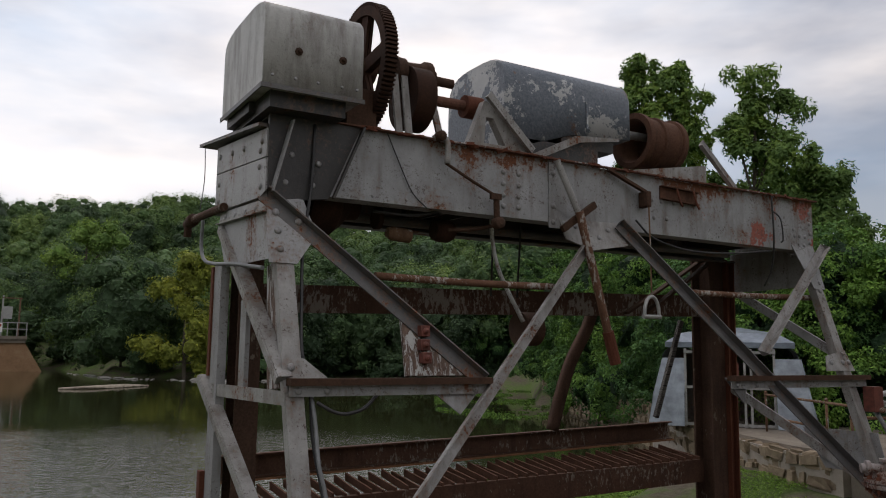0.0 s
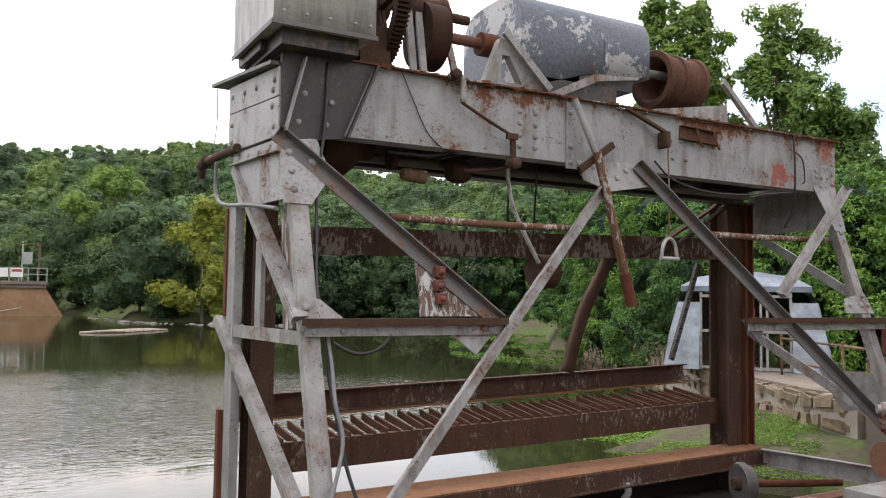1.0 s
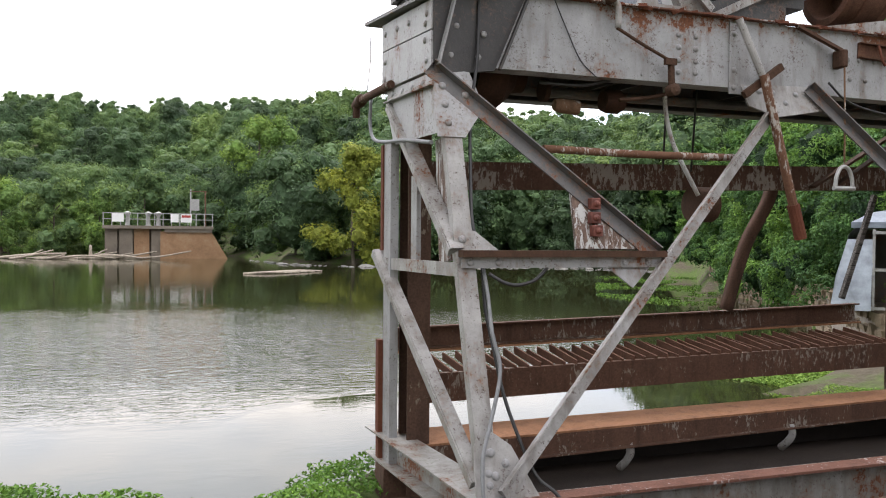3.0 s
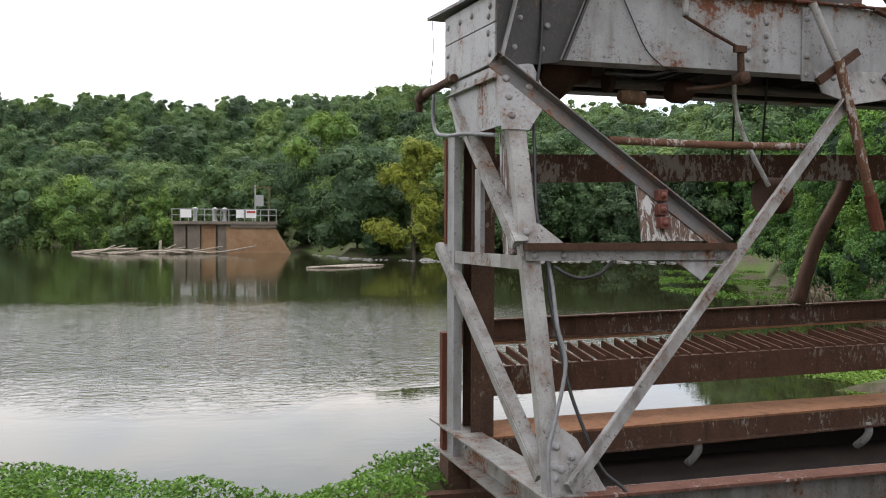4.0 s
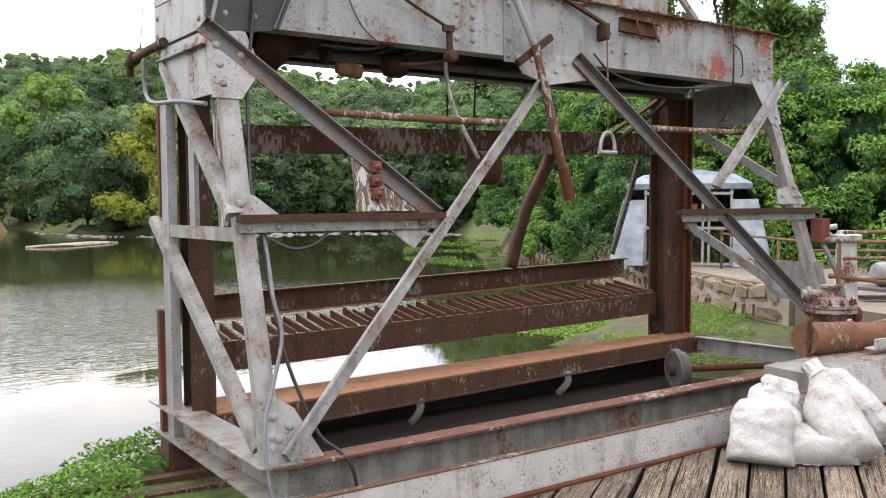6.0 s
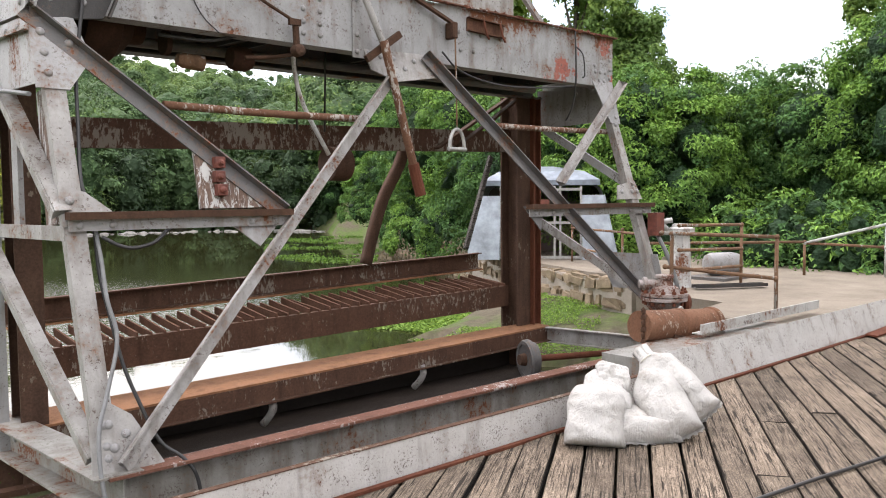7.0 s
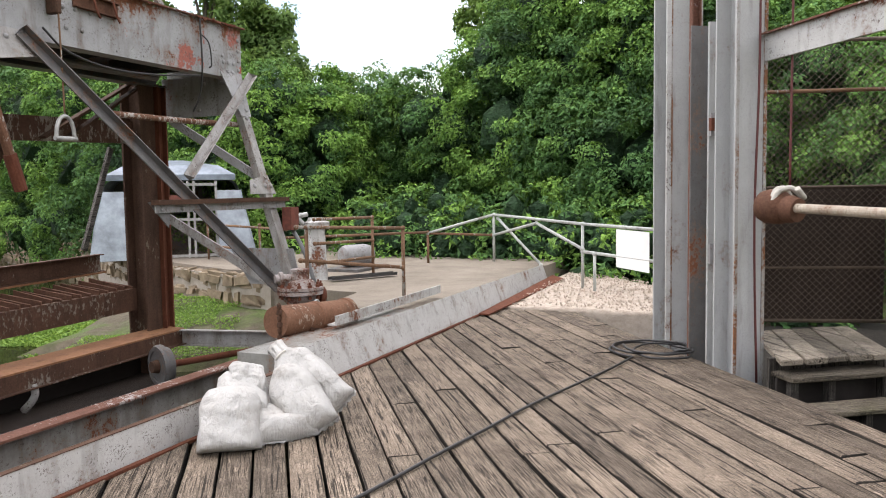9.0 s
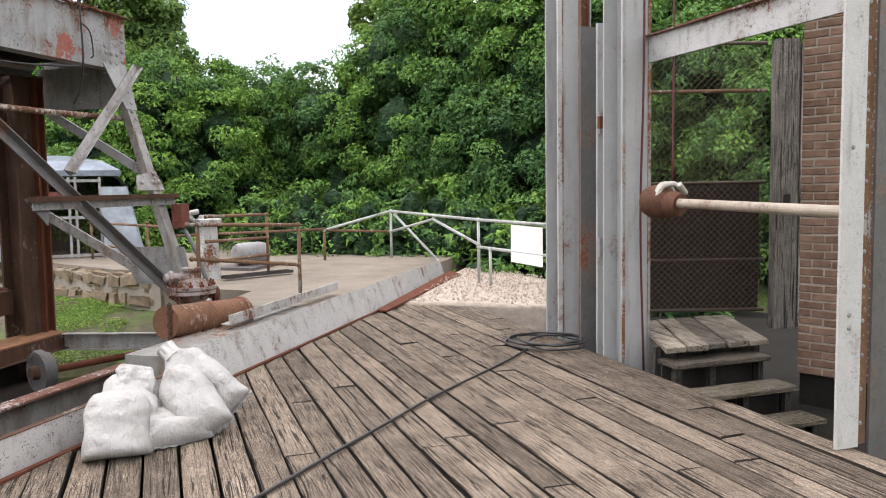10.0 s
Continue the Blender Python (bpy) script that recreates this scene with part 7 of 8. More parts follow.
tagged(part("earth", bm, EARTH, smooth=True), "bare earth below the timber steps, its shade painted in", "earth", kind="structure")
landing = thing("landing", uv(0.4, 0.6, 0.2), "timber plank landing behind the steps", "landing")
back = Vector((math.sin(radians(82)), math.cos(radians(82)), 0)) * 1.25
for i in range(5):
    v0 = 0.02 + 0.222 * i
    bm = B()
    lip = -0.3 - 0.02 * math.sin(i * 2.2)
    plate(bm, [uv(lip, v0, 0.205), uv(lip, v0 + 0.21, 0.205), uv(-0.14, v0 + 0.21, 0.205) + back, uv(-0.14, v0, 0.205) + back], (0, 0, 1), 0.05 + 0.006 * (i % 2))
    part("plank", bevelled(bm, 0.006), LANDING_WOOD, landing)
bm = B()
plate(bm, [uv(-0.1, 0.05, -0.8), uv(-0.06, 0.05, -0.8), uv(-0.06, 1.2, -0.8), uv(-0.1, 1.2, -0.8)], (0, 0, 1), 1.03)
part("fascia", bm, STEP_WOOD, landing)
gate = thing("screen_gate", uv(0.9, 0.6, 0.3), "chain-link screen gate backed by brown sheet steel", "gate")
GO = Vector((9.35, 0.12, 0.31))
GE = Vector((0.37, -1.33, 0)).normalized()
GN = Vector((-GE.y, GE.x, 0)) * (-1)
tagged(part("wire_mesh", chain_link(GO + Vector((0, 0, 1.35)), GE, (0, 0, 1), 1.36, 1.5, 0.05, 0.0032), MESH_WIRE, gate), kind="stuff")
tagged(part("wire_mesh", chain_link(GO + GN * 0.03, GE, (0, 0, 1), 1.36, 1.35, 0.05, 0.0032), MESH_WIRE, gate), kind="stuff")
bm = B()
plate(bm, [GO, GO + GE * 1.3, GO + GE * 1.3 + Vector((0, 0, 1.38)), GO + Vector((0, 0, 1.38))], (0.96, 0.27, 0), 0.012)
part("sheet", bm, BROWN_SHEET, gate, "brown weathered steel sheet")
for z in (0.0, 0.55, 1.38, 2.35, 2.85):
    part("gate_bar", bar(O_sec(0.014 if z in (0.55, 1.38) else 0.02, 8), GO + Vector((0, 0, z)), GO + GE * 1.36 + Vector((0, 0, z))), MESH_WIRE if z != 2.35 else RAIL_RUST, gate)
for s in (0.0, 1.36):
    part("gate_stile", bar(O_sec(0.025, 8), GO + GE * s, GO + GE * s + Vector((0, 0, 2.9))), RAIL_RUST, gate)
gp = GO + GE * 1.42
tp = thing("timber_post", gp, "split grey timber post beside the brick pier", "post")
for i, (a, b) in enumerate(((-0.1, 0.13), (0.15, 0.34))):
    bm = B()
    o = gp + Vector((-0.35, -0.1, 0))
    plate(bm, [o + GE * a + Vector((0, 0, -0.15)), o + GE * b + Vector((0, 0, -0.15)), o + GE * b + Vector((0.14, 0.04, -0.15)), o + GE * a + Vector((0.14, 0.04, -0.15))], (0, 0, 1), 2.98 - 0.05 * i)
    ob = part("plank", bm, POST_WOOD, tp)
    # the hole is a near-black block, its inner shade put into the colour
    part("notch", boxes(((-0.012, -0.03, -0.05), (0.012, 0.03, 0.05))), DARK_VOID, tp).matrix_world = Matrix.Translation(o + GE * (a + b) / 2 + Vector((-0.006, 0, 2.45 if i else 1.2))) @ Matrix.Rotation(math.atan2(GE.y, GE.x) + math.pi / 2, 4, "Z")

brickwork = thing("brick_pier", (8.4, -1.5, -0.2), "old brown brick pier with crumbling mortar", "brick pier", kind="structure")
BD = Vector((-0.52, -0.854, 0))
BN = Vector((-0.854, 0.52, 0))
BO = Vector((8.5, -1.36, -0.1))
bm = B()
plate(bm, [BO - BN * 0.008 + BD * -0.0, BO - BN * 0.008 + BD * 1.4, BO - BN * 0.4 + BD * 1.4, BO - BN * 0.4], (0, 0, 1), 3.7)
part("mortar_core", bm, MORTAR, brickwork)
bm = B()
# recessed footing in the same near-black, for the shaded void under the bricks
plate(bm, [BO - BN * 0.06 + Vector((0, 0, -0.95)), BO - BN * 0.06 + BD * 1.4 + Vector((0, 0, -0.95)), BO - BN * 0.45 + BD * 1.4 + Vector((0, 0, -0.95)), BO - BN * 0.45 + Vector((0, 0, -0.95))], (0, 0, 1), 0.95)
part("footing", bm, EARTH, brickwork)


def brick_mesh(L):
    bm = B()
    bmesh.ops.create_cube(bm, size=1)
    for w in bm.verts:
        w.co = Vector((w.co.x * L, w.co.y * 0.1, w.co.z * 0.064))
    bmesh.ops.bevel(bm, geom=bm.edges[:], offset=0.006, segments=1, affect="EDGES")
    me = mesh_of(bm, "brick")
    me.materials.append(BRICK)
    return me


BRICKS = {0.215: brick_mesh(0.215), 0.105: brick_mesh(0.105), 0.16: brick_mesh(0.16)}
rb = random.Random(8)
rotB = Matrix.Rotation(math.atan2(BD.y, BD.x), 4, "Z")
for c in range(46):
    s, i = 0.0, 0
    while s < 1.0:
        L = 0.105 if i == 0 and c % 2 else (0.16 if rb.random() < 0.15 else 0.215)
        ob = new("brick", BRICKS[L])
        ob.parent = brickwork
        ob.matrix_parent_inverse = brickwork.matrix_world.inverted()
        ob.matrix_world = Matrix.Translation(BO + BD * (s + L / 2) - BN * (0.046 + rb.uniform(0, 0.006)) + Vector((0, 0, 0.034 + c * 0.077 + rb.uniform(-0.004, 0.004)))) @ rotB @ Matrix.Rotation(rb.uniform(-0.03, 0.03), 4, "Z") @ Matrix.Rotation(rb.uniform(-0.02, 0.02), 4, "Y")
        s += L + 0.014
        i += 1

# ---- hoist machinery on the gantry ----
def arch_hood(name, x0, x1, ya, yb, z0a, z0b, spring, crest, mat, label, category, boxy=0.8):
    """A sheet-metal cover: an arch across y, drawn along x; its front lower edge may rise along x."""
    t = thing(name, ((x0 + x1) / 2, (ya + yb) / 2, z0a), label, category)
    prof = [(ya, None), (ya, spring)]
    ym, hw = (ya + yb) / 2, (yb - ya) / 2
    for i in range(1, 15):
        a = math.pi * i / 15
        prof.append((ym - hw * math.copysign(abs(math.cos(a)) ** boxy, math.cos(a)), spring + (crest - spring) * math.sin(a) ** boxy))
    prof += [(yb, spring), (yb, None)]
    bm = B()
    rings = []
    xs = [x0, x0 + 0.02, (x0 + x1) / 2, x1 - 0.02, x1]
    for i, x in enumerate(xs):
        f = min(1, (x - x0) / (0.62 * (x1 - x0)))
        zb = z0a + (z0b - z0a) * f
        sh = 0.012 if i in (0, len(xs) - 1) else 0
        rings.append([bm.verts.new((x, y + (sh if y < ym else -sh), (zb if z is None else z - sh))) for y, z in prof])
    n = len(prof)
    for a, b in zip(rings, rings[1:]):
        for i in range(n - 1):
            f = bm.faces.new((a[i], b[i], b[i + 1], a[i + 1]))
            f.smooth = True
    bm.faces.new(rings[0])
    bm.faces.new(rings[-1][::-1])
    for a, b in zip(rings, rings[1:]):
        bm.faces.new((a[0], a[-1], b[-1], b[0]))
    bmesh.ops.recalc_face_normals(bm, faces=bm.faces[:])
    part("cover", bm, mat, t)
    return t


BOXPAINT = painted_steel("pale housing paint", (0.5, 0.5, 0.49), 0.64, (0.35, 0.345, 0.33), grime=0.44, chips=0.4)
h1 = arch_hood("motor_housing", 1.92, 2.82, 6.2, 7.45, 4.03, 4.03, 4.58, 4.82, BOXPAINT, "pale grey sheet-metal motor cover, streaked with grime", "machine cover", 0.5)
part("rim_strip", boxes(((1.91, 6.184, 4.005), (2.83, 6.197, 4.045)), ((1.905, 6.197, 4.005), (1.917, 7.455, 4.045))), GREY_DARK, h1, "grimy overhanging lower rim")
rivets(h1, [(x, 6.195, 4.12) for x in (2.0, 2.2, 2.4, 2.62, 2.76)], (0, -1, 0), RIVET_SMALL)
for x, z in ((2.22, 4.36), (2.62, 4.36)):
    part("bolt_boss", lathe(B(), (x, 6.2, z), (x, 6.1, z), [(0, 0.035), (0.015, 0.035), (0.02, 0.018), (0.05, 0.015)], 8), RUST, h1)
# bed plates coloured near-black for the shadow under the cover
part("bed_plate", boxes(((2.02, 6.3, 3.885), (2.7, 7.4, 4.03))), GRIME_SHADE, h1)
part("bed_plate", boxes(((1.96, 6.7, 3.93), (2.3, 7.4, 4.02))), GRIME_SHADE, h1)

gear = thing("spoked_gear", (3.27, 7.0, 3.9), "large dark rusted spoked gear wheel on the hoist", "gear wheel")
gx, gy, gz, gr = 3.17, 7.0, 4.62, 0.66
bm = B()
n_t = 96
for i in range(n_t):
    a0, a1 = 2 * math.pi * i / n_t, 2 * math.pi * (i + 0.5) / n_t
    a2 = 2 * math.pi * (i + 1) / n_t
    for (p, q, ro) in ((a0, a1, gr), (a1, a2, gr - 0.036)):
        pts = []
        for x in (gx - 0.06, gx + 0.06):
            for a, r in ((p, gr - 0.13), (q, gr - 0.13), (q, ro), (p, ro)):
                pts.append((x, gy + r * math.cos(a), gz + r * math.sin(a)))
        solid(bm, pts, BOX_F)
bmesh.ops.recalc_face_normals(bm, faces=bm.faces[:])
part("toothed_rim", bm, GEAR_RUST, gear)
for i in range(5):
    a = 2 * math.pi * i / 5 + 0.5
    d = Vector((0, math.cos(a), math.sin(a)))
    o = Vector((gx, gy, gz))
    part("spoke", bar(I_sec(0.07, 0.14, 0.03), o + d * 0.08, o + d * (gr - 0.12), (0, -math.sin(a), math.cos(a))), GEAR_RUST, gear)
part("hub", lathe(B(), (gx - 0.1, gy, gz), (gx + 0.1, gy, gz), [(0, 0.08), (0, 0.13), (0.2, 0.13), (0.2, 0.08)]), RUST, gear)
sh = thing("upper_shaft", (3.8, 7.0, 3.9), "rusted shaft with brake drum and bearing stands", "shaft")
part("shaft", bar(O_sec(0.05), (2.8, 7.0, 4.67), (4.2, 7.0, 4.67)), RUST, sh)
part("collar", lathe(B(), (3.5, 7.0, 4.67), (4.1, 7.0, 4.67), [(0, 0.1), (0, 0.16), (0.1, 0.16), (0.12, 0.13), (0.3, 0.14), (0.34, 0.17), (0.4, 0.17), (0.42, 0.1), (0.46, 0.1)], 20), RUST, sh)
part("brake_drum", lathe(B(), (3.62, 7.0, 4.42), (3.85, 7.0, 4.42), [(0, 0.1), (0, 0.33), (0.22, 0.33), (0.22, 0.1)], 28), GEAR_RUST, sh)
for x, y in ((3.45, 6.72), (3.56, 6.72), (3.95, 6.75), (3.1, 7.3)):
    part("bearing_stand", bar(F_sec(0.07, 0.03), (x, y, 3.88), (x + (0.0 if x < 3.9 else -0.1), y + 0.15, 4.6), (1, 0, 0)), GREY_WORN, sh)
part("bearing_base", boxes(((3.0, 6.6, 3.885), (4.0, 7.4, 3.93))), RUST, sh)
part("pedestal", boxes(((2.85, 6.62, 3.93), (3.15, 7.1, 4.3))), RUST, sh)
pul = thing("rear_pulley", (2.45, 7.3, 4.0), "spoked rusted pulley behind the motor cover", "pulley")
part("rim", lathe(B(), (2.38, 7.35, 4.72), (2.5, 7.35, 4.72), [(0, 0.38), (0, 0.44), (0.12, 0.44), (0.12, 0.38), (0, 0.38)], 32, False), RUST, pul)
for i in range(4):
    a = math.pi / 4 * (1 + 2 * i)
    part("spoke", bar(F_sec(0.05, 0.03), (2.44, 7.35, 4.72), (2.44, 7.35 + 0.39 * math.cos(a), 4.72 + 0.39 * math.sin(a)), (1, 0, 0)), RUST, pul)
part("stand", boxes(((2.4, 7.3, 3.885), (2.48, 7.4, 4.72))), RUST, pul)

h2 = arch_hood("gear_hood", 4.68, 6.45, 6.72, 7.9, 3.98, 4.33, 4.66, 5.06, HOOD, "blue-grey zinc hood with flaking white paint over the hoist gears", "machine cover", 0.62)
part("seam_strip", boxes(((5.78, 6.708, 4.36), (5.81, 6.72, 4.68))), HOOD, h2)
# near-black drum and blocks added for the shade in the open space below
part("inner_gear", lathe(B(), (5.2, 7.3, 4.45), (6.2, 7.3, 4.45), [(0, 0.1), (0, 0.42), (0.9, 0.42), (0.9, 0.1)], 20), GRIME_SHADE, h2)
part("underframe", boxes(((5.0, 6.72, 3.886), (5.95, 7.75, 4.14)), ((5.45, 6.74, 4.14), (6.2, 7.75, 4.27))), GRIME_SHADE, h2, "near-black blocks added as the shade under the hood")
bm = B()
plate(bm, [(4.88, 6.64, 3.905), (5.58, 6.64, 4.24), (6.22, 6.66, 4.3), (6.22, 6.66, 4.27), (5.63, 6.64, 4.17), (5.02, 6.64, 3.89)], (0, 1, 0), 0.02)
part("skirt", bm, GREY_WORN, h2, "grey skirt strip under the hood")
part("tie_rod", bar(O_sec(0.012, 8), (6.02, 6.68, 4.29), (6.02, 6.68, 3.89)), GALV, h2)
# triangular bearing stand in front of the hood
bs = thing("bearing_trestle", (4.45, 6.65, 3.9), "triangular grey bearing trestle with rusted feet", "bearing stand")
bm = B()
outer = [(4.15, 6.62, 3.9), (4.95, 6.62, 3.9), (4.5, 6.62, 4.4), (4.36, 6.62, 4.42)]
inner = [(4.36, 6.62, 3.98), (4.62, 6.62, 3.98), (4.47, 6.62, 4.25), (4.38, 6.62, 4.25)]
vo = [bm.verts.new(p) for p in outer]
vi = [bm.verts.new(p) for p in inner]
vo2 = [bm.verts.new((p[0], 6.72, p[2])) for p in outer]
vi2 = [bm.verts.new((p[0], 6.72, p[2])) for p in inner]
for i in range(4):
    k = (i + 1) % 4
    for q in ((vo[i], vo[k], vi[k], vi[i]), (vo2[i], vi2[i], vi2[k], vo2[k]), (vo[i], vo2[i], vo2[k], vo[k]), (vi[i], vi[k], vi2[k], vi2[i])):
        bm.faces.new(q)
bmesh.ops.recalc_face_normals(bm, faces=bm.faces[:])
part("web", bm, GREY_WORN, bs)
part("diagonal", bar(L_sec(0.1, 0.05, 0.014), (4.34, 6.58, 4.44), (4.9, 6.58, 3.92), (1, 0, 1)), GREY_WORN, bs)
part("foot", boxes(((4.1, 6.56, 3.895), (5.0, 6.76, 3.93))), RUST_RED, bs)
part("bearing_cap", lathe(B(), (4.28, 6.9, 4.42), (4.55, 6.9, 4.42), [(0, 0.06), (0, 0.12), (0.2, 0.12), (0.2, 0.06)], 16), RUST_RED, bs)
ls = thing("lower_shaft", (5.4, 6.95, 4.4), "rusted line shaft carrying the cable drum", "shaft")
part("shaft", bar(O_sec(0.055), (3.7, 6.9, 4.42), (4.7, 6.9, 4.43)), RUST_EDGE, ls)
part("shaft", bar(O_sec(0.05), (6.4, 6.98, 4.48), (7.2, 6.98, 4.5)), GALV, ls)
cd = thing("cable_drum", (7.1, 7.0, 3.95), "rusted flanged cable drum on a grey saddle", "cable drum")
part("barrel", lathe(B(), (6.73, 7.0, 4.43), (7.4, 7.0, 4.43), [(0.3, 0.05), (0.3, 0.2), (0.02, 0.25), (0, 0.27), (0, 0.34), (0.07, 0.34), (0.08, 0.3), (0.26, 0.3), (0.27, 0.325), (0.33, 0.325), (0.34, 0.3), (0.56, 0.3), (0.57, 0.33), (0.63, 0.33), (0.63, 0.05)], 32), DRUM_RUST, cd)
bm = B()
plate(bm, [(6.35, 6.6, 3.89), (7.56, 6.6, 3.89), (7.56, 6.6, 4.15), (6.35, 6.6, 3.95)], (0, 1, 0), 0.02)
part("saddle_plate", bm, GREY_WORN, cd)
bm = B()
plate(bm, [(6.5, 6.66, 3.886), (7.55, 6.66, 3.886), (7.55, 6.66, 4.1), (6.5, 6.66, 3.92)], (0, 1, 0), 0.6)
part("saddle", bm, GREY_DARK, cd)
part("diagonal", bar(L_sec(0.11, 0.06, 0.014), (7.55, 6.7, 4.42), (8.15, 6.7, 3.9), (1, 0, 1)), GREY_WORN, cd)
part("bolt_bracket", bar(C_sec(0.16, 0.06, 0.012), (6.72, 6.55, 3.72), (7.32, 6.55, 3.7), (0, -1, 0)), DRUM_RUST, cd)
for x in (6.95, 7.22):
    part("hook_bolt", tube([(x, 6.5, 3.78), (x, 6.45, 3.62), (x + 0.03, 6.44, 3.56)], 0.014, 6, 4), RUST_RED, cd)

# ---- pipes, rods, cables on the gantry ----
def loose(name, label, category, at):
    return thing(name, at, label, category)


hp_ = loose("hanging_pipe", "white and rust-red pipe hanging before the girder", "pipe", (5.4, 6.3, 3.2))
part("upper_length", bar(O_sec(0.035, 12), (5.13, 6.42, 3.86), (5.39, 6.36, 3.27)), GREY_WORN, hp_)
part("lower_length", bar(O_sec(0.045, 12), (5.36, 6.34, 3.33), (5.76, 6.34, 2.0)), PIPE_FLAKE, hp_)
part("end_socket", bar(O_sec(0.06, 12), (5.73, 6.34, 2.1), (5.83, 6.34, 1.77)), RUST_RED, hp_)
part("cross_lug", bar(F_sec(0.07, 0.05), (5.2, 6.42, 3.14), (5.62, 6.4, 3.44), (0, 0, 1)), RUST, hp_)
for a, b in (((3.1, 6.46, 2.54), (5.1, 6.44, 2.54)), ((6.95, 6.45, 2.58), (9.3, 6.5, 2.62))):
    t = loose("rusty_pipe", "rusty pipe clamped across the frame", "pipe", a)
    part("pipe", tube([a, ((a[0] + b[0]) / 2, (a[1] + b[1]) / 2, (a[2] + b[2]) / 2 - 0.01), b], 0.036, 10, 4), PIPE_FLAKE, t)
t = loose("bent_conduit", "bent pale conduit hanging below the girder", "conduit", (4.8, 6.9, 2.8))
part("conduit", tube([(4.64, 6.9, 3.3), (4.66, 6.9, 3.0), (4.76, 6.9, 2.68), (5.05, 6.9, 2.2)], 0.023, 9, 6), WHITE_STEEL, t)
for x in (4.74, 5.1):
    t = loose("hoist_rope", "black hoist rope hanging to the rake beam", "rope", (x, 7.0, 2.5))
    part("rope", tube([(x, 7.0, 3.4), (x + 0.3, 7.5, 2.5)], 0.012, 6, curved=False), RUBBER, t)
# rod linkage on the girder face
t = loose("brake_linkage", "rusted brake rod linkage on the girder face", "linkage", (4.1, 6.45, 3.5))
part("crank", tube([(3.7, 6.5, 3.9), (3.77, 6.47, 3.93), (3.83, 6.45, 3.86), (3.83, 6.45, 3.66)], 0.03, 8, 5), GREY_WORN, t)
part("pin", lathe(B(), (3.75, 6.5, 3.92), (3.75, 6.38, 3.92), [(0, 0.02), (0.01, 0.05), (0.09, 0.05), (0.11, 0.02)], 12), RUST, t)
part("rod", tube([(3.82, 6.45, 3.66), (4.1, 6.45, 3.53), (4.41, 6.45, 3.4)], 0.016, 8, 4), RUST, t)
part("fork", boxes(((4.33, 6.43, 3.37), (4.45, 6.47, 3.43))), RUST, t)
part("clevis", bar(O_sec(0.032), (4.41, 6.47, 3.42), (4.42, 6.47, 3.16)), RUST, t)
part("weight", lathe(B(), (4.42, 6.5, 3.14), (4.42, 6.38, 3.14), [(0, 0.03), (0.01, 0.06), (0.1, 0.055), (0.12, 0.025)], 14), MAST_RUST, t)
# pull handle
t = loose("pull_handle", "rope pull with a worn metal stirrup handle", "pull handle", (6.42, 6.4, 2.4))
part("rope", tube([(6.42, 6.42, 3.6), (6.415, 6.4, 3.0), (6.42, 6.4, 2.5)], 0.01, 6, 4), RAIL_RUST, t)
part("bracket", bevelled(boxes(((6.385, 6.4, 3.5), (6.455, 6.55, 3.68))), 0.012), RUST, t)
part("bracket_arm", bar(F_sec(0.05, 0.03), (6.42, 6.47, 3.68), (5.9, 6.5, 3.88), (0, 1, 0)), RUST_FLAKED, t)
part("stirrup", tube([(6.31, 6.4, 2.27), (6.32, 6.4, 2.38), (6.36, 6.4, 2.47), (6.42, 6.4, 2.5), (6.48, 6.4, 2.47), (6.52, 6.4, 2.38), (6.53, 6.4, 2.27)], 0.02, 8, 5), GALV, t)
part("grip", bar(O_sec(0.024), (6.29, 6.4, 2.28), (6.55, 6.4, 2.28)), GALV, t)
# switch and cable on the timber board
t = loose("push_button_switch", "rust-red push button switch on the timber board", "switch", fp(3.4, 1.95))
o = fp(3.4, 1.95)
for dz in (0.1, -0.02, -0.13):
    bm = boxes(((-0.045, -0.075, -0.048), (0.045, 0, 0.048)))
    lathe(bm, (0, -0.07, 0), (0, -0.12, 0), [(0, 0.03), (0.02, 0.03), (0.022, 0.018), (0.035, 0.018)], 10)
    part("switch_box", bevelled(bm, 0.008, 1), RED_BOX, t).matrix_world = Matrix.Translation(o + Vector((0.02 * (dz > 0), FK * dz - 0.01, dz)))
part("lead", tube([o + Vector((0, -0.04, -0.17)), o + Vector((0.03, -0.04, -0.25)), o + Vector((-0.06, -0.02, -0.3))], 0.013, 7, 5), RUBBER, t)
t = loose("black_cable", "black cable running down the front leg", "cable", (2.5, 5.8, 0.5))
part("cable", tube([(2.5, 6.5, 3.85), (2.48, 6.48, 3.3), (2.4, 6.42, 2.76), (2.36, 6.3, 2.3), (2.31, 6.12, 1.88), (2.36, 6.05, 1.6), (2.36, 5.95, 1.2), (2.38, 5.82, 0.9), (2.42, 5.7, 0.55), (2.5, 5.6, 0.25), (2.6, 5.5, -0.02), (2.72, 5.4, -0.14), (2.8, 5.33, -0.3), (2.84, 5.3, -0.7)], 0.015, 8, 5), RUBBER, t)
part("loop", tube([(2.38, 5.93, 1.47), (2.5, 5.9, 1.4), (2.62, 5.9, 1.38), (2.78, 5.92, 1.42), (2.92, 5.98, 1.52)], 0.015, 7, 5), RUBBER, t)
t = loose("grey_cable", "grey cable bowed along the foot of the leg", "cable", (2.3, 5.6, 0.3))
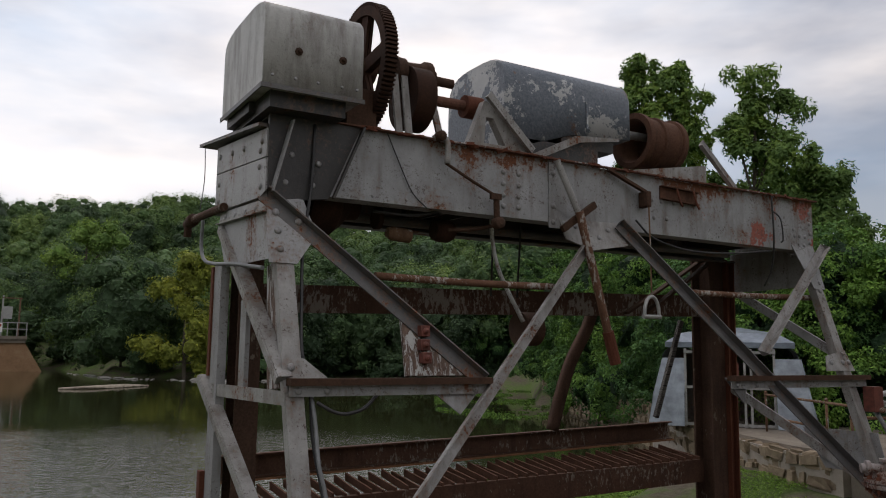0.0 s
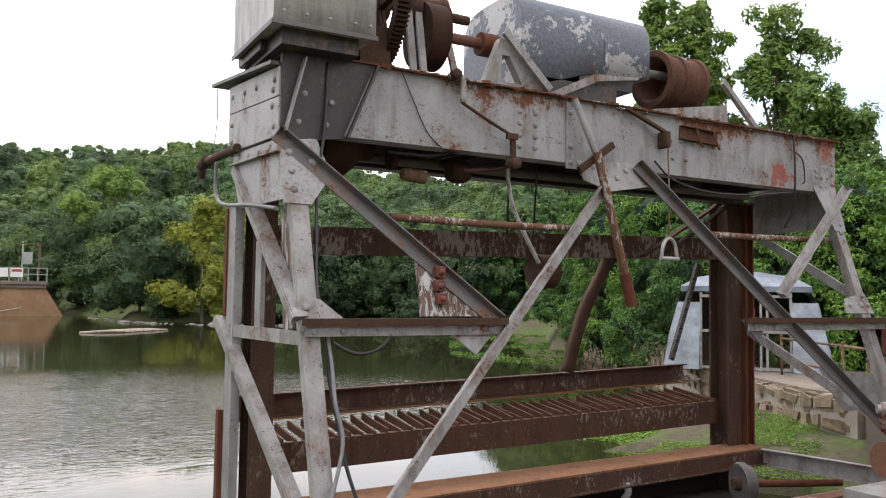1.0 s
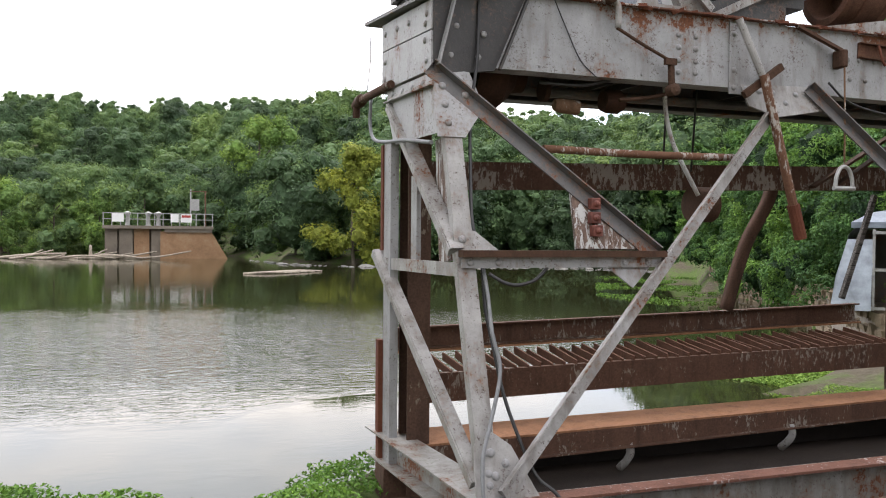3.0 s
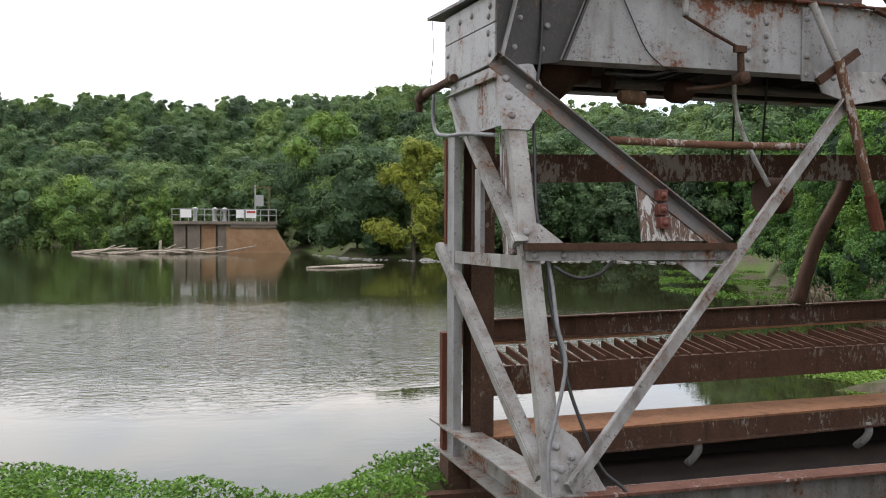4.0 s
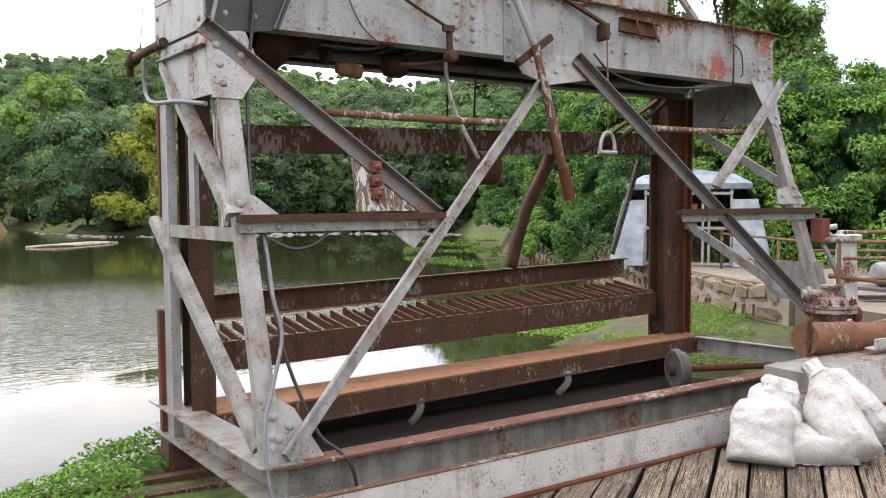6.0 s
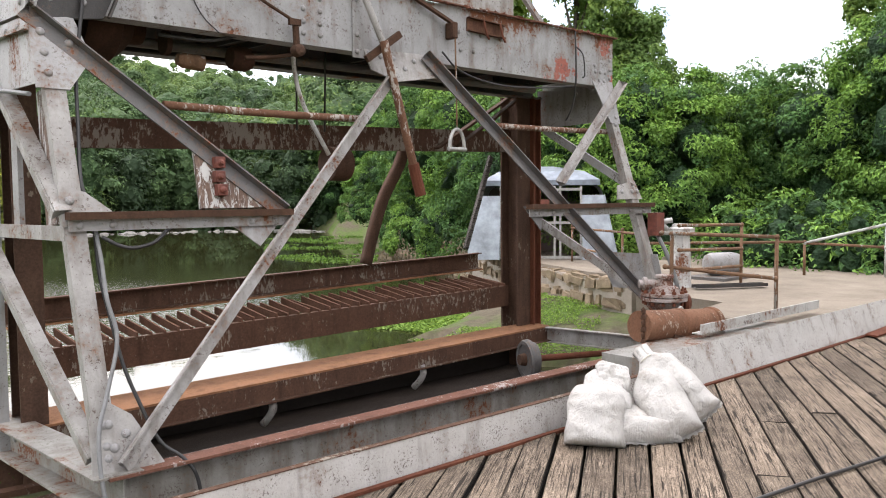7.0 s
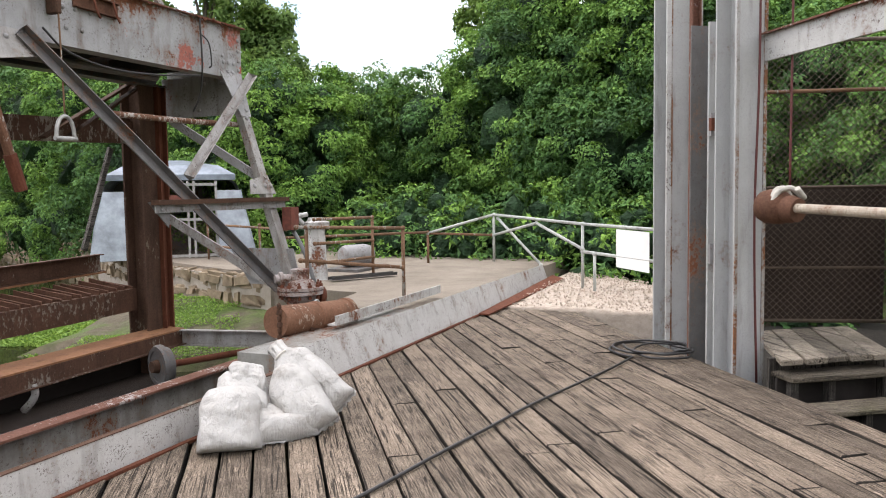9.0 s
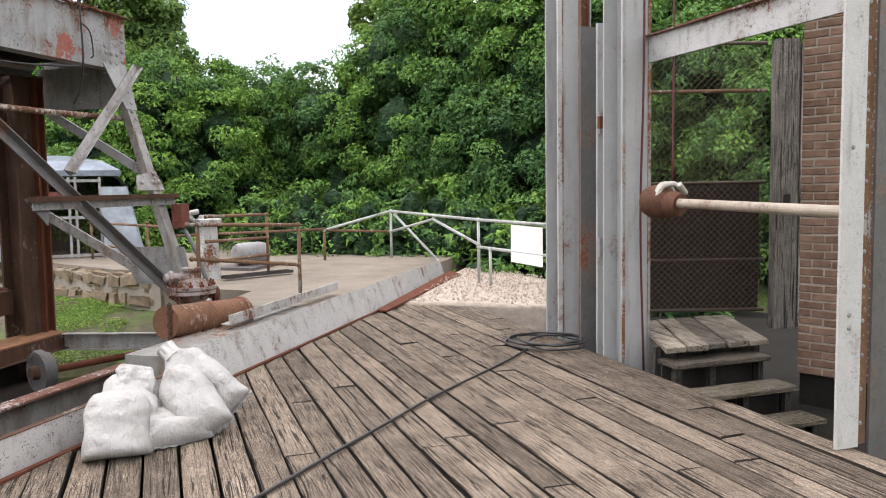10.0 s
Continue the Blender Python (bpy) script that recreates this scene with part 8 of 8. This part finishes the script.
part("cable", tube([fp(2.37, 1.53) - FN * 0.03, fp(2.36, 1.3) + FN * 0.03, fp(2.35, 1.0) + FN * 0.06, fp(2.38, 0.72) + FN * 0.06, fp(2.25, 0.35) + FN * 0.07, fp(2.16, 0.1) + FN * 0.07, fp(2.14, -0.25) + FN * 0.07, fp(2.2, -0.6) + FN * 0.05], 0.016, 8, 5), GREY_CABLE, t)
t = loose("sagging_cable", "thin black cable sagging under the girder", "cable", (7.4, 6.6, 3.1))
part("cable", tube([(6.3, 6.5, 3.35), (6.6, 6.52, 3.17), (7.2, 6.55, 3.08), (7.9, 6.55, 3.1), (8.6, 6.52, 3.18)], 0.012, 6, 5), RUBBER, t)
part("drop", tube([(8.62, 6.5, 3.9), (8.64, 6.5, 3.3), (8.7, 6.6, 2.95), (8.68, 6.7, 2.75)], 0.012, 6, 5), RUBBER, t)
part("wire", tube([(8.64, 6.52, 3.7), (8.78, 6.5, 3.6), (8.82, 6.5, 3.35), (8.8, 6.52, 3.3)], 0.01, 6, 5), RUBBER, t)
t = loose("thin_wire", "thin black wire slanting down the girder face", "wire", (3.2, 6.5, 3.4))
part("wire", tube([(3.22, 6.53, 3.9), (3.36, 6.535, 3.62), (3.5, 6.535, 3.36), (3.66, 6.53, 3.22)], 0.006, 5, 4), RUBBER, t)
# stub pipe and hose at the left end
t = loose("stub_pipe", "rusty stub pipe with a grey hose at the gantry end", "pipe", (1.95, 7.9, 3.2))
part("pipe", bar(O_sec(0.04, 12), (1.97, 7.4, 3.19), (1.95, 8.6, 3.22)), RUST_FLAKED, t)
part("socket", lathe(B(), (1.95, 8.5, 3.22), (1.95, 8.82, 3.2), [(0, 0.045), (0.02, 0.065), (0.16, 0.065), (0.18, 0.05), (0.32, 0.05)], 12), RUST, t)
part("socket", bar(O_sec(0.04, 10), (1.95, 8.75, 3.24), (1.95, 8.78, 3.06)), RUST, t)
part("hose", tube([(1.96, 8.15, 3.16), (1.96, 8.17, 2.9), (1.96, 8.0, 2.74), (1.97, 7.6, 2.67), (1.98, 7.0, 2.62), (2.05, 6.4, 2.54)], 0.018, 8, 6), GREY_CABLE, t)
part("wire", tube([(1.98, 8.3, 3.95), (1.97, 8.22, 3.6), (1.97, 8.35, 3.3)], 0.005, 5, 5), GREY_CABLE, t)
# gear housings and pipes below the girder
t = loose("drive_gearbox", "dark drive gear under the girder", "gearbox", (3.1, 7.1, 3.2))
part("case", lathe(B(), (2.6, 7.1, 3.3), (3.3, 7.15, 3.26), [(0, 0.1), (0.02, 0.3), (0.3, 0.33), (0.4, 0.24), (0.48, 0.14), (0.6, 0.12), (0.62, 0.05)], 28), GEAR_RUST, t, smooth=True)
part("cam_plate", lathe(B(), (3.34, 7.0, 3.16), (3.4, 7.0, 3.16), [(0, 0.03), (0, 0.11), (0.05, 0.11), (0.05, 0.03)], 18), GEAR_RUST, t)
part("outlet", lathe(B(), (3.45, 6.95, 3.02), (3.75, 6.95, 3.0), [(0, 0.05), (0.05, 0.07), (0.25, 0.07), (0.25, 0.05)], 14), RAIL_RUST, t)
part("drive_shaft", bar(O_sec(0.05), (3.0, 7.2, 3.18), (8.6, 7.2, 3.2)), GREY_DARK, t)
part("bearing", lathe(B(), (4.0, 7.0, 3.1), (4.22, 7.0, 3.1), [(0, 0.04), (0, 0.1), (0.06, 0.12), (0.16, 0.12), (0.22, 0.09), (0.22, 0.04)], 16), GEAR_RUST, t)
t = loose("lever_arm", "thin rusted lever under the girder", "lever", (4.3, 6.9, 3.1))
part("arm", tube([(3.2, 6.75, 3.18), (3.6, 6.7, 3.17), (3.9, 6.68, 3.24)], 0.016, 6, 4), RUBBER, t)
part("arm", tube([(4.0, 6.7, 3.06), (4.3, 6.7, 3.1), (4.6, 6.7, 3.17)], 0.02, 6, 4), RUST, t)
t = loose("red_junction_box", "red-brown junction box with conduit on the far leg", "junction box", fp(9.5, 1.4))
part("box", boxes(((9.42, 5.78, 1.22), (9.6, 5.92, 1.52))), RED_BOX, t)
part("conduit", tube([(9.55, 5.85, 1.22), (9.6, 5.7, 0.9), (9.66, 5.6, 0.5)], 0.03, 8, 4), GREY_CABLE, t)
